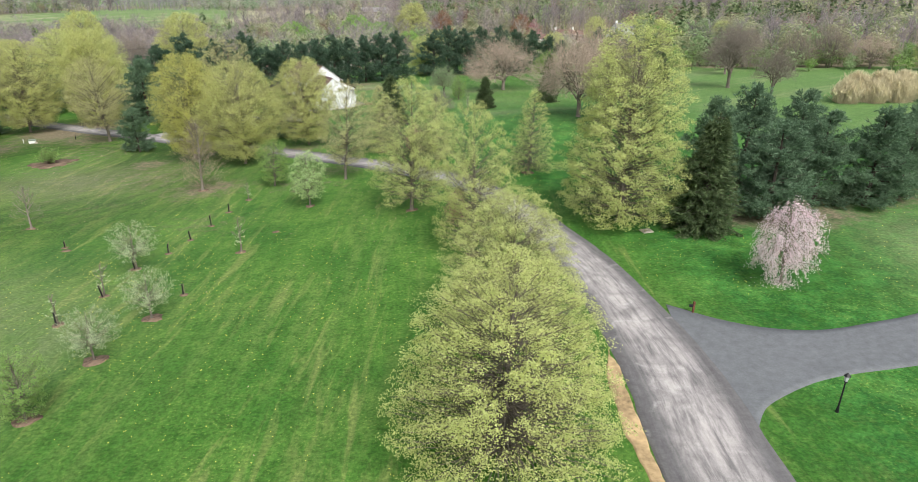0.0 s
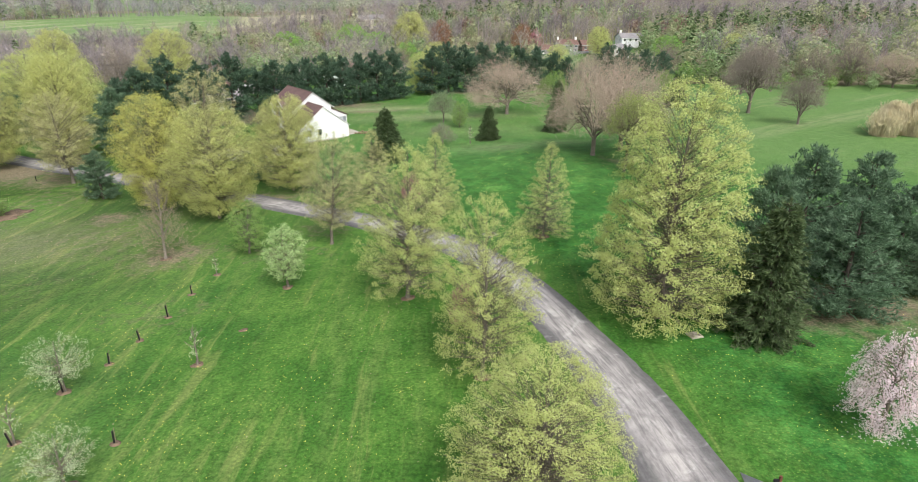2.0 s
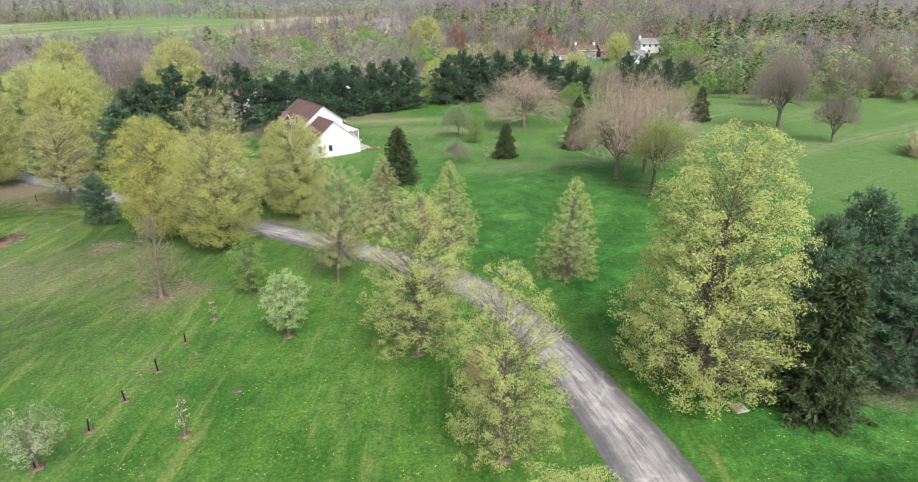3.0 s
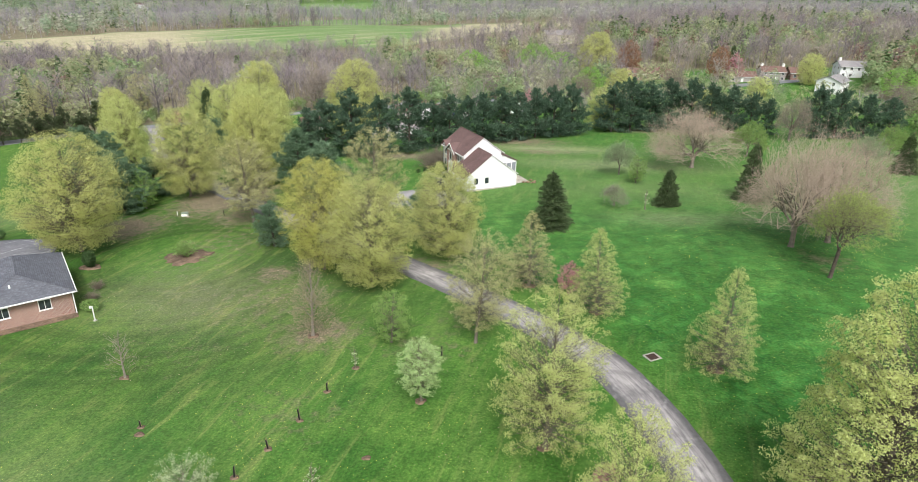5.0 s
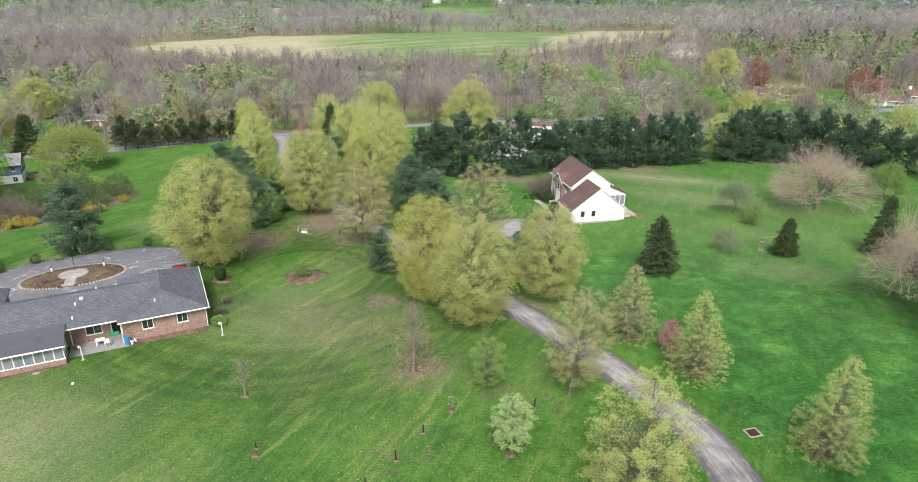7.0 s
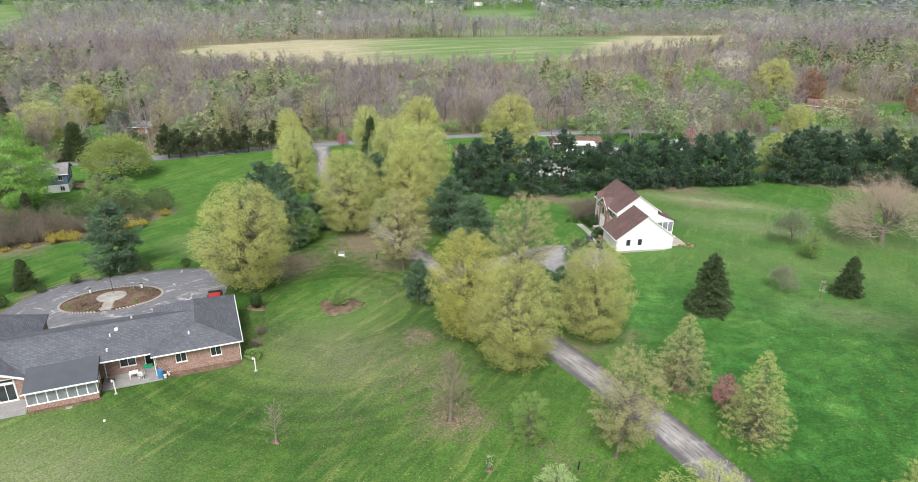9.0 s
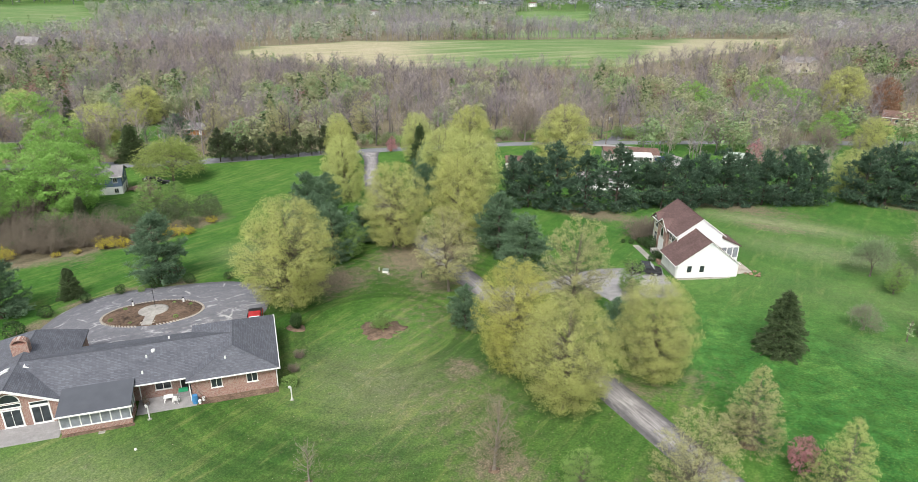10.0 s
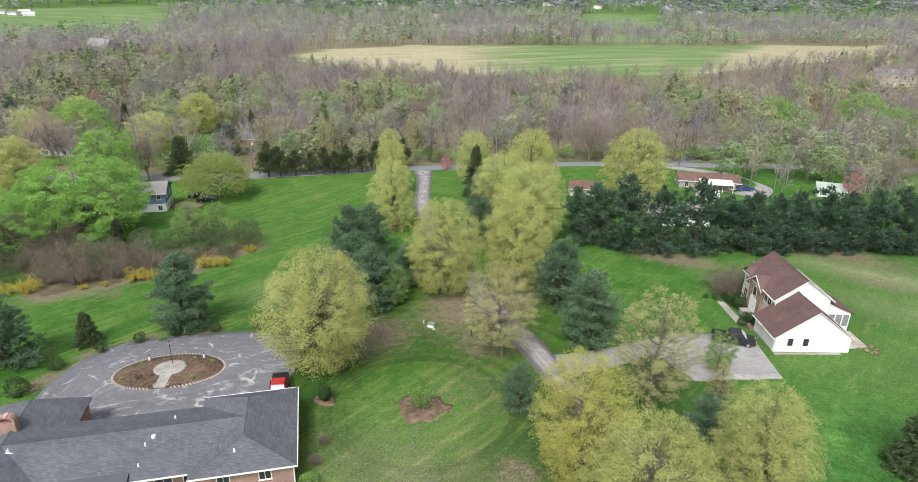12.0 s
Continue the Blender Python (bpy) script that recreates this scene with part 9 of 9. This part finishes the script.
def plate(x, y, w, d, rot, label, mat_rim, mat_in, name):
    ob = thing(name, pose(x, y, gz(x, y), 0, 0, rot), label, "drain cover")
    part("rim", boxes((-w, w, -d, -d + 0.12, -0.1, 0.09), (-w, w, d - 0.12, d, -0.1, 0.09), (-w, -w + 0.12, -d + 0.12, d - 0.12, -0.1, 0.09), (w - 0.12, w, -d + 0.12, d - 0.12, -0.1, 0.09)), mat_rim, ob)
    for i in range(9):
        u = -w + 0.14 + i * (2 * w - 0.28) / 9
        part("bar", boxes((u, u + (2 * w - 0.28) / 9 * 0.75, -d + 0.12, d - 0.12, -0.05, 0.05)), mat_in, ob)
    return ob


plate(3.05, 70.5, 0.62, 0.55, 40, "rusty iron drain grate in a pale concrete rim", M_PAVER, plain("rusty_grate", (0.06, 0.035, 0.028), 0.9), "drain_grate")
plate(16.0, 49.2, 0.45, 0.4, 15, "grey concrete cover plate in the grass", M_STONE, M_STONE, "cover_plate")
ub = thing("utility_pedestal", pose(-66.4, 97.4, gz(-66.4, 97.4), 0, 0, 25), "white utility box with grey-green lid on a bare patch", "utility box")
part("box", boxes((-0.5, 0.4, -0.36, 0.36, -0.1, 0.42), bevel=0.04), M_TRIM, ub)
part("lid", boxes((-0.55, 0.45, -0.41, 0.41, 0.424, 0.56), bevel=0.03), plain("grey_green_lid", (0.20, 0.25, 0.20), 0.6), ub, "grey-green lid")
part("small_box", boxes((0.35, 0.75, -0.9, -0.55, -0.1, 0.22), bevel=0.06), M_STONE, ub)
part("marker", cyl(bmesh.new(), (-1.3, 0.6, -0.1), (-1.3, 0.6, 0.6), 0.05), M_TRIM, ub)
stub = thing("marker_post", pose(-60.4, 98.8, gz(-60.4, 98.8)), "short dark marker post by the lane", "post")
part("post", cyl(bmesh.new(), (0, 0, -0.2), (0, 0, 0.85), 0.05), M_BLACK, stub)
for x, y, h in ((-19.0, 39.5, 1.0), (-23.9, 48.3, 1.1), (-23.3, 51.5, 1.1), (-22.8, 55.1, 1.4), (-22.5, 59.1, 1.1), (-34.8, 51.9, 0.8), (-25.5, 35.4, 1.2), (-24.8, 39.7, 1.2), (-25.1, 45.0, 1.2), (-15.0, 66.4, 1.3)):
    g = thing("tree_guard", pose(x, y, gz(x, y), random.Random(int(x * 10)).uniform(-8, 8), random.Random(int(y * 10)).uniform(-8, 8), 0), "black plastic tree guard tube with stake on the lawn", "tree guard", "guards of young fruit trees")
    part("tube", cyl(bmesh.new(), (0, 0, -0.1), (0, 0, h * 0.8), 0.055, 0.05, 10), M_BLACK, g)
    part("stake", cyl(bmesh.new(), (0.1, 0, -0.15), (0.1, 0, h), 0.022, 0.018, 6), M_WOOD, g)
for i, (x, y, r) in enumerate(((-19.0, 39.5, 0.4), (-23.9, 48.3, 0.4), (-23.3, 51.5, 0.4), (-22.8, 55.1, 0.4), (-22.5, 59.1, 0.4), (-34.8, 51.9, 0.4), (-25.5, 35.6, 0.5), (-24.8, 39.9, 0.5), (-25.0, 45.1, 0.6), (-17.5, 47.5, 0.5), (-21.7, 62.9, 0.5),
                               (-21.0, 25.4, 0.8), (-20.6, 30.9, 0.85), (-19.6, 36.0, 0.8), (-41.3, 57.4, 0.55), (-14.4, 59.3, 0.6), (-4.1, 55.5, 0.7), (1.3, 44.6, 0.7), (8.2, 69.6, 0.9), (-10.1, 83.2, 1.0), (-2.4, 78.1, 0.9), (-28.3, 67.5, 0.7), (-15.8, 52.0, 0.4), (-34.2, 51.1, 0.5),
                               (-63.4, 76.1, 1.6), (-54.2, 82.3, 3.3), (22.2, 38.8, 0.9))):
    mb = pose(x, y, gz(x, y))
    pink = r == 0.9 and x > 20
    ob = thing("mulch_ring", mb, "ring of fallen pale petals under the cherry" if pink else "irregular ring of brown mulch round a stem", "mulch", "mulch rings")
    v, f = draped_oval(mb, r * 0.8, r * 0.68, 0.035, n=22 if r < 3 else 64, rings=3, wob=0.22 if r < 3 else 0.30, seed=i, crown=0.03)
    if pink:
        pr = np.random.default_rng(4)
        q = pr.normal(size=(750, 2)) * [0.55, 0.5]
        petals = leaves(np.column_stack([q, ground(q[:, 0] + x, q[:, 1] + y) - gz(x, y) + 0.02]), 0.08, pr, face=np.tile([0, 0, 1.0], (750, 1)))
        tagged(part("petal_litter", np_mesh("petals", *join(petals), M_BLOSSOM_PINK), None, ob), kind="stuff")
    else:
        part("mulch", np_mesh("mulch", v, f, M_MULCH, True), None, ob)

poles = [(-178, 128.5), (-146, 160.5), (-113, 195), (-80.5, 224.5), (-45, 251), (-5, 274.5)]
for x, y in poles:
    up = thing("utility_pole", pose(x, y, gz(x, y), 0, 0, 45), "weathered wooden utility pole with cross arm", "utility pole", "poles along the road")
    part("pole", cyl(bmesh.new(), (0, 0, -0.5), (0, 0, 10.5), 0.16, 0.11, 10), M_WOOD, up)
    part("cross_arm", boxes((-0.06, 0.06, -1.2, 1.2, 9.6, 9.75)), M_WOOD, up)
    part("transformer", cyl(bmesh.new(), (0.3, 0, 8.0), (0.3, 0, 8.9), 0.24, 0.24, 14), M_STEEL, up)
    for s in (-1.1, 0.0, 1.1):
        part("insulator", cyl(bmesh.new(), (0, s, 9.755), (0, s, 9.95), 0.05, 0.035, 8), M_STONE, up)
for (x0, y0), (x1, y1) in zip(poles, poles[1:]):
    for s, h in ((-0.75, 9.95), (0.75, 9.95), (0, 7.6)):
        a, b = Vector((x0 + s, y0 - s, gz(x0, y0) + h)), Vector((x1 + s, y1 - s, gz(x1, y1) + h))
        bm = bmesh.new()
        pts = [a.lerp(b, i / 10) - Vector((0, 0, 3.0 * (i / 10) * (1 - i / 10))) for i in range(11)]
        across = (b - a).cross(Vector((0, 0, 1))).normalized()
        rings = [[bm.verts.new(p + across * 0.022 * math.cos(k * 2.0944) + Vector((0, 0, 0.022 * math.sin(k * 2.0944)))) for k in range(3)] for p in pts]
        for u, w in zip(rings, rings[1:]):
            for k in range(3):
                bm.faces.new((u[k], u[(k + 1) % 3], w[(k + 1) % 3], w[k]))
        me = bpy.data.meshes.new("wire")
        bm.to_mesh(me)
        bm.free()
        me.materials.append(M_BLACK)
        tagged(new("power_line", me), "thin dark power line sagging between the poles", "cable", "power lines")
sign = thing("mailbox", pose(-127.6, 171.5, gz(-127.6, 171.5)), "orange paper box on a post at the lane entrance", "mailbox")
part("post", boxes((-0.05, 0.05, -0.05, 0.05, -0.2, 1.0)), M_WOOD, sign)
part("box", boxes((-0.14, 0.14, -0.28, 0.28, 1.004, 1.3), bevel=0.03), M_ORANGE, sign)

# tall dry reeds on the meadow
rr = np.random.default_rng(77)
for x, y, r, h in ((68.6, 112.5, 1.7, 4.2), (71.4, 115.2, 2.1, 5.2), (72.8, 111.8, 1.6, 3.9), (75.6, 114.6, 2.2, 5.4), (77.2, 111.6, 1.7, 4.3), (80.0, 115.6, 2.2, 5.2), (81.6, 112.2, 1.8, 4.4), (84.8, 116.0, 2.2, 5.0)):
    ob = thing("reed_clump", pose(x, y, gz(x, y)), "tall clump of dry tan reeds on the meadow", "reeds", "reed clumps")
    m = 900
    q = rr.normal(size=(m, 2)) * r * 0.42
    s = np.concatenate([q, np.zeros((m, 1))], 1)
    hh = h * rr.uniform(0.65, 1.05, m) * np.exp(-(np.hypot(*q.T) / (r * 1.5)) ** 2)
    e = s + np.stack([rr.normal(size=m) * 0.35 + q[:, 0] * 0.35, rr.normal(size=m) * 0.35 + q[:, 1] * 0.35, hh], 1)
    v1 = tubes(s, e, np.full(m, 0.03), np.full(m, 0.01), 3)
    v2 = needles(e - [0, 0, 0.5], np.tile([0, 0, 1.0], (m, 1)), 0.7, 0.12, rr, 2, 0.45)
    tagged(part("stem_mass", np_mesh("reed_stalks", *join(v1), M_REED), None, ob), kind="stuff")
    tagged(part("plume_mass", np_mesh("reed_plumes", *join(v2), M_REED), None, ob), kind="stuff")

# dandelions in the grass
dr = np.random.default_rng(99)
p = np.concatenate([dr.uniform((-30, 12), (20, 62), (2600, 2)), dr.uniform((2, 55), (34, 110), (1500, 2)), dr.uniform((14, 12), (40, 55), (900, 2)), dr.normal(size=(1600, 2)) * [9, 7] + [-24, 40]])
p = p[(np.sin(p[:, 0] * 0.7) * np.sin(p[:, 1] * 0.5 + 1) + 0.6 * dr.normal(size=len(p))) > 0.1]
gap = np.full(len(p), 1e9)
for (x0, y0), (x1, y1) in zip(LANE, LANE[1:]):
    d = np.array([x1 - x0, y1 - y0], float)
    t = np.clip(((p - [x0, y0]) @ d) / (d @ d), 0, 1)
    gap = np.minimum(gap, np.hypot(*(p - [x0, y0] - t[:, None] * d).T))
p = p[(gap > 3.2) & ~((p[:, 0] > 11) & (p[:, 1] > 20) & (p[:, 1] < 37))]
c = np.concatenate([p, ground(p[:, 0], p[:, 1])[:, None] + 0.07], 1)
v, f = needles(c, np.tile([0, 0, 0.15], (len(c), 1)), 0.045, 0.04, dr, 6, 0.9)
tagged(new("dandelions", np_mesh("dandelions", v, f, M_YELLOW)), "yellow dandelions scattered through the lawn", "flowers", kind="stuff")

# pale leaf litter on the lawn below the avenue
lr = np.random.default_rng(91)
q = np.concatenate([lr.normal(size=(900, 2)) * [12, 16] + [-48, 84], lr.normal(size=(700, 2)) * [9, 9] + [-30, 76], lr.normal(size=(500, 2)) * [8, 10] + [-62, 96], lr.normal(size=(400, 2)) * [6, 14] + [-6, 58]])
flake = leaves(np.column_stack([q, ground(q[:, 0], q[:, 1]) + 0.03]), 0.09, lr)
tagged(new("leaf_litter", np_mesh("leaf_litter", *join(flake), M_BUD_TAN)), "scattered pale fallen leaves on the lawn", "leaf litter", kind="stuff")
